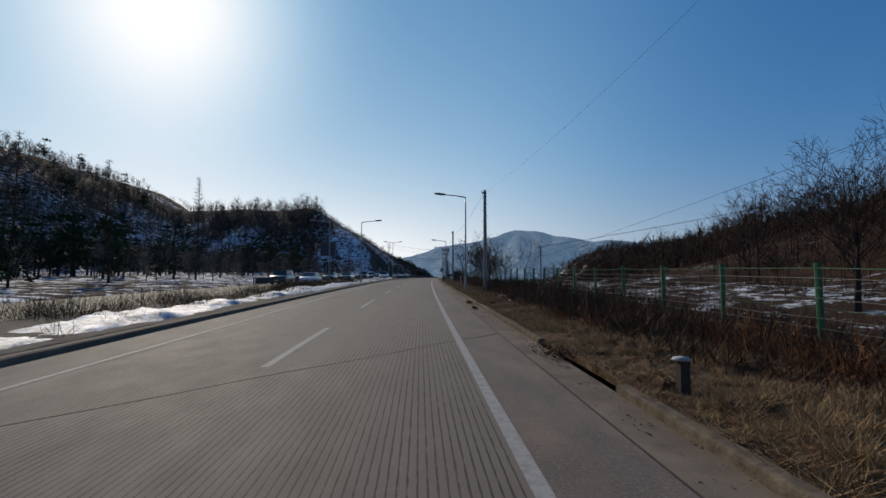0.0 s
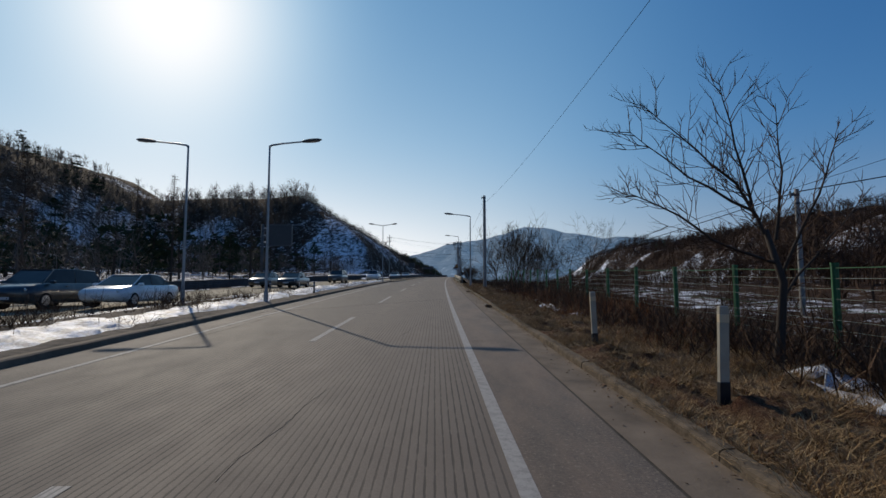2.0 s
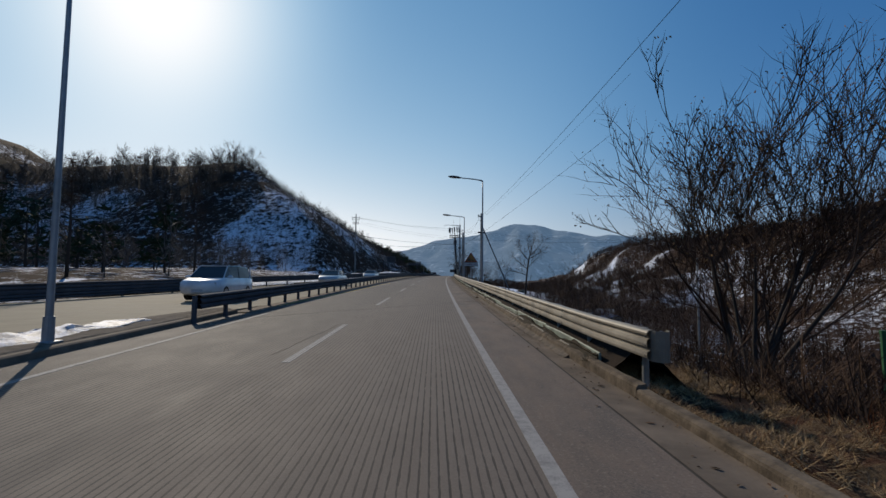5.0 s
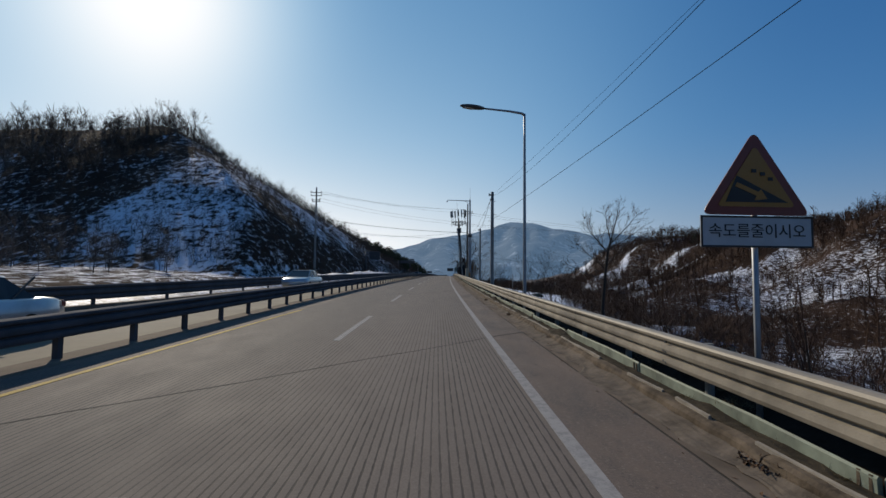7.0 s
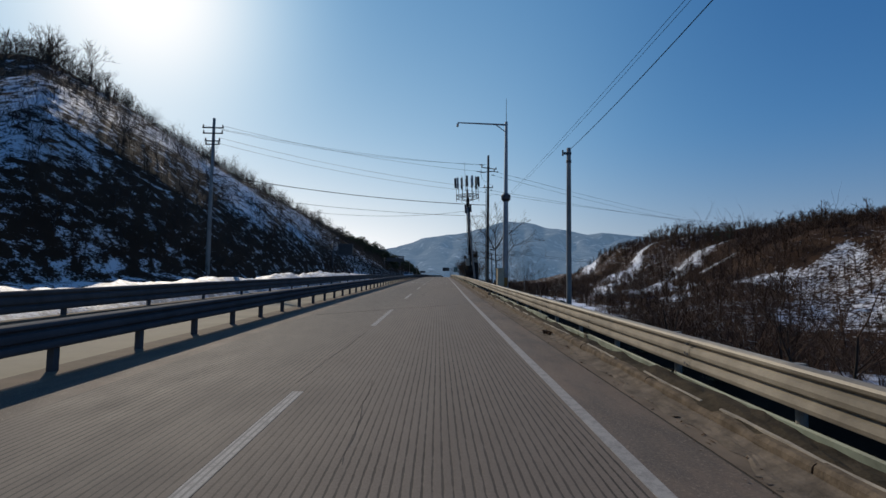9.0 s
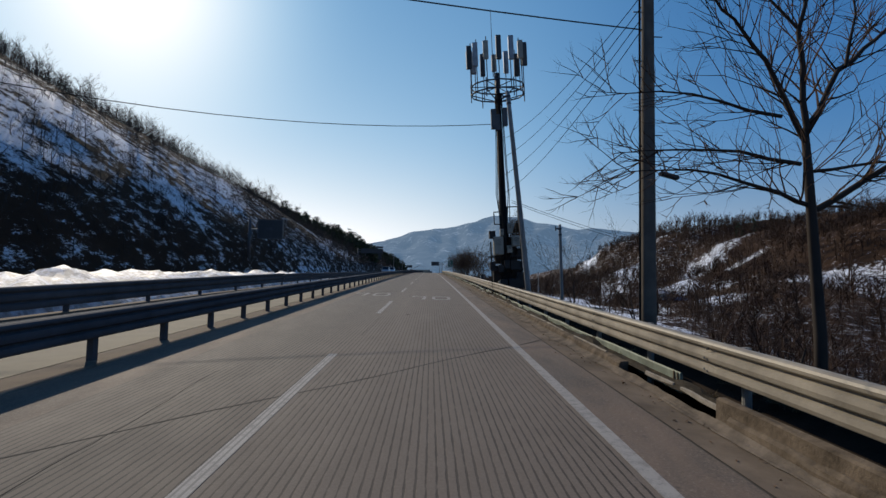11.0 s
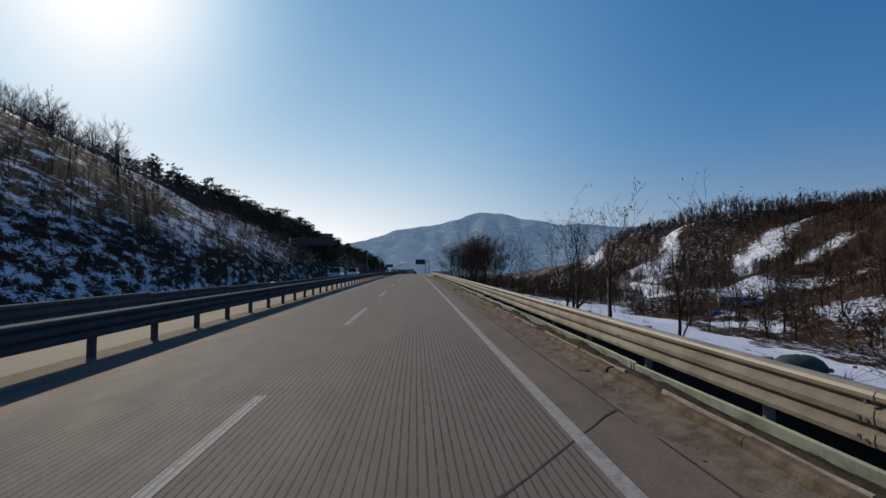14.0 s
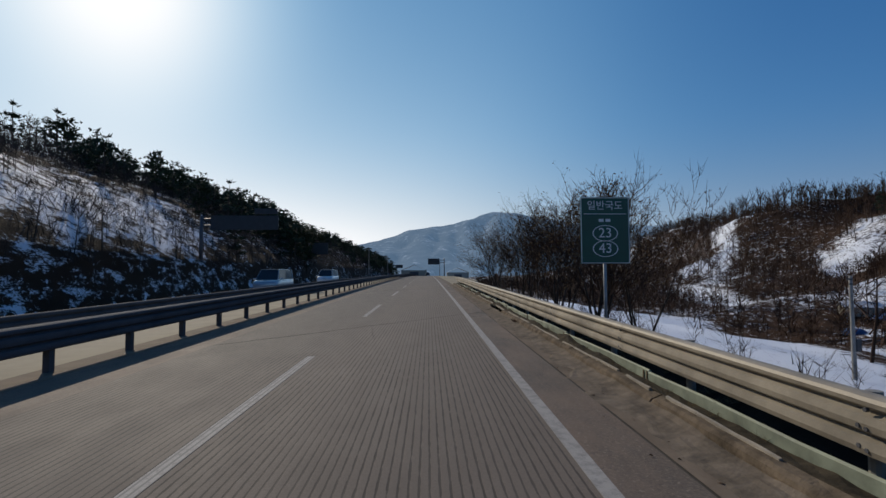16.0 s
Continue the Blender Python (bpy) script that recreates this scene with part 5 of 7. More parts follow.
for i, (x, y, z, w, d, h, pale) in enumerate(BOXES):
    x, w = x * 0.62 + 0.12, w * 0.8
    if z < 1.0:
        x = max(x, -0.35)
    pale = pale and i in (0, 1, 2, 3, 6, 11)
    bx = part("equipment_box", MB().box((x, y, z + b0), (w, d, h), bevel=0.02), M_CREAM if pale else M_MAST, am, "pale equipment box" if pale else "dark equipment box")
    if pale:
        lou = MB()
        for j in range(5):
            lou.box((x, y - d / 2 - 0.004, z + b0 + h * (0.05 + 0.07 * j)), (w * 0.6, 0.01, 0.012))
        part("louvre", lou, M_DARKSTEEL, bx)
fr = MB()
for x0, x1, z0, z1 in ((-0.55, -0.2, 3.9, 4.55), (0.15, 0.72, 3.6, 4.8), (-0.8, 0.95, 1.45, 1.5), (-0.9, 0.9, 2.15, 2.2)):
    for a, b in (((x0, z0), (x1, z0)), ((x1, z0), (x1, z1)), ((x1, z1), (x0, z1)), ((x0, z1), (x0, z0))):
        fr.tube([(a[0], -0.35, a[1] + b0), (b[0], -0.35, b[1] + b0)], 0.03, 5)
for x, z in ((-0.75, 3.0), (0.85, 4.3), (0.3, 2.8)):
    fr.tube([(x, -0.1, -0.6), (x, -0.1, z + b0)], 0.04, 6)
part("frame", fr, M_MAST, am)
vine = MB()
for k in range(1500):
    x, z = (random.gauss(0.6, 0.17), random.gauss(3.6, 0.4)) if k < 800 else (rnd(-0.95, 1.25), rnd(0.0, 3.0))
    p = Vector((x, rnd(-0.75, 0.4), max(0.2, z) + b0))
    pts = [p]
    for _ in range(3):
        pts.append(pts[-1] + Vector((rnd(-0.10, 0.10), rnd(-0.08, 0.08), rnd(-0.14, 0.06))))
    vine.tube(pts, [0.007, 0.006, 0.004, 0.003], 3, False)
part("dead_vines", vine, M_BRUSH, am, "tangle of dead climbing vines")


# ---- signs ----
def text_mesh(body, size, depth=0.003):
    cu = bpy.data.curves.new("lettering", "FONT")
    cu.body, cu.size, cu.extrude, cu.align_x, cu.align_y, cu.resolution_u = body, size, depth, "CENTER", "CENTER", 3
    tmp = new("lettering", cu)
    me = bpy.data.meshes.new_from_object(tmp.evaluated_get(bpy.context.evaluated_depsgraph_get()))
    bpy.data.objects.remove(tmp)
    bpy.data.curves.remove(cu)
    return me


def lettering(body, size, x, z, y, material, parent, width=1.0):
    me = text_mesh(body, size)
    me.materials.clear()
    me.materials.append(material)
    ob = part("lettering", me, None, parent)
    ob.matrix_basis = pose(x, y, z, 90) @ Matrix.Diagonal((width, 1, 1, 1))
    return ob


sg = thing("warning_sign", at(132.12, 5.43, land(132.12, 5.43), 2), "red-edged yellow triangular steep-hill warning sign on a post", "road sign")
g0 = 0.03 - land(132.12, 5.43)
part("post", MB().tube([(0, 0.04, -0.6), (0, 0.04, 2.9 + g0)], 0.029, 10), M_STEEL, sg, smooth=True)


def tri_pts(w, h, cx, z, y, r=0.1, n=4):
    """A triangle's outline with rounded corners."""
    cs = [Vector((cx - w / 2, z)), Vector((cx + w / 2, z)), Vector((cx, z + h))]
    out = []
    for i in range(3):
        p, a, b = cs[i], cs[i - 1], cs[(i + 1) % 3]
        pa, pb = p + (a - p).normalized() * r, p + (b - p).normalized() * r
        for k in range(n + 1):
            t = k / n
            q = pa * (1 - t) ** 2 + p * 2 * t * (1 - t) + pb * t * t
            out.append((q.x, y, q.y))
    return out


zt = 2.17 + g0
part("red_border", MB().plate(tri_pts(1.14, 0.87, 0, zt, 0.0), 0.012, (0, 1, 0)), M_SIGNRED, sg, "red border darkened for its shade")
part("yellow_field", MB().plate(tri_pts(0.82, 0.63, 0, zt + 0.085, -0.006, 0.06), 0.005, (0, 1, 0)), M_SIGNYEL, sg, "yellow field darkened for its shade")
part("hill_symbol", MB().plate([(-0.32, -0.011, zt + 0.13), (0.33, -0.011, zt + 0.13), (-0.2, -0.011, zt + 0.40)], 0.005, (0, 1, 0)), M_SIGNBLK, sg, "black slope symbol")
part("slope_arrow", MB().plate([(-0.22, -0.015, zt + 0.29), (-0.2, -0.015, zt + 0.33), (0.02, -0.015, zt + 0.235), (0.05, -0.015, zt + 0.26), (0.11, -0.015, zt + 0.165), (-0.02, -0.015, zt + 0.15), (0.0, -0.015, zt + 0.195)], 0.004, (0, 1, 0)), M_SIGNYEL, sg)
for x, z in ((-0.02, 0.45), (0.07, 0.42), (0.15, 0.37)):
    part("gradient_mark", MB().box((x, -0.012, zt + z), (0.05, 0.005, 0.035)), M_SIGNBLK, sg)
pl = part("plate", MB().box((0, -0.002, 2.0 + g0), (1.17, 0.01, 0.32), bevel=0.003), M_SIGNWHT, sg, "white plate with black lettering")
bd = MB()
for x, z, w, h in ((0, 0.15, 1.16, 0.02), (0, -0.15, 1.16, 0.02), (-0.575, 0, 0.02, 0.32), (0.575, 0, 0.02, 0.32)):
    bd.box((x, -0.0085, 2.0 + g0 + z), (w, 0.003, h))
part("plate_border", bd, M_SIGNBLK, pl)
lettering("속도를줄이시오", 0.155, 0, 2.0 + g0, -0.009, M_SIGNBLK, pl, 1.02)

gs_ = thing("route_sign", at(300.1, 5.72, land(300.1, 5.72), 1), "dark green route sign with white numbers on a post", "road sign")
g0 = -land(300.1, 5.72)
part("post", MB().tube([(0, 0.05, -0.6), (0, 0.05, 2.9 + g0)], 0.033, 10), M_STEEL, gs_, smooth=True)
pn = part("panel", MB().box((0, 0, 2.38 + g0), (1.0, 0.012, 1.34), bevel=0.004), M_SIGNGRN, gs_)
bd = MB()
for x, z, w, h in ((0, 0.655, 0.98, 0.012), (0, -0.655, 0.98, 0.012), (-0.485, 0, 0.012, 1.32), (0.485, 0, 0.012, 1.32), (0, 0.33, 0.86, 0.012)):
    bd.box((x, -0.008, 2.38 + g0 + z), (w, 0.004, h))
bd.box((-0.08, -0.008, 2.38 + g0 + 0.2), (0.1, 0.004, 0.06)).box((0.06, -0.008, 2.38 + g0 + 0.2), (0.1, 0.004, 0.06))
part("border", bd, M_SIGNMARK, pn)
lettering("일반국도", 0.2, 0, 2.38 + g0 + 0.49, -0.009, M_SIGNMARK, pn, 1.0)
for z, b in ((-0.06, "23"), (-0.37, "43")):
    mb = MB()
    n = 24
    o = [(0.26 * math.cos(6.2832 * i / n), 0.165 * math.sin(6.2832 * i / n)) for i in range(n)]
    for i in range(n):
        (x0, z0), (x1, z1) = o[i], o[(i + 1) % n]
        f = 0.92
        zc = 2.38 + g0 + z
        mb.add([(x0, -0.009, zc + z0), (x1, -0.009, zc + z1), (x1 * f, -0.009, zc + z1 * f), (x0 * f, -0.009, zc + z0 * f)], [(0, 1, 2, 3)])
    part("route_oval", mb, M_SIGNMARK, pn)
    lettering(b, 0.28, 0, 2.38 + g0 + z, -0.009, M_SIGNMARK, pn)


ob = thing("marker_board", at(236.1, 5.55, land(236.1, 5.55), 4), "dark marker board with a pale edge behind the guard rail", "marker post")
g0 = -land(236.1, 5.55)
part("board", MB().plate([(-0.1, 0, 0.15), (0.1, 0, 0.15), (0.1, 0, 1.08 + g0), (-0.04, 0, 1.08 + g0), (-0.1, 0, 0.98 + g0)], 0.05, (0, 1, 0)), M_SIGNBLK, ob)
part("edge_strip", MB().box((-0.112, 0.025, 0.45 + g0), (0.02, 0.07, 1.0), bevel=0.004), M_SIGNWHT, ob, "pale painted edge")
part("stake", MB().tube([(0, 0.08, -0.5), (0, 0.08, 0.85 + g0)], 0.025, 8), M_RAILPOST, ob)

def tarpaulin_heap(name, s, u, a, b, h, material, label):
    ob = thing(name, at(s, u, land(s, u)), label, "heap")
    rings = []
    for k, z in ((1.0, -0.15), (0.97, 0.1), (0.82, 0.52), (0.55, 0.86), (0.2, 1.0)):
        rings.append([(a * k * math.cos(w) * (1 + 0.08 * math.sin(3 * w)), b * k * math.sin(w), z * h + 0.06 * math.sin(5 * w + 4 * k)) for w in (6.2832 * i / 20 for i in range(20))])
    part("tarpaulin", MB().loft(rings), material, ob, smooth=True)
    for w in (0.4, 2.2, 3.9, 5.3):
        x, y = (a + 0.1) * math.cos(w), (b + 0.1) * math.sin(w)
        part("weight_stone", MB().loft([[(x + 0.22 * k * math.cos(v), y + 0.2 * k * math.sin(v), z) for v in (6.2832 * i / 8 for i in range(8))] for k, z in ((1, -0.1), (0.95, 0.1), (0.5, 0.2))]), M_CONC, ob)
    return ob


tarpaulin_heap("covered_mound", 292.5, 33.0, 2.3, 1.7, 1.0, plain("dark_green_tarpaulin", (0.03, 0.045, 0.03), 0.7, vary=0.4, scale=2), "low heap under a dark green tarpaulin on the snow")


def delineator(s, u, dz, label):
    ob = thing("delineator_post", at(s, u, land(s, u) + dz, rnd(-6, 6), rnd(-2, 2)), label, "marker post", "marker posts on the verge")
    part("post", MB().box((0, 0, 0.5), (0.115, 0.05, 1.3), bevel=0.015), M_CREAM, ob)
    part("foot", MB().box((0, -0.003, 0.12), (0.125, 0.06, 0.3), bevel=0.006), M_SIGNBLK, ob)
    part("reflector_band", MB().box((0, -0.003, 1.0), (0.119, 0.051, 0.1), bevel=0.006), M_BEIGE, ob)
    return ob


for s, u, dz in ((41.8, 6.15, 0.05), (46.5, 6.2, 0.0)):
    delineator(s, u, dz, "pale marker post with a dark foot in dry grass")
ob = thing("stub_post", at(6.3, 6.0, land(6.3, 6.0), 4, 1.5), "short dark wooden stub post capped with old snow", "post")
part("post", MB().box((0, 0, 0.16), (0.13, 0.12, 0.6), bevel=0.012), M_BARK, ob)
part("snow_cap", MB().loft([[(0.11 * k * math.cos(a) - 0.02, 0.1 * k * math.sin(a), z) for a in (6.283 * i / 12 for i in range(12))] for k, z in ((0.9, 0.455), (1.15, 0.47), (0.9, 0.50), (0.3, 0.515))]), M_SNOW, ob, smooth=True)
for s, u in ((67.0, -4.95), (69.5, -8.6)):
    ob = thing("bollard", at(s, u, 0.15), "grey steel marker bollard standing on the snowy median", "bollard", "bollards on the median")
    part("tube", MB().tube([(0, 0, -0.2), (0, 0, 0.72), (0, 0, 0.76)], [0.055, 0.055, 0.035], 10), M_MBEAM, ob, smooth=True)
    part("band", MB().tube([(0, 0, 0.5), (0, 0, 0.58)], 0.058, 10), M_SIGNWHT, ob)

# ---- the variable message sign and the gantries over the other lanes ----
def message_sign(s, u, top, arms, x0, x1, z0, z1, label):
    ob = thing("message_sign", at(s, u, land(s, u)), label, "road sign", "message boards beyond the far rail")
    g = -land(s, u)
    part("post", MB().tube([(0, 0, -0.8), (0, 0, top + g)], [0.2, 0.17], 14), M_DARKSTEEL, ob, smooth=True)
    for z in arms:
        part("arm", MB().tube([(0, 0, z + g), (x0 + 0.4, 0, z + g)], 0.07, 8), M_STEEL, ob)
    xm, zm, w, h = (x0 + x1) / 2, (z0 + z1) / 2 + g, x1 - x0, z1 - z0
    bd = part("board", MB().box((xm, -0.1, zm), (w, 0.35, h), bevel=0.05), M_SIGNBACK, ob)
    part("hatch", MB().box((xm - 0.1, -0.285, zm), (0.62, 0.02, 0.3), bevel=0.006), M_MBEAM, bd, "small grey hatch")
    part("board_frame", MB().box((xm, -0.29, zm + h / 2 - 0.06), (w, 0.06, 0.12)).box((xm, -0.29, zm - h / 2 + 0.06), (w, 0.06, 0.12))
         .box((x0 + 0.05, -0.29, zm), (0.1, 0.06, h - 0.24)).box((x1 - 0.05, -0.29, zm), (0.1, 0.06, h - 0.24)), M_DARKSTEEL, bd)
    return ob


message_sign(98, -19.9, 7.4 + land(98, -19.9), [z + land(98, -19.9) for z in (5.1, 6.0, 6.9)], 0.85, 3.85, 4.62 + land(98, -19.9), 7.38 + land(98, -19.9), "dark road message board held out from one thick post")
message_sign(254.6, -18.6, 6.55, (5.35, 6.2), 0.95, 3.75, 4.3, 6.45, "dark road message board below the shaded hillside")


def gantry(s, u, reach, w, h, z, label):
    ob = thing("sign_gantry", at(s, u, land(s, u) if u < -17 or u > 5.2 else 0), label, "road sign", "sign gantries over the far lanes")
    d = 1 if reach > 0 else -1
    z -= land(s, u) if u < -17 or u > 5.2 else 0
    part("post", MB().tube([(0, 0, -0.8), (0, 0, z + h)], [0.19, 0.16], 12), M_DARKSTEEL, ob, smooth=True)
    part("arm", MB().tube([(0, 0, z + h * 0.75), (reach, 0, z + h * 0.75)], 0.09, 8).tube([(0, 0, z + h * 0.3), (reach, 0, z + h * 0.3)], 0.09, 8), M_DARKSTEEL, ob)
    part("sign_panel", MB().box((reach - d * w / 2, -0.15, z + h / 2), (w, 0.1, h), bevel=0.01), M_SIGNBACK, ob)
    mb = MB()
    for k in range(5):
        mb.box((reach - d * (w / 2) + w * (-0.4 + 0.2 * k), -0.08, z + h / 2), (0.06, 0.06, h))
    part("stiffener", mb, M_DARKSTEEL, ob)
    return ob


ga = gantry(335.5, -18.6, 7.0, 6.1, 1.3, 5.25, "dark overhead sign reaching over the oncoming lanes")
part("upper_panel", MB().box((5.9, -0.15, 6.95 - land(335.5, -18.6)), (2.1, 0.1, 0.5), bevel=0.01), M_SIGNBACK, ga)
gantry(384, -20.6, 3.6, 3.0, 2.2, 4.6, "grey side sign on a single post behind the far rail")
gantry(470, 8.0, -6.0, 4.2, 2.2, 4.2, "dark overhead sign far down the road")
gantry(560, -18, 6.0, 4.0, 1.8, 4.6, "dark overhead sign far down the road")
for s, u, h in ((452, -17.5, 9.5), (520, -17, 9), (585, 9, 9), (545, 8, 8)):
    utility_pole(s, u, h, "far utility pole beside the descending road", 0.14, 0.1, steps=False)

# ---- wire fence along the field ----
fence = thing("wire_fence", at(0, 0, 0), "green steel fence posts strung with wires behind the brush", "fence")
fp_me = MB().tube([(0, 0, -0.4), (0, 0, 1.78)], 0.062, 8).tube([(0, 0, 1.76), (0, 0, 1.82)], 0.07, 8).mesh("post")
fp_me.materials.append(M_GREENPOST)
FU = 10.2
inv0 = fence.matrix_basis.inverted()
posts = [(-6 + 3.0 * i, FU) for i in range(36)]
for s, u in posts:
    part("post", fp_me, None, fence).matrix_basis = inv0 @ at(s, u, land(s, u) - 0.05, rnd(0, 90), rnd(-1.5, 1.5))
for k in range(9):
    z = 0.15 + 0.19 * k
    for (a, u), (b, v) in zip(posts, posts[1:]):
        p, q = inv0 @ W(a, u - 0.05, land(a, u) + z), inv0 @ W(b, v - 0.05, land(b, v) + z)
        mb = MB().tube([p, (p + q) / 2 - Vector((0, 0, rnd(0, 0.03))), q], 0.004 if k < 8 else 0.009, 3, False)
        part("fence_wire", mb, M_GREENPOST if k in (4, 8) else M_WIRE, fence)


# ---- vehicles ----
def vehicle(kind, s, u, paint, label, turn=180):
    """kind: sedan, suv or van. Local +y is the front."""
    L, Wd, H, belt, wb, wr = {"sedan": (4.8, 0.90, 1.44, 0.92, 1.40, 0.325), "suv": (4.55, 0.92, 1.68, 1.05, 1.36, 0.35), "van": (5.1, 0.95, 1.92, 1.10, 1.55, 0.345)}[kind]
    ob = thing("car", at(s, u, -drop(s) * min(1, max(0, (-4 - u) / 10)), turn), label, "van" if kind == "van" else "car", "vehicles in the oncoming lanes")
    hood = {"sedan": 0.22, "suv": 0.20, "van": 0.15}[kind]
    boot = {"sedan": 0.16, "suv": 0.02, "van": 0.01}[kind]
    rings = []
    n = 14
    for i in range(n + 1):
        t = i / n
        y = -L / 2 + L * t
        e = min(t, 1 - t) * L
        w = Wd * (1 - 0.16 * max(0, 1 - e / 0.55) ** 2)
        zb = 0.22 + 0.14 * max(0, 1 - e / 0.6)
        top = belt + 0.02
        if t > 1 - hood:
            top = belt - 0.20 * ((t - 1 + hood) / hood) ** 1.5
        if t < boot:
            top = belt + 0.04 - 0.10 * ((boot - t) / max(boot, 0.01)) ** 2
        rings.append([(-w * 0.9, y, zb), (-w, y, zb + 0.16), (-w * 1.0, y, (zb + top) / 2 + 0.03), (-w * 0.965, y, top - 0.05), (-w * 0.86, y, top),
                      (w * 0.86, y, top), (w * 0.965, y, top - 0.05), (w * 1.0, y, (zb + top) / 2 + 0.03), (w, y, zb + 0.16), (w * 0.9, y, zb)])
    body = part("body", MB().loft(rings), paint, ob, smooth=True)
    fr, rr = L / 2 - L * hood, -L / 2 + L * boot
    f1 = fr - (0.85 if kind == "sedan" else 0.7)
    r1 = rr + {"sedan": 0.75, "suv": 0.42, "van": 0.22}[kind]
    st = [(rr, belt - 0.02, 0.85), (r1, H - 0.06, 0.70), ((r1 + f1) / 2, H - 0.02, 0.72), (f1, H - 0.05, 0.70), (fr + 0.1, belt - 0.02, 0.84)]
    rings = []
    for y, z, k in st:
        wt = Wd * k
        rings.append([(-Wd * 0.88, y, belt - 0.03), (-wt, y, z), (wt, y, z), (Wd * 0.88, y, belt - 0.03)])
    part("window", MB().loft(rings), M_GLASS, ob, "dark glazed cabin")
    ys = [r1 - 0.06, (r1 + f1) / 2, f1 + 0.06]
    part("roof", MB().loft([[(-Wd * 0.71, y, H - 0.07), (-Wd * 0.66, y, z), (Wd * 0.66, y, z), (Wd * 0.71, y, H - 0.07)] for y, z in zip(ys, (H - 0.035, H, H - 0.03))]), paint, ob)
    for sx in (-1, 1):
        for ya, yb in ((fr + 0.06, f1), (r1, rr), ((r1 + f1) / 2 + 0.12, (r1 + f1) / 2 + 0.1)):
            part("pillar", MB().tube([(sx * Wd * 0.875, ya, belt - 0.02), (sx * Wd * 0.708, yb, H - 0.055)], 0.026, 5), paint if ya > (r1 + f1) / 2 + 0.2 or ya < rr + 0.5 and ya == r1 else M_SIGNBLK, ob)
        part("mirror", MB().box((sx * (Wd + 0.08), fr - 0.25, belt + 0.05), (0.2, 0.12, 0.14), bevel=0.04), paint, ob)
        hl = part("headlight", MB().box((sx * Wd * 0.68, L / 2 - 0.13, belt - 0.26), (0.36, 0.16, 0.13), pose(0, 0, 0), 0.04), M_LAMPGLASS, ob)
        part("tail_light", MB().box((sx * Wd * 0.72, -L / 2 + 0.06, belt - 0.14), (0.28, 0.1, 0.16), bevel=0.03), M_SIGNRED, ob)
        part("door_handle", MB().box((sx * Wd * 1.0, 0.2, belt - 0.12), (0.03, 0.16, 0.03), bevel=0.008), paint, ob)
        for y in (wb - 0.02, -wb + 0.1):
            ty = part("tyre", MB().tube([(sx * (Wd - 0.21), y, wr), (sx * (Wd - 0.19), y, wr), (sx * (Wd - 0.02), y, wr), (sx * (Wd + 0.005), y, wr)], [wr * 0.9, wr, wr, wr * 0.88], 20), M_TYRE, ob)
            part("rim", MB().tube([(sx * (Wd - 0.05), y, wr), (sx * (Wd + 0.012), y, wr)], [wr * 0.66, wr * 0.62], 14), M_ALLOY, ty)
    part("grille", MB().box((0, L / 2 - 0.045, belt - 0.33), (Wd * 0.85, 0.06, 0.16), bevel=0.02), M_SIGNBLK, ob)
    part("bumper", MB().box((0, L / 2 - 0.08, 0.42), (Wd * 1.6, 0.14, 0.16), bevel=0.05), paint, ob)
    part("number_plate", MB().box((0, L / 2 + 0.0, 0.46), (0.5, 0.012, 0.11)), M_SIGNWHT, ob)
    return ob


P_DARK = car_paint("dark_blue_grey_car_paint", (0.02, 0.026, 0.036))
P_SILVER = car_paint("silver_car_paint", (0.42, 0.44, 0.46), 0.5)
P_WHITE = car_paint("white_car_paint", (0.70, 0.71, 0.72), 0.0)
P_GREY = car_paint("dark_grey_car_paint", (0.06, 0.065, 0.07), 0.3)
vehicle("sedan", 58.4, -10.9, P_WHITE, "white saloon car on the oncoming lane beside the snowy median")
vehicle("suv", 57.4, -13.9, P_DARK, "dark blue-grey sport utility car on the far oncoming lane")
vehicle("sedan", 81.3, -10.55, P_DARK, "dark blue-grey saloon car on the oncoming lane")
vehicle("sedan", 82.6, -13.6, P_GREY, "dark grey saloon car on the far oncoming lane")
vehicle("suv", 101.6, -10.9, P_GREY, "dark grey sport utility car on the oncoming lane")
vehicle("suv", 115.2, -8.2, P_WHITE, "white and dark sport utility car near the median rail")
vehicle("sedan", 136.4, -7.2, P_SILVER, "silver saloon car passing close to the median rail")
vehicle("sedan", 162.6, -7.6, P_SILVER, "silver saloon car near the median rail")
vehicle("van", 330, -10.2, P_SILVER, "silver minivan on the oncoming lane beside the shaded hillside")
vehicle("van", 352, -10.4, P_WHITE, "white minivan far down the oncoming lane")
vehicle("suv", 520, 1.8, P_GREY, "dark car far ahead in the same direction", 0)


# ---- trees ----
FINE = [0.007]      # half width of the thinnest twigs


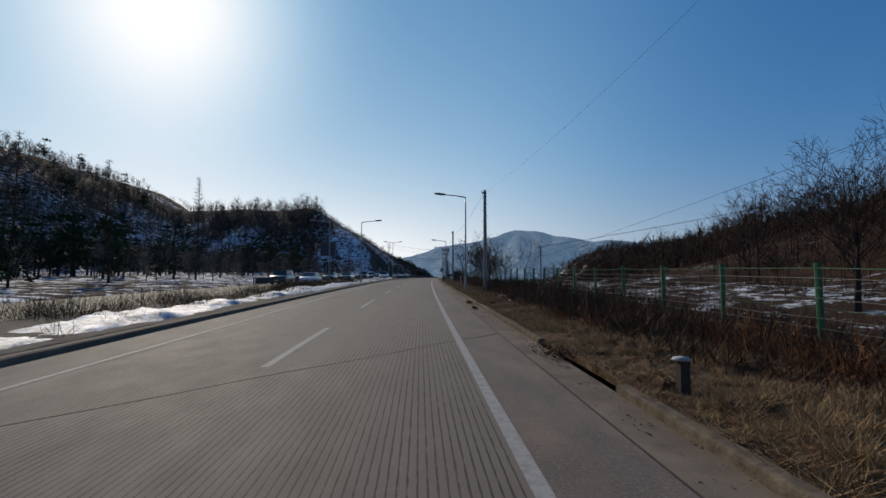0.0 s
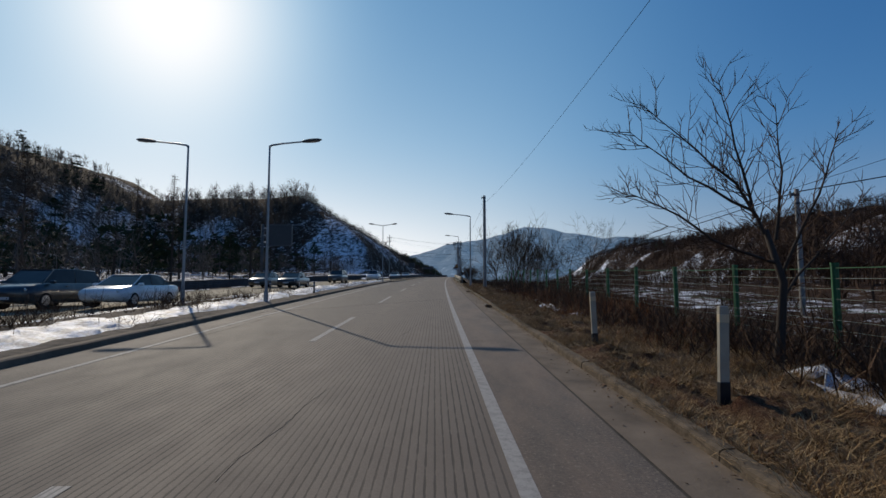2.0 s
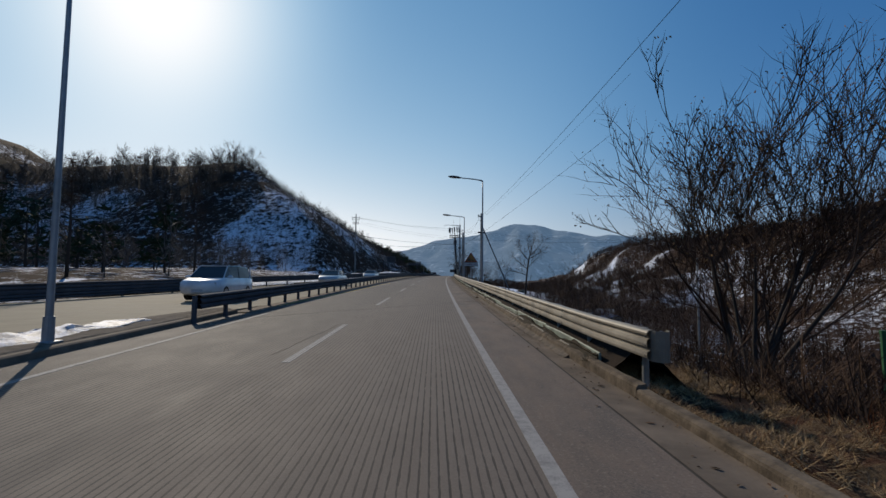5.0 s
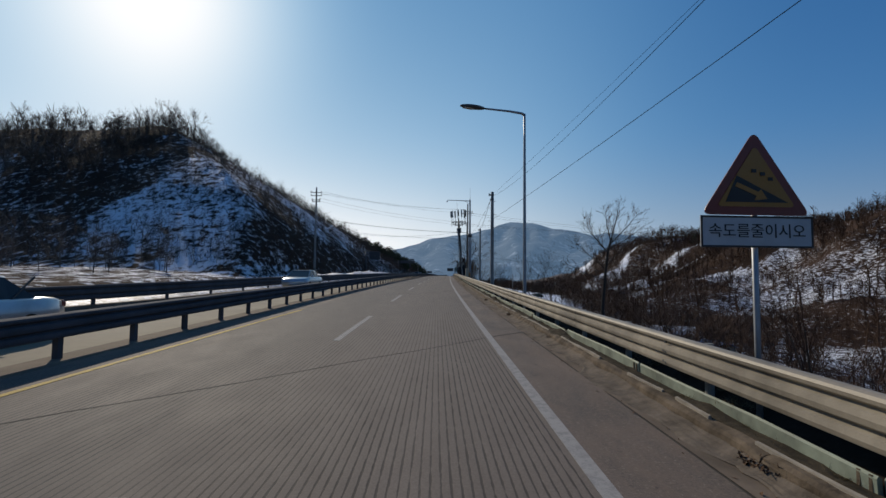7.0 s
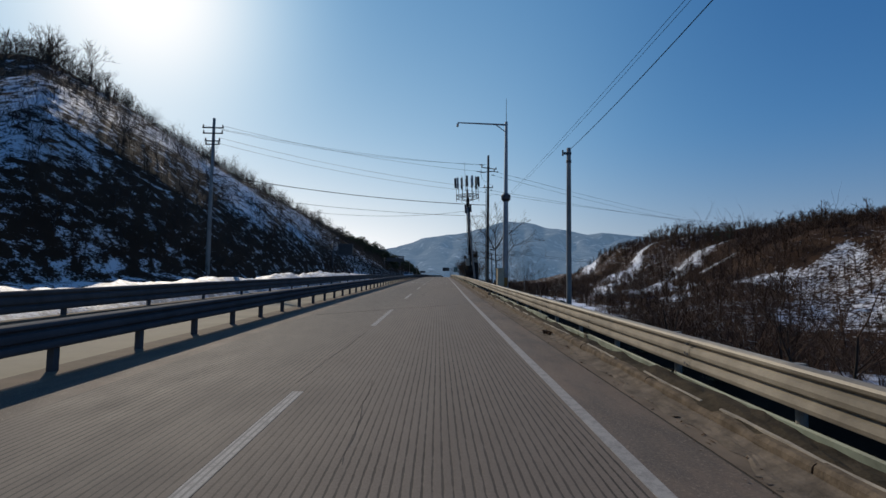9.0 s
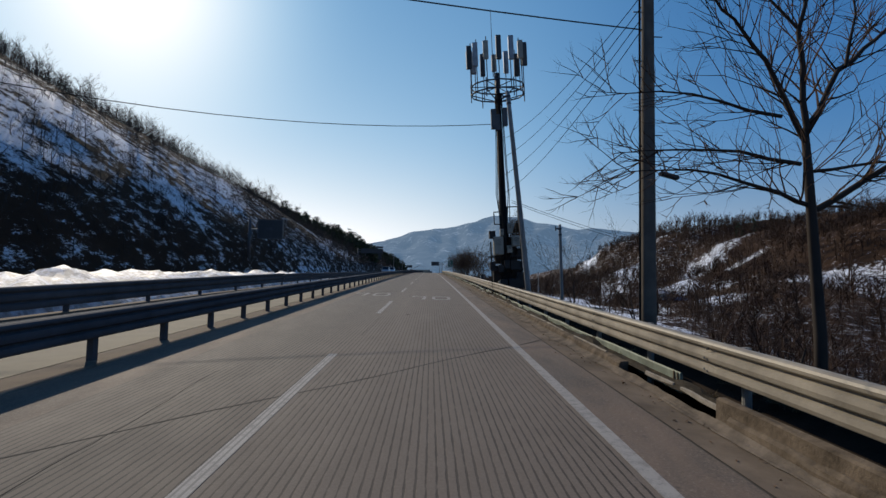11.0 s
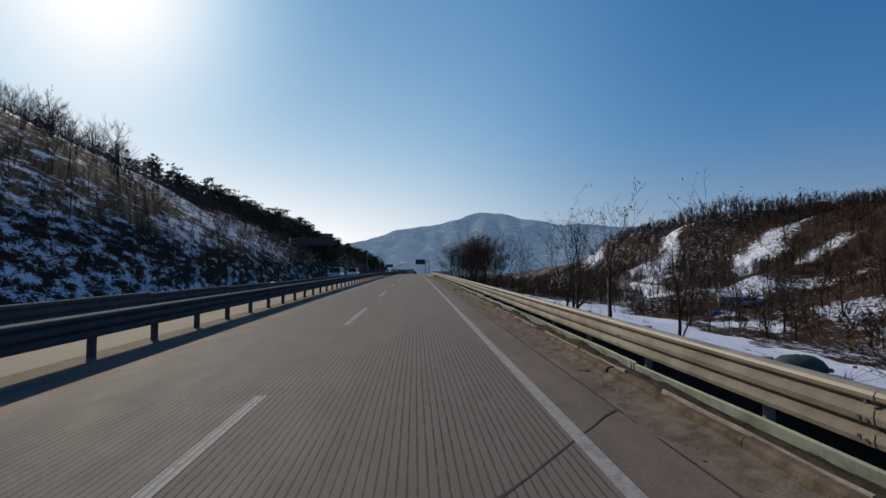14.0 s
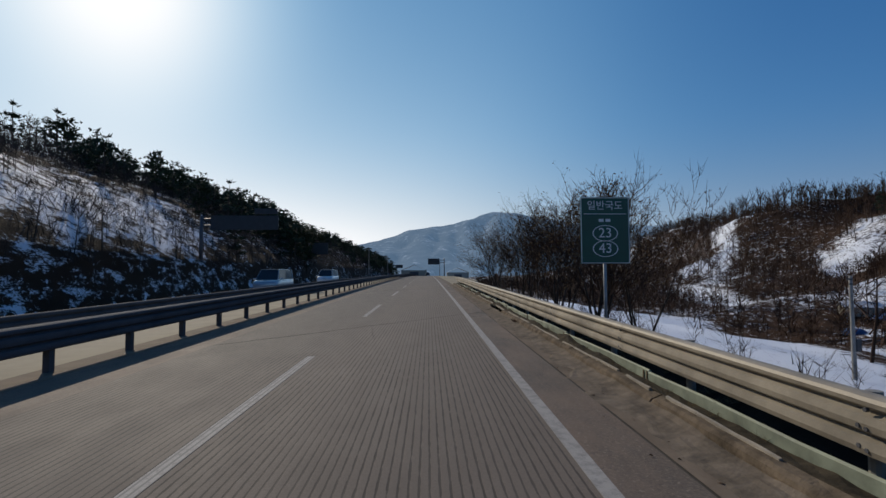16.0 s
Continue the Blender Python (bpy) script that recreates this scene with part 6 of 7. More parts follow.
def grow(tr, br, p, d, length, r, level, depth, rng, droop=0.0, fork=3, twist=0.55, leaf=None):
    """Limbs that taper and branch again. tr takes the trunk and first limbs, br the rest."""
    n = 5 if level < 2 else 3
    pts, rad = [p], [r]
    for i in range(n):
        d = (d + Vector((rng.uniform(-1, 1), rng.uniform(-1, 1), rng.uniform(-0.5, 1.1) - droop)) * (0.10 if level == 0 else 0.24)).normalized()
        pts.append(pts[-1] + d * length / n)
        rad.append(r * (1 - 0.62 * (i + 1) / n))
    if level < depth:
        (tr if level < 1 else br).tube(pts, rad, 7 if level == 0 else (5 if level == 1 else 3), False)
    else:
        b = d.orthogonal().normalized() * max(r * 0.8, FINE[0] * 0.85)
        br.add([pts[0] - b, pts[0] + b, pts[1] + b * 0.7, pts[1] - b * 0.7, pts[-1]], [(0, 1, 2, 3), (3, 2, 4)])
    if level >= depth:
        if leaf is not None and rng.random() < 0.35:
            for _ in range(2):
                q = pts[-1] + Vector((rng.uniform(-0.06, 0.06), rng.uniform(-0.06, 0.06), rng.uniform(-0.12, 0.02)))
                a = Vector((rng.uniform(-1, 1), rng.uniform(-1, 1), rng.uniform(-1, 0))).normalized() * 0.05
                b = Vector((rng.uniform(-1, 1), rng.uniform(-1, 1), rng.uniform(-1, 1))).normalized() * 0.03
                leaf.add([q, q + a + b, q + a * 2, q + a - b], [(0, 1, 2, 3)])
        return
    k = fork + (2 if level == 0 else 0) + (1 if rng.random() < 0.4 else 0)
    for j in range(k):
        t = rng.uniform(0.35, 1.0) if level == 0 else rng.uniform(0.3, 1.0)
        if j == 0:
            t = 1.0
        i = min(n - 1, int(t * n))
        q = pts[i].lerp(pts[i + 1], t * n - i) if t < 1 else pts[-1]
        a = rng.uniform(0, 6.283)
        side = d.orthogonal()
        side = (Matrix.Rotation(a, 3, d) @ side).normalized()
        nd = (d * (1 - twist) + side * twist * rng.uniform(0.7, 1.2) + Vector((0, 0, 0.12))).normalized()
        if j == 0:
            nd = (d + side * 0.25).normalized()
        rr = rad[min(i + 1, n)] * (0.8 if j == 0 else 0.62)
        grow(tr, br, q, nd, length * rng.uniform(0.5, 0.8) * (0.85 if level else 1), max(rr, FINE[0]), level + 1, depth, rng, droop, fork, twist, leaf)


def bare_tree(s, u, h, seed, label, depth=4, fork=3, r=0.11, trunks=1, twist=0.55, leaves=False, lean=(0, 0), first=0.42, name="bare_tree", spread=0.35, fine=0.007):
    rng = random.Random(seed)
    ob = thing(name, at(s, u, land(s, u), rng.uniform(0, 360)), label, "tree", "bare roadside trees")
    tr, br, lf = MB(), MB(), MB()
    FINE[0] = fine
    for k in range(trunks):
        d = Vector((lean[0] + (rng.uniform(-spread, spread) if trunks > 1 else 0), lean[1] + (rng.uniform(-spread, spread) if trunks > 1 else 0), 1)).normalized()
        p = Vector((rng.uniform(-0.2, 0.2), rng.uniform(-0.2, 0.2), -0.2)) if trunks > 1 else Vector((0, 0, -0.2))
        grow(tr, br, p, d, h * first, r * (0.7 if trunks > 1 else 1), 0, depth, rng, 0.0, fork, twist, lf if leaves else None)
    FINE[0] = 0.007
    part("trunk", tr, M_BARK, ob, smooth=True)
    part("crown", br, M_OAK, ob, "fine bare branches")
    if leaves:
        part("dead_leaves", lf, M_DEADLEAF, ob, "a few clinging dead leaves and pods")
    return ob


def height(s, u, ztop):
    return ztop - land(s, u)


def top_tree(s, u, ztop, seed, label, *rest, **kw):
    return bare_tree(s, u, height(s, u, ztop) * 1.28, seed, label, *rest, **kw)


def limbed_tree(s, u, limbs, trunk, seed, label, r=0.12, twig=1.0):
    """A tree whose main limbs are drawn as lines (across, up); the rest grows from them."""
    rng = random.Random(seed)
    ob = thing("bare_tree", at(s, u, 0), label, "tree", "bare roadside trees")
    part("trunk", MB().tube([Vector((x, 0.05 * rng.uniform(-1, 1), z)) for x, z in trunk], [r * (1.15 - 0.55 * i / (len(trunk) - 1)) for i in range(len(trunk))], 9), M_BARK, ob, smooth=True)
    br = MB()
    for limb, r0 in limbs:
        a = rng.uniform(-0.55, 0.55)
        x0 = limb[0][0]
        pts = []
        for (xa, za), (xb, zb) in zip(limb, limb[1:]):
            for k in range(3):
                t = k / 3
                x = xa + (xb - xa) * t
                pts.append(Vector((x + rng.uniform(-0.03, 0.03), (x - x0) * a * 0.9, za + (zb - za) * t + rng.uniform(-0.03, 0.03))))
        pts.append(Vector((limb[-1][0], (limb[-1][0] - x0) * a * 0.9, limb[-1][1])))
        n = len(pts)
        rad = [r0 * min(1.0, r / 0.1) * (1 - 0.85 * i / (n - 1)) for i in range(n)]
        part("limb", MB().tube(pts, rad, 6, False), M_BARK, ob, smooth=True)
        for i in range(1, n):
            d = (pts[i] - pts[i - 1]).normalized()
            for _ in range(3 if i < n - 1 else 4):
                side = (Matrix.Rotation(rng.uniform(0, 6.283), 3, d) @ d.orthogonal()).normalized()
                nd = (d * 0.75 + side * 0.75 + Vector((0, 0, 0.15))).normalized()
                grow(br, br, pts[i].lerp(pts[i - 1], rng.random()), nd, twig * rng.uniform(0.5, 1.15) * (1.2 - 0.5 * i / n), max(0.009, rad[i] * 0.45), 2, 4, rng, 0.0, 3, 0.5)
    part("crown", br, M_OAK, ob, "fine bare branches")
    return ob


def sapling(s, u, h, arms, seed, lean=0.05):
    """A thin stem that forks into a few spreading arms with tufted ends."""
    rng = random.Random(seed)
    ob = thing("sapling", at(s, u, land(s, u)), "thin leafless sapling with a forked flat top behind the rail", "tree", "bare saplings")
    z0 = -land(s, u)
    f = Vector((lean * h, 0, h * 0.62 + z0))
    part("trunk", MB().tube([(0, 0, -0.3), (0.12, 0, h * 0.2 + z0), (-0.04, 0.03, h * 0.4 + z0), f], [0.034, 0.030, 0.024, 0.019], 7), M_BARK, ob, smooth=True)
    br = MB()
    for x, y, z in arms:
        e = f + Vector((x, y, z))
        m = f.lerp(e, 0.5) + Vector((0, 0, -0.10 if abs(x) > abs(z) else 0.0))
        br.tube([f, m, e], [0.017, 0.012, 0.006], 5, False)
        for k in range(5):
            q = m.lerp(e, rng.uniform(0.2, 1.0))
            d = ((e - f).normalized() + Vector((rng.uniform(-0.7, 0.7), rng.uniform(-0.7, 0.7), rng.uniform(0, 0.9)))).normalized() * rng.uniform(0.15, 0.4)
            br.tube([q, q + d * 0.6 + Vector((0, 0, 0.02)), q + d], [0.008, 0.006, 0.003], 3, False)
            for _ in range(2):
                w = Vector((rng.uniform(-1, 1), rng.uniform(-1, 1), rng.uniform(-0.2, 0.8))) * 0.1
                br.tube([q + d, q + d + w], [0.004, 0.002], 3, False)
    part("crown", br, M_OAK, ob)
    return ob


limbed_tree(44.2, 8.5, (
    (((-0.1, 2.25), (-0.6, 3.05), (-1.25, 3.55), (-2.3, 4.4)), 0.045), (((0.1, 1.7), (-1.1, 2.1), (-2.05, 2.65), (-2.65, 2.85)), 0.04), (((-0.3, 2.6), (-1.55, 3.15), (-2.6, 3.85)), 0.035),
    (((-0.25, 2.5), (-0.65, 3.7), (-1.0, 4.8)), 0.04), (((0.05, 2.15), (0.25, 3.3), (0.2, 4.5)), 0.04), (((0.15, 1.6), (0.65, 2.85), (0.95, 3.85)), 0.04), (((0.15, 1.2), (1.1, 2.15), (1.95, 3.05)), 0.035)),
    ((-0.1, -0.5), (0.05, 0.4), (0.15, 1.4), (-0.1, 2.3)), 3, "spreading leafless tree overgrown with vines beside the fence", 0.078, 0.62)
bare_tree(15.0, 16.5, 6.6, 11, "leafless tree on the bank behind the fence", 5, 4, 0.11, 2, 0.6)
bare_tree(26, 21, 6.5, 12, "leafless tree on the brushy bank", 5, 3, 0.13)
for i, (s, u, zt, tk, tw, sp) in enumerate(((105.5, 12.0, 7.6, 5, 0.45, 0.6), (107, 13.2, 7.6, 3, 0.5, 0.5), (106, 22.5, 7.4, 2, 0.62, 0.3), (99.5, 15.5, 4.8, 2, 0.5, 0.4), (111, 17, 5.5, 3, 0.5, 0.5))):
    top_tree(s, u, zt, 20 + i, "leafless tree with clinging dead leaves on the slope", 4, 4, 0.14, tk, tw, True, first=0.42, spread=sp, fine=0.016)
FINE[0] = 0.012
limbed_tree(169, 16.7, (
    (((0, 3.2), (-1.05, 4.6), (-1.5, 5.3), (-1.6, 6.1)), 0.06), (((0.25, 4.2), (-0.1, 5.6), (-0.3, 6.9)), 0.05), (((0.3, 4.4), (0.8, 6.0), (1.05, 7.5)), 0.06), (((0.22, 3.9), (1.7, 5.6), (2.45, 6.6)), 0.055),
    (((0.1, 3.5), (1.7, 4.4), (3.0, 5.4)), 0.05), (((-0.3, 0.8), (-2.4, 1.5), (-4.0, 2.2)), 0.06), (((-0.2, 1.8), (-1.45, 2.9), (-2.6, 4.0)), 0.055), (((-0.2, 2.0), (0.95, 3.2), (1.9, 4.2)), 0.05)),
    ((-0.6, -5.5), (-0.5, -1.5), (-0.3, 0.8), (0, 3.2), (0.3, 4.4)), 31, "leafless tree with a rounded crown on the valley slope", 0.15, 1.0)
FINE[0] = 0.007
limbed_tree(206.2, 6.72, (
    (((0, 3.35), (-0.45, 4.25), (-0.95, 4.8), (-1.4, 5.2), (-2.0, 5.9)), 0.055), (((0, 3.5), (-0.06, 4.9), (0.14, 6.0), (0.1, 7.2)), 0.06),
    (((0, 3.55), (0.6, 4.45), (1.25, 5.0), (1.95, 5.55), (2.85, 6.3)), 0.06), (((0.08, 2.45), (1.0, 3.05), (1.55, 3.75), (2.8, 4.4), (3.6, 4.5)), 0.06),
    (((0.05, 2.5), (-0.65, 2.72), (-1.7, 2.9), (-2.7, 2.8)), 0.045), (((-0.1, 3.1), (-1.35, 3.25), (-2.65, 3.13)), 0.04), (((-0.35, 3.72), (-1.4, 4.1), (-2.75, 4.2)), 0.035),
    (((0.03, 3.0), (0.9, 3.1), (1.9, 3.05), (2.9, 3.3)), 0.035), (((0.6, 4.45), (0.75, 5.2), (0.7, 6.2)), 0.035), (((-0.05, 4.9), (-0.6, 5.7), (-0.9, 6.6)), 0.03)),
    ((0.14, -1.6), (0.1, 0.8), (0.06, 1.9), (0.0, 3.0), (0, 3.58)), 42, "leafless tree with level branches behind the guard rail", 0.075, 0.8)
for i, (s, u, zt) in enumerate(((53, 40, 11.8), (50, 43.5, 13.0), (72.5, 29, 7.3), (75, 31, 6.6))):
    bare_tree(s, u, min(10.5, max(6.0, height(s, u, zt) * 1.2)), 160 + i, "broad-crowned leafless tree on the hillside beyond the field", 4, 5, 0.2, 2, 0.75, first=0.36, spread=0.5, fine=0.022)
sapling(245.5, 6.05, 4.4, ((-1.15, 0.4, 0.75), (0.5, -0.3, 1.45), (1.25, 0.5, 0.6), (-0.15, 0.5, 0.9)), 51)
sapling(245.2, 5.75, 3.7, ((-0.55, 0.3, 0.35), (0.15, 0.2, 0.5), (-0.3, -0.2, 0.55)), 52, -0.08)
for i, (s, u, zt) in enumerate(((272.6, 9.3, 4.6), (275.5, 9.0, 4.2), (277.5, 9.6, 4.4), (281, 10.2, 4.6), (270.5, 10.8, 3.8), (262, 11, 3.5), (293, 10.5, 3.6))):
    top_tree(s, u, zt, 60 + i, "slim leafless young tree with seed pods behind the rail", 4, 3, 0.085, 1, 0.48, True, first=0.42)
for i, (s, u, zt) in enumerate(((309, 8.6, 4.4), (312, 9.8, 5.0), (316, 9.0, 4.9), (320, 10.5, 5.4), (313, 12, 4.8), (326, 10, 5.2), (333, 11, 5.6), (340, 9.5, 5.6), (331, 13, 6.0), (348, 12, 5.8), (323, 8.4, 4.4), (337, 8.6, 4.8))):
    top_tree(s, u, zt, 80 + i, "dense leafless tree in the thicket beside the rail", 4, 4, 0.10, 3, 0.5, True, fine=0.012)
for i, (s, u) in enumerate(((214, 12), (190, 14.5), (181, 15), (232, 13.5), (238, 16), (150, 20), (222, 11.5), (253, 15), (176, 12), (228, 10.5))):
    top_tree(s, u, rnd(2.0, 4.0), 120 + i, "leafless tree on the slope below the road", 4, 3, 0.09, 2, 0.5)


def larch(s, u, h, seed):
    rng = random.Random(seed)
    ob = thing("larch", at(s, u, land(s, u)), "tall thin leafless larch behind the far rail", "tree", "tall thin larches")
    part("trunk", MB().tube([(0, 0, -0.3), (0.05, 0, h * 0.3), (0, 0.06, h * 0.7), (0, 0, h)], [0.13, 0.10, 0.05, 0.015], 7), M_BARK, ob, smooth=True)
    br = MB()
    z = h * 0.3
    while z < h * 0.98:
        ln = (1 - z / h) * 2.3 + 0.25
        for _ in range(4):
            a = rng.uniform(0, 6.283)
            l2 = ln * rng.uniform(0.5, 1.05)
            d = Vector((math.cos(a), math.sin(a), rng.uniform(0.05, 0.5))).normalized()
            e = Vector((0, 0, z)) + d * l2
            br.tube([(0, 0, z), (d * l2 * 0.5 + Vector((0, 0, z + 0.03))), e], [0.022, 0.014, 0.006], 3, False)
            for k in range(5):
                q = Vector((0, 0, z)) + d * l2 * (0.3 + 0.15 * k)
                w = Vector((rng.uniform(-1, 1), rng.uniform(-1, 1), rng.uniform(-0.3, 0.8))).normalized() * rng.uniform(0.15, 0.4)
                br.tube([q, q + w], [0.01, 0.005], 3, False)
        z += 0.26
    part("crown", br, M_OAK, ob, "sparse bare side branches")
    return ob


for i, (s, u, zt) in enumerate(((59.6, -25.0, 13.1), (83.8, -23.4, 11.2), (97.8, -21.3, 13.2), (50, -29.6, 13.0), (42, -32, 13.6), (71, -27, 10.5), (112, -24, 11.0), (124, -22.5, 9.5), (138, -21, 10.5), (90, -31, 12))):
    larch(s, u, zt - land(s, u), 200 + i)


# ---- templates scattered as woods, brush and grass ----
def tri_arrays(mb):
    f = []
    for q in mb.f:
        for i in range(1, len(q) - 1):
            f.append((q[0], q[i], q[i + 1]))
    return np.array(mb.v, np.float32), np.array(f, np.int32)


def scatter(name, templates, spots, material, label, category, kind="stuff"):
    """Joins copies of the templates: spots are (place, size, turn, which)."""
    VV, FF, k = [], [], 0
    for p, sc, a, w in spots:
        v, f = templates[w]
        c, d = math.cos(a), math.sin(a)
        sx, sz = (sc, sc) if isinstance(sc, float) else sc
        x, y = v[:, 0] * sx, v[:, 1] * sx
        VV.append(np.stack([x * c - y * d + p[0], x * d + y * c + p[1], v[:, 2] * sz + p[2]], 1))
        FF.append(f + k)
        k += len(v)
    ob = new(name, soup(name, np.concatenate(VV), np.concatenate(FF), material))
    return tagged(ob, label, category, kind=kind)


def wood_template(seed, segs, h=7.0, fat=1.0):
    """A cheap leafless tree: a trunk and thin three-sided limbs."""
    rng = random.Random(seed)
    mb = MB()
    mb.tube([(0, 0, -0.4), (rng.uniform(-0.5, 0.5), rng.uniform(-0.5, 0.5), h * 0.45), (rng.uniform(-1.1, 1.1), rng.uniform(-1.1, 1.1), h * 0.93)], [0.07 * fat, 0.045 * fat, 0.012 * fat], 3, False)
    for _ in range(segs):
        z = h * rng.uniform(0.12, 0.85)
        a = rng.uniform(0, 6.283)
        ln = (h - z) * rng.uniform(0.35, 0.75) + 0.3
        d = Vector((math.cos(a), math.sin(a), rng.uniform(0.5, 1.5))).normalized()
        p, e = Vector((0, 0, z)), Vector((0, 0, z)) + d * ln
        mb.tube([p, e], [0.028 * fat, 0.01 * fat], 3, False)
        for _ in range(5):
            q = p.lerp(e, rng.uniform(0.3, 1))
            w = (d * 0.6 + Vector((rng.uniform(-1, 1), rng.uniform(-1, 1), rng.uniform(-0.2, 0.9)))).normalized() * ln * rng.uniform(0.3, 0.55)
            b = w.orthogonal().normalized() * 0.018 * fat
            mb.add([q + b, q - b, q + w], [(0, 1, 2)])
            w2 = (w.normalized() + Vector((rng.uniform(-1, 1), rng.uniform(-1, 1), rng.uniform(-0.2, 0.8)))).normalized() * ln * 0.25
            q2 = q + w * 0.5
            mb.add([q2 + b * 0.8, q2 - b * 0.8, q2 + w2], [(0, 1, 2)])
    return tri_arrays(mb)


def pine_mesh(seed, h=8.0, clumps=26, leaves=24):
    """Needle clumps in layered pads round a bare trunk."""
    rng = random.Random(seed)
    t, c = MB(), MB()
    bx, by = rng.uniform(-0.5, 0.5), rng.uniform(-0.5, 0.5)
    t.tube([(0, 0, -0.4), (bx * 0.5, by * 0.5, h * 0.5), (bx, by, h * 0.96)], [0.15, 0.1, 0.03], 5, False)
    for _ in range(clumps):
        z = h * (0.25 + 0.75 * rng.random())
        a = rng.uniform(0, 6.283)
        rr = (1.08 - z / h) * h * 0.36 * rng.uniform(0.2, 1.0) + 0.1
        m = Vector((bx * z / h + rr * math.cos(a), by * z / h + rr * math.sin(a), z))
        t.tube([(bx * z / h, by * z / h, z - 0.2), m], [0.03, 0.012], 3, False)
        for _ in range(leaves):
            o = Vector((rng.gauss(0, 0.42), rng.gauss(0, 0.42), rng.gauss(0, 0.13)))
            d = Vector((rng.uniform(-1, 1), rng.uniform(-1, 1), rng.uniform(-0.2, 0.8))).normalized() * (0.5 if leaves > 20 else 0.75)
            b = d.orthogonal().normalized() * (0.12 if leaves > 20 else 0.2)
            c.add([m + o - b, m + o + b, m + o + d], [(0, 1, 2)])
    return t, c


def brush_template(seed, stems, h, spread, lean=0.5, wide=0.012, blade=False):
    rng = random.Random(seed)
    mb = MB()
    for _ in range(stems):
        x, y = rng.gauss(0, spread), rng.gauss(0, spread)
        d = Vector((rng.gauss(0, lean), rng.gauss(0, lean), 1)).normalized()
        hh = h * rng.uniform(0.45, 1.0)
        p = Vector((x, y, -0.05))
        q = p + d * hh * 0.55
        e = q + (d + Vector((rng.gauss(0, 0.4), rng.gauss(0, 0.4), rng.uniform(-0.4, 0.1)))).normalized() * hh * 0.5
        a = rng.uniform(0, 6.283)
        b = Vector((math.cos(a), math.sin(a), 0)) * wide
        if blade:
            mb.add([p - b, p + b, e], [(0, 1, 2)])
            continue
        mb.add([p - b, p + b, q + b * 0.7, q - b * 0.7, e], [(0, 1, 2, 3), (3, 2, 4)])
        if wide < 0.02 and h > 0.8:
            for _ in range(2):
                w = (d + Vector((rng.gauss(0, 0.7), rng.gauss(0, 0.7), 0.1))).normalized() * hh * 0.35
                z = p.lerp(q, rng.uniform(0.5, 1))
                mb.add([z - b * 0.6, z + b * 0.6, z + w], [(0, 1, 2)])
    return tri_arrays(mb)


def far_tree(seed, twigs, h=7.0, fat=0.05):
    """A leafless tree far off: a thin stem under a rounded fan of fine branches."""
    rng = random.Random(seed)
    mb = MB()
    b = Vector((0.07, 0.03, 0))
    mb.add([b * -1 - Vector((0, 0, 0.4)), b - Vector((0, 0, 0.4)), Vector((rng.uniform(-0.4, 0.4), rng.uniform(-0.4, 0.4), h * 0.9))], [(0, 1, 2)])
    for _ in range(twigs):
        z = h * rng.uniform(0.15, 0.75)
        a = rng.uniform(0, 6.283)
        ln = h * rng.uniform(0.22, 0.42)
        p = Vector((rng.gauss(0, 0.35), rng.gauss(0, 0.35), z))
        d = Vector((math.cos(a), math.sin(a), rng.uniform(0.1, 1.5))).normalized() * ln
        w = Vector((-math.sin(a), math.cos(a), rng.uniform(-0.3, 0.3))).normalized() * fat * rng.uniform(0.6, 1.3)
        mb.add([p - w, p + w, p + d], [(0, 1, 2)])
    return tri_arrays(mb)


def crown_tree(seed, h=7.0, fat=1.0):
    """A leafless tree with a clear trunk, rising limbs and a rounded crown of fine twigs."""
    rng = random.Random(seed)
    mb = MB()
    lean = Vector((rng.uniform(-0.1, 0.1), rng.uniform(-0.1, 0.1), 1))
    top = lean * h * 0.7
    mb.tube([Vector((0, 0, -0.4)), lean * h * 0.35, top], [0.085 * fat, 0.06 * fat, 0.025 * fat], 3, False)

    def twig(p, d, w):
        b = d.cross(Vector((rng.uniform(-1, 1), rng.uniform(-1, 1), rng.uniform(-1, 1)))).normalized() * w * fat
        mb.add([p - b, p + b, p + d], [(0, 1, 2)])

    for k in range(9):
        a = 6.283 * k / 9 + rng.uniform(-0.4, 0.4)
        p = lean * h * rng.uniform(0.26, 0.7)
        ln = h * rng.uniform(0.22, 0.40)
        d = Vector((math.cos(a), math.sin(a), rng.uniform(0.5, 1.9))).normalized() * ln
        twig(p, d, 0.035)
        for _ in range(4):
            q = p + d * rng.uniform(0.25, 0.9)
            e = (d.normalized() + Vector((rng.uniform(-0.8, 0.8), rng.uniform(-0.8, 0.8), rng.uniform(-0.1, 0.8)))).normalized() * ln * rng.uniform(0.35, 0.6)
            twig(q, e, 0.022)
            for _ in range(3):
                f = (e.normalized() + Vector((rng.uniform(-0.9, 0.9), rng.uniform(-0.9, 0.9), rng.uniform(-0.2, 0.7)))).normalized() * ln * rng.uniform(0.15, 0.35)
                twig(q + e * rng.uniform(0.2, 0.95), f, 0.014)
    return tri_arrays(mb)


CROWN = [crown_tree(700 + i, 7.0, 1.0) for i in range(8)]
CROWNFAR = [crown_tree(710 + i, 7.0, 2.6) for i in range(8)]
WOOD = [wood_template(300 + i, 7, 7.0, 1.1) for i in range(8)]
WOODMID = [far_tree(340 + i, 46, 7.0, 0.04) for i in range(8)]
WOODFAR = [far_tree(330 + i, 26, 7.0, 0.105) for i in range(8)]
rng = random.Random(5)


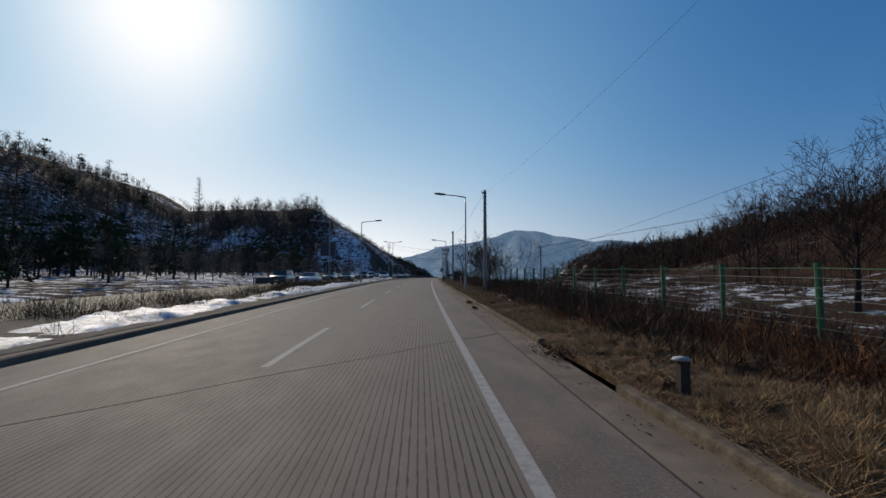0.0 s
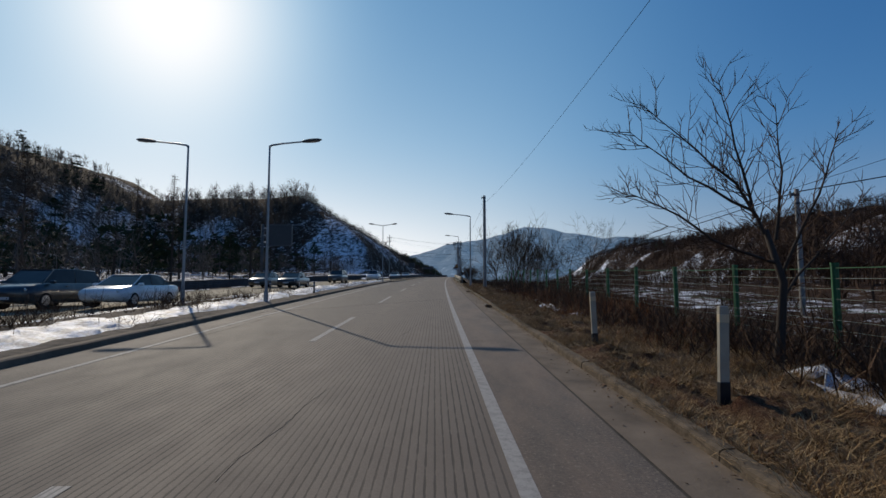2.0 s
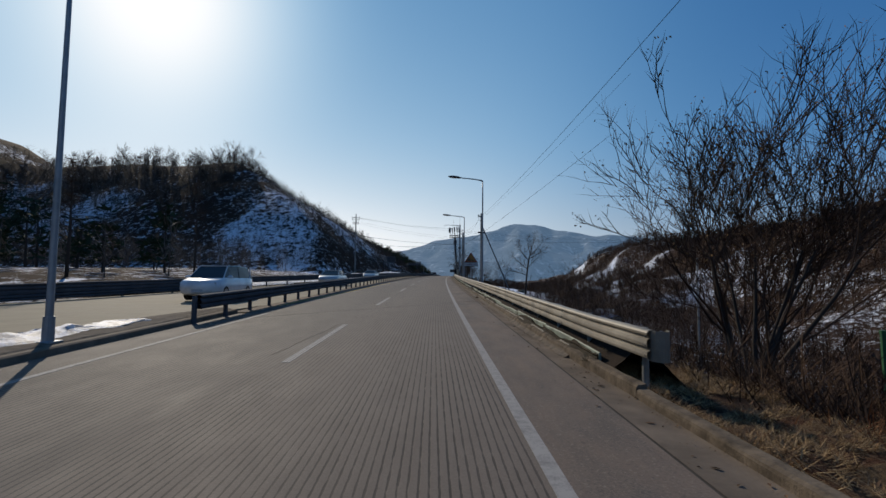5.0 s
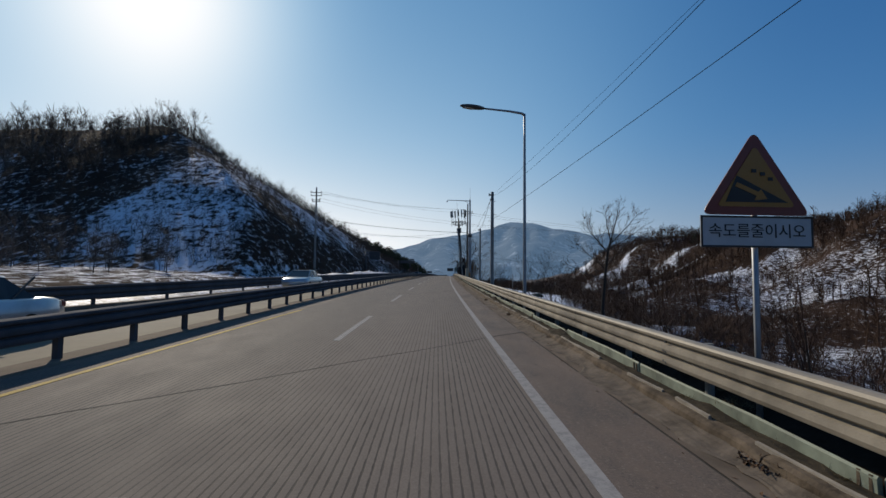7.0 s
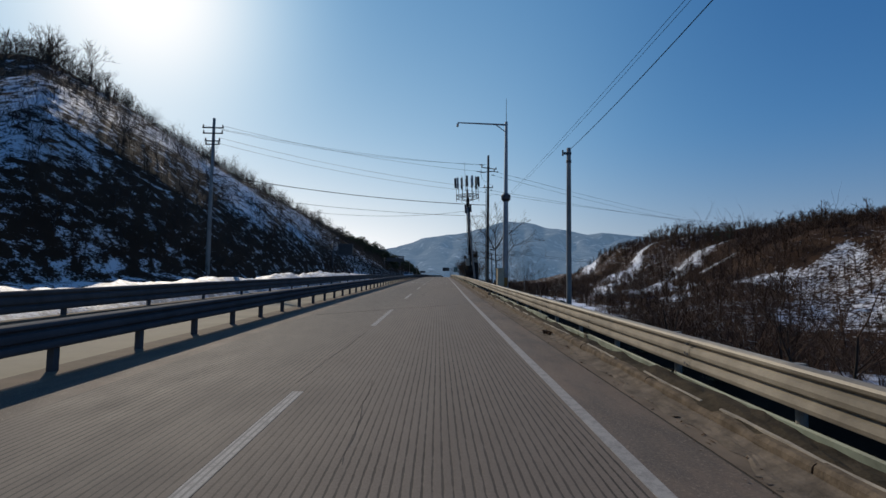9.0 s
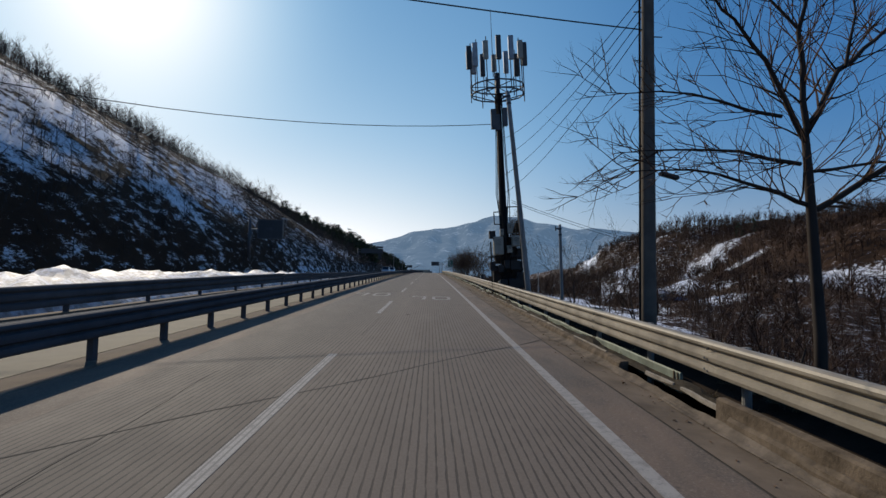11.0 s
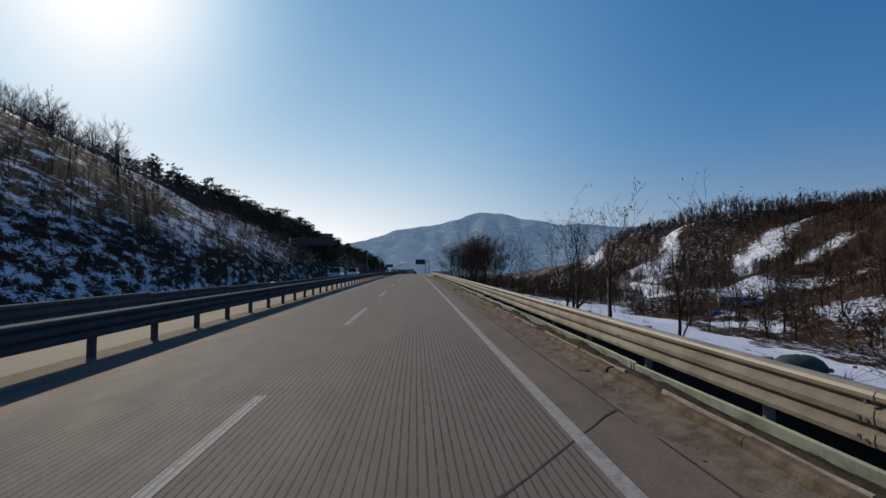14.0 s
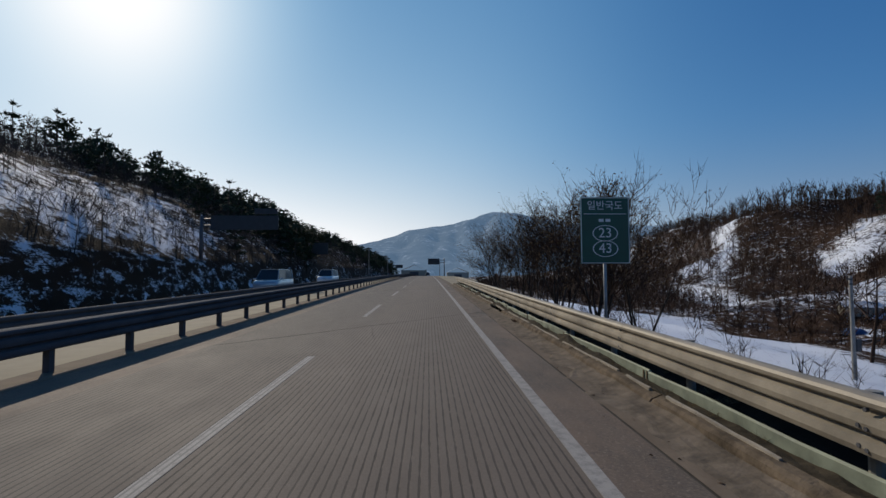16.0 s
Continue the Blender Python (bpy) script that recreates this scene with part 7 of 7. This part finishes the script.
def hill_spots(n, sr, ur, fn=None, size=(0.7, 1.15), kinds=8):
    out = []
    while len(out) < n:
        s, u = rng.uniform(*sr), rng.uniform(*ur)
        if fn and not fn(s, u):
            continue
        out.append((G(s, u, -0.1), rng.uniform(*size), rng.uniform(0, 6.283), rng.randrange(kinds)))
    return out


def on_left_hill(s, u):
    h = left_hill(s, -u)
    if h < 0.6 or (s > 262 and -u > lerp(s, LEFT_S, RIDGE) + 8):
        return False
    p = 0.5 if clearing(s, u) > 0.02 else 0.85
    if 232 < s < 300 and h > 1.5:
        p *= 0.6
    return p + (0.4 if h < 5 else 0) > rng.random()


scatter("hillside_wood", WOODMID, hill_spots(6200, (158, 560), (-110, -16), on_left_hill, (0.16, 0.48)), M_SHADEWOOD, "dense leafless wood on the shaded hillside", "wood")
scatter("hillside_wood", WOODFAR, hill_spots(1300, (40, 262), (-130, -58), lambda s, u: left_hill(s, -u) > 14, (0.35, 0.7)), M_TWIG, "leafless wood over the top of the hill", "wood")
scatter("hillside_wood", WOODFAR, hill_spots(2600, (-30, 240), (-175, -84), on_left_hill, (0.6, 1.0)), M_TWIG, "leafless wood on the distant ridge", "wood")
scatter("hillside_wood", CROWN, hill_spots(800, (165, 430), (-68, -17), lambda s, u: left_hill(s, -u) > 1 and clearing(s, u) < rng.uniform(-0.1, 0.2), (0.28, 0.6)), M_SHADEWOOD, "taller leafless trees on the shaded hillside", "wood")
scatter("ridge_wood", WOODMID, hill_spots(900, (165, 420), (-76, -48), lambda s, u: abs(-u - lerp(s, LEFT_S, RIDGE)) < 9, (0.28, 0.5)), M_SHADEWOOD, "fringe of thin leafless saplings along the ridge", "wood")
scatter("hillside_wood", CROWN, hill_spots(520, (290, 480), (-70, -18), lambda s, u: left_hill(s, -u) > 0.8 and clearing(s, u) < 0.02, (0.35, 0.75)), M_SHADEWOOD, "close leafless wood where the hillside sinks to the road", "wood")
ridge = []
for i in range(330):
    s = rng.uniform(246, 470)
    r = lerp(s, LEFT_S, RIDGE) + rng.uniform(-4, 4)
    if fbm(s * 0.03, 3.3) + 0.35 > rng.random() * 0.8:
        ridge.append((G(s, -r, -0.1), rng.uniform(0.4, 0.75), rng.uniform(0, 6.28), rng.randrange(8)))
for i in range(120):
    a = rng.uniform(58, 140)
    ridge.append((G(244 + 0.1 * (a - 60) + rng.uniform(-5, 5), -a, -0.1), rng.uniform(0.6, 0.95), rng.uniform(0, 6.28), rng.randrange(8)))
scatter("ridge_wood", CROWN, ridge, M_SHADEWOOD, "row of leafless trees along the ridge", "wood")
for i, (s, r, h) in enumerate(((246, 67, 11), (247, 72, 10), (250, 63, 9.5), (255, 63, 8), (246, 80, 8), (248, 69, 11), (244, 92, 8), (243, 102, 8), (240, 112, 8), (262, 63, 7.5), (327, 52, 10), (323, 39, 8.5), (331, 48, 7.5), (336, 56, 8), (341, 50, 7.5), (348, 58, 8), (355, 60, 7), (372, 64, 7), (388, 65, 7))):
    bare_tree(s, -r, h, 400 + i, "broad leafless tree standing on the ridge", 4, 4, 0.18, 1, 0.5, fine=0.022)


def pine_tree(s, u, h, seed, label="dark green pine tree on the hillside", name="pine_tree"):
    t, c = pine_mesh(seed, h, 34, 26)
    ob = thing(name, at(s, u, land(s, u)), label, "tree", "pine trees")
    part("trunk", t, M_BARK, ob)
    part("crown", c, M_NEEDLE, ob, "dark layered needle clumps")
    return ob


for i, (s, u, h) in enumerate(((458, -86, 9), (480, -77, 9), (487, -66, 9), (200, -122, 9), (470, -72, 8), (500, -66, 8), (512, -62, 8.5), (495, -58, 8), (440, -66, 7.5), (520, -52, 8),
                               (430, -62, 7), (446, -60, 7.5), (465, -56, 7), (533, -48, 8), (545, -44, 7.5), (402, 228, 10), (471, 176, 9.5), (461, 178, 9.5))):
    pine_tree(s, u, h, 500 + i)
PT, PC = [], []
for i in range(5):
    t, c = pine_mesh(540 + i, 7.5, 15, 9)
    PT.append(tri_arrays(t))
    PC.append(tri_arrays(c))
spots = []
while len(spots) < 900:
    s, a = 300 + 300 * rng.random() ** 1.2, rng.uniform(17, 76)
    if fbm(s * 0.03, a * 0.03 + 4) + 0.25 + (s - 380) / 320 > rng.random() and a < lerp(s, LEFT_S, RIDGE) + 4 and s > 297 + a / 0.66:
        spots.append((G(s, -a, -0.1), rng.uniform(0.5, 0.95), rng.uniform(0, 6.28), rng.randrange(5)))
while len(spots) < 985:
    s, a = rng.uniform(330, 425), rng.uniform(22, 60)
    if glade(s, -a) < 0 and fbm(s * 0.04 + 3, a * 0.05) > -0.15 and s > 315 + 0.95 * a:
        spots.append((G(s, -a, -0.1), rng.uniform(0.4, 0.75), rng.uniform(0, 6.28), rng.randrange(5)))
for i in range(95):
    s = rng.uniform(368, 570)
    spots.append((G(s, -(lerp(s, LEFT_S, RIDGE) + rng.uniform(-5, 3)), -0.1), rng.uniform(0.75, 1.35), rng.uniform(0, 6.28), rng.randrange(5)))
scatter("pine_wood", PT, spots, M_BARK, "trunks of the pine wood on the hillside", "wood")
scatter("pine_wood", PC, spots, M_NEEDLE, "dark green pine wood on the hillside", "wood")
spots = []
for _ in range(70):
    spots.append((G(rng.uniform(60, 215), -rng.uniform(92, 150), -0.2), rng.uniform(0.7, 1.2), rng.uniform(0, 6.28), rng.randrange(5)))
while len(spots) < 250:
    s, a = rng.uniform(-5, 150), rng.uniform(22.5, 66)
    if fbm(s * 0.06, a * 0.06) + 0.45 > rng.random() * 0.9 and left_hill(s, a) < 8:
        spots.append((G(s, -a, -0.8), rng.uniform(0.55, 1.1), rng.uniform(0, 6.28), rng.randrange(5)))
scatter("conifer_belt", PT, spots, M_BARK, "trunks of the conifers behind the snowy field", "wood")
scatter("conifer_belt", PC, spots, M_NEEDLE, "belt of dark conifers behind the snowy field", "wood")


scatter("field_wood", WOODMID, hill_spots(420, (-10, 185), (-62, -21), None, (0.45, 0.95)), M_TWIG, "bare trees on the field's edge below the hill", "wood")


def on_right(s, u):
    return (0.16 if clearing(s, u) > 0.03 else 1.0) > rng.random()


scatter("valley_wood", WOODFAR, hill_spots(9200, (96, 680), (37, 270), lambda s, u: on_right(s, u) and (s > 300 or u > 105) and not (s < 410 and u < 62), (0.55, 1.15)), M_OAK, "leafless wood on the hillside across the valley", "wood")
scatter("valley_wood", WOODMID, hill_spots(2600, (96, 300), (30, 105), lambda s, u: on_right(s, u) and not (s > 258 and u < 46), (0.4, 0.95)), M_OAK, "brown leafless wood on the floor of the valley", "wood")
scatter("slope_wood", WOODMID, hill_spots(330, (112, 420), (13, 40), lambda s, u: not (s > 255 and u > 19) and fbm(s * 0.07, u * 0.12) > 0.02, (0.25, 0.6)), M_OAK, "young leafless trees on the slope below the road", "wood")
scatter("bank_wood", WOODMID, hill_spots(900, (-5, 95), (23, 82), None, (0.3, 0.6)), M_OAK, "dense brown thicket covering the bank beyond the snowy field", "wood")
scatter("bank_wood", CROWN, hill_spots(620, (-2, 92), (25, 75), None, (0.35, 0.8)), M_OAK, "leafless trees covering the bank beyond the snowy field", "wood")
scatter("bank_wood", WOOD, hill_spots(620, (-2, 70), (17, 52), lambda s, u: u > 24 or rng.random() < 0.35, (0.26, 0.56)), M_OAK, "leafless trees on the bank behind the fence", "wood")
tall = []
for _ in range(95):
    q = rng.random()
    s, u = lerp(q, [0, 0.35, 0.6, 1], [565, 525, 495, 468]) + rng.uniform(-7, 7), lerp(q, [0, 0.35, 0.6, 1], [168, 175, 181, 188]) + rng.uniform(-5, 5)
    tall.append((G(s, u, -0.2), (rng.uniform(0.9, 1.3), rng.uniform(1.45, 2.1)), rng.uniform(0, 6.28), rng.randrange(8)))
scatter("valley_trees", CROWNFAR, tall, M_OAK, "row of tall leafless trees on the ridge across the valley", "wood")
BIG = [wood_template(360 + i, 8, 7.5, 2.4) for i in range(6)]
scatter("valley_trees", CROWNFAR, hill_spots(900, (110, 620), (118, 270), lambda s, u: on_right(s, u) or rng.random() < 0.15, (0.7, 1.2)), M_OAK, "leafless trees with rounded crowns along the far ridge", "wood")
scatter("valley_trees", BIG, hill_spots(260, (120, 520), (55, 235), lambda s, u: clearing(s, u) > -0.25 or rng.random() < 0.4, (0.95, 1.7), 6), M_OAK, "taller leafless trees standing out on the far hillside", "wood")
scatter("field_wood", WOODFAR, hill_spots(1800, (50, 135), (30, 150), None, (0.45, 0.85)), M_OAK, "scattered leafless trees beyond the field", "wood")

BR = [brush_template(600 + i, 24, 1.2, 0.42, 0.95, 0.010) for i in range(6)]
LOW = [brush_template(620 + i, 7, 1.0, 0.5, 0.8, 0.05) for i in range(6)]
spots = []
while len(spots) < 1320:
    s, u = rng.uniform(-6, 104), 7.5 + 5.5 * rng.random() ** 1.5
    dens = min(1, max(0, (u - 7.3) / 0.9)) * (0.55 + fbm(s * 0.12, u * 0.2))
    if dens > rng.random():
        spots.append((G(s, u), rng.uniform(0.65, 1.25) * (1.2 if s > 58 and 8.4 < u < 10.5 else 0.9), rng.uniform(0, 6.28), rng.randrange(6)))
for _ in range(420):
    s, u = rng.choice((rng.uniform(-4, 42), rng.uniform(12, 40), rng.uniform(62, 100))), rng.uniform(7.7, 9.9)
    spots.append((G(s, u), max(0.4, 0.75 + 0.8 * fbm(s * 0.3, u * 0.3)) * rng.uniform(0.7, 1.25), rng.uniform(0, 6.28), rng.randrange(6)))
while len(spots) < 2150:
    s, u = rng.choice((rng.uniform(-4, 50), rng.uniform(60, 102))), rng.uniform(8.6, 10.6)
    if fbm(s * 0.16, 7.7) + 0.25 > rng.random() * 0.6:
        spots.append((G(s, u), rng.uniform(0.9, 1.5) * (1 + 0.35 * max(0, fbm(s * 0.4, 3.1))) * (0.85 if s < 34 else 1.0), rng.uniform(0, 6.28), rng.randrange(6)))
for _ in range(90):
    s, u = rng.uniform(6, 30), 6.9 + 1.3 * rng.random() ** 0.6
    spots.append((G(s, u), rng.uniform(0.5, 0.95), rng.uniform(0, 6.28), rng.randrange(6)))
for _ in range(760):
    s, u = rng.uniform(-4, 98), rng.uniform(10.4, 21)
    if fbm(s * 0.2, u * 0.3) > rng.uniform(-0.3, 0.25):
        spots.append((G(s, u), rng.uniform(0.55, 1.25), rng.uniform(0, 6.28), rng.randrange(6)))
scatter("roadside_brush", BR, spots, M_BRUSH, "dense brown leafless brush along the fence", "brush")
spots = []
while len(spots) < 700:
    s = 95 + 330 * rng.random() ** 1.3
    u = 6.0 + 34 * rng.random() ** 1.6
    if 0.1 + 2.2 * fbm(s * 0.08, u * 0.1) > rng.random() and not (s > 258 and u > 18 and rng.random() < 0.95) and u > 9.8:
        spots.append((G(s, u), rng.uniform(0.5, 1.15), rng.uniform(0, 6.28), rng.randrange(6)))
scatter("slope_brush", BR, spots, M_BRUSH, "brown leafless brush on the slope below the road", "brush")
spots = hill_spots(3700, (-4, 600), (24, 240), lambda s, u: on_right(s, u) and (s > 92 or u < 95) and not (258 < s < 410 and u < 62), (0.8, 1.8), 6)
spots += hill_spots(1500, (110, 520), (60, 220), lambda s, u: clearing(s, u) > 0.0, (0.35, 0.9), 6)
scatter("hill_brush", LOW, spots, M_OAK, "low brown brush on the far hillside", "brush")
spots = hill_spots(2500, (160, 440), (-66, -17.5), lambda s, u: left_hill(s, -u) > 0.4, (0.6, 1.5), 6)
SCRUB = [brush_template(640 + i, 15, 1.5, 0.45, 0.5, 0.017) for i in range(6)]
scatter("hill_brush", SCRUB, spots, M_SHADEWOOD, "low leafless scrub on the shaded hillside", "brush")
spots = [(W(s, u, 0.18), rng.uniform(0.35, 0.8), rng.uniform(0, 6.28), rng.randrange(6)) for s, u in ((rng.uniform(-8, 100), 0) for _ in range(150))
         for u in (lerp(rng.random(), [0, 1], [-5.0, other_u(s) + 0.5]),)]
while len(spots) < 330:
    s = rng.uniform(14, 62)
    u = lerp(rng.random(), [0, 1], [-5.9, other_u(s) + 0.4])
    if 0.55 + 1.6 * fbm(s * 0.35, u * 0.3) > rng.random():
        spots.append((W(s, u, 0.16), rng.uniform(0.6, 1.15), rng.uniform(0, 6.28), rng.randrange(6)))
scatter("median_brush", BR, spots, M_BRUSH, "dead weeds and low brush on the median", "brush")

GR = [brush_template(650 + i, 64, 0.36, 0.08, 1.25, 0.006, True) for i in range(6)]
spots = []
while len(spots) < 7000:
    s = -4 + 104 * rng.random()
    u = 5.42 + 3.2 * rng.random() ** 1.3
    k = fbm(s * 0.5, u * 0.9)
    if 0.55 + k * 1.2 > rng.random():
        spots.append((W(s, u, turf_z(s, u)), (rng.uniform(0.6, 1.3), rng.uniform(0.3, 0.7) + 0.6 * max(0, k)), rng.uniform(0, 6.28), rng.randrange(6)))
scatter("dry_grass", GR, spots, M_GRASS, "matted tan dry grass on the verge", "grass")
spots = []
while len(spots) < 950:
    s = 99 + 240 * rng.random()
    u = toe_u(s) - 0.04 - 0.16 * rng.random() ** 1.5 if rng.random() < 0.6 else toe_u(s) + rng.uniform(0.06, 0.4)
    if 0.4 + 1.5 * fbm(s * 0.35, 6.0) > rng.random():
        spots.append((W(s, u, 0.12 + (0.2 * (u - toe_u(s)) + 0.1 if u > toe_u(s) else 0)), (rng.uniform(0.3, 0.8), rng.uniform(0.2, 0.45)), rng.uniform(0, 6.28), rng.randrange(6)))
scatter("toe_grass", GR, spots, M_DEADGRASS, "withered grass in the soil along the toe boards", "grass")
LEAF = MB()
for _ in range(9000):
    s, u = rng.uniform(-4, 98), 5.46 + 3.6 * rng.random()
    m = Matrix.Translation(W(s, u, turf_z(s, min(u, 8.6)) + 0.02)) @ pose(0, 0, 0, rng.uniform(-50, 50), rng.uniform(-50, 50), rng.uniform(0, 360))
    k = rng.uniform(0.015, 0.045)
    LEAF.add([m @ Vector((-k, 0, 0.3 * k)), m @ Vector((0, -0.5 * k, 0)), m @ Vector((k, 0, 0.4 * k)), m @ Vector((0, 0.5 * k, 0))], [(0, 1, 2, 3)])
tagged(part("leaf_litter", LEAF, M_LITTER), "curled brown dead leaves lying in the verge grass", "litter", kind="stuff")
RW = [brush_template(670 + i, 46, 0.8, 0.38, 0.85, 0.008) for i in range(4)]
spots = []
while len(spots) < 400:
    s, u = rng.uniform(2, 98), rng.uniform(7.2, 9.9)
    if fbm(s * 0.16 + 2, 0.5) + (0.35 if 46 < s < 70 or s < 34 else 0.05) > 0.12 + 0.3 * rng.random():
        spots.append((G(s, u), rng.uniform(0.55, 1.15), rng.uniform(0, 6.28), rng.randrange(4)))
for _ in range(150):
    c, w = rng.choice(((54.5, 1.8), (58.5, 2.2), (62.5, 1.2), (71.0, 1.5), (9.0, 3.0), (30.0, 4.0)))
    spots.append((G(rng.gauss(c, w), rng.uniform(8.3, 9.8)), rng.uniform(0.9, 1.6), rng.uniform(0, 6.28), rng.randrange(4)))
scatter("rust_weeds", RW, spots, M_RUST, "rust-brown standing weeds beside the fence", "weeds")


# ---- farm sheds in the valley ----
def shed(s, u, w, l, h, roof, label, turn=20):
    ob = thing("shed", at(s, u, land(s, u) - 0.2, turn), label, "shed", "farm sheds in the valley")
    part("wall", MB().box((0, 0, h / 2), (w, l, h), bevel=0.02), M_CREAM, ob)
    part("roof", MB().loft([[(-w / 2 - 0.3, y, h - 0.05), (0, y, h + w * 0.22), (w / 2 + 0.3, y, h - 0.05), (w / 2 + 0.3, y, h - 0.15), (0, y, h + w * 0.22 - 0.1), (-w / 2 - 0.3, y, h - 0.15)] for y in (-l / 2 - 0.3, l / 2 + 0.3)]), roof, ob)
    part("door", MB().box((0, -l / 2 - 0.02, h * 0.42), (w * 0.35, 0.05, h * 0.8)), M_DARKSTEEL, ob)
    return ob


P_BLUE = plain("blue_sheet_roof", (0.035, 0.085, 0.20), 0.5, vary=0.3)
shed(391, 93, 4.6, 6, 2.0, M_SNOW, "small pale shed under snow in the valley", 62)
for s, u, a, b, h in ((386, 97, 5.5, 3.0, 1.2), (379, 81, 2.6, 1.8, 1.0)):
    tarpaulin_heap("tarpaulin_heap", s, u, a, b, h, P_BLUE, "heap under a blue tarpaulin beside the snowy shed")
shed(207, 39.5, 4.5, 6, 1.3, M_SNOW, "low farm shed with a snow-covered roof", 62)
shed(188, 36, 2.6, 3.4, 1.2, P_BLUE, "small pale shed with a blue sheet roof in the valley", 15)
for i, (s, u, w, h) in enumerate(((610, -32, 14, 7), (640, -8, 18, 6), (655, 24, 16, 8))):
    shed(s, u, w, 10, h, M_SIGNWHT, "far pale building at the foot of the descent", 0)

# ---- the far mountain: a plain backdrop beyond the valley ----
AZ = [-30, -12, -4.3, -1.6, 2.3, 7.6, 10.2, 12.2, 15.5, 18.8, 21.9, 26.8, 34, 45, 60]
EL = [2.2, 2.6, 3.3, 3.9, 5.1, 5.8, 6.6, 7.3, 7.05, 6.1, 5.6, 5.4, 5.0, 4.5, 3.0]
c0 = W(200, 2)
vs, cols, rws = [], 180, 16
for i in range(cols + 1):
    az = -30 + 90 * i / cols
    el = math.radians(lerp(az, AZ, EL) + 0.10 * fbm(az * 0.8, 2))
    for j in range(rws + 1):
        t = j / rws
        R = 1700 + 1100 * t + 160 * fbm(az * 0.25, t * 2.2)
        z = 2800 * math.tan(el) * (t ** 0.85) * (1 + 0.16 * (1 - t) * t * 4 * fbm(az * 0.5 + 4, t * 3 + 2))
        if j == rws:
            z = 2800 * math.tan(el)
        vs.append((c0.x + R * math.sin(math.radians(az)), c0.y + R * math.cos(math.radians(az)), c0.z - 6 + z))
k = rws + 1
mb = MB().add(vs, [(i * k + j, (i + 1) * k + j, (i + 1) * k + j + 1, i * k + j + 1) for i in range(cols) for j in range(rws)])
mm = Mat("far_mountain_haze_glow", 1.0)
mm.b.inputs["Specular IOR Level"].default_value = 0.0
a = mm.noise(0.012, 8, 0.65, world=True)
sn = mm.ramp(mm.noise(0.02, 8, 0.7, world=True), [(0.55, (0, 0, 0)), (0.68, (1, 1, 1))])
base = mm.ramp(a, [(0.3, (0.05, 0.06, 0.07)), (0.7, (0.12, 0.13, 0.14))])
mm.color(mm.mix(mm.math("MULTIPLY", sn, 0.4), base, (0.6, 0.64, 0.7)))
# a weak blue glow stands in for the haze over the distance
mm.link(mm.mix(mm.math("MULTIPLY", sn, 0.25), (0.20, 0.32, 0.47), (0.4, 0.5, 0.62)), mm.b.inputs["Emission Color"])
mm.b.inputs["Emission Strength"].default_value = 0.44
tagged(part("backdrop", mb, mm.m, smooth=True), "wooded mountain far beyond the valley with a blue glow for haze", "mountain", kind="structure")
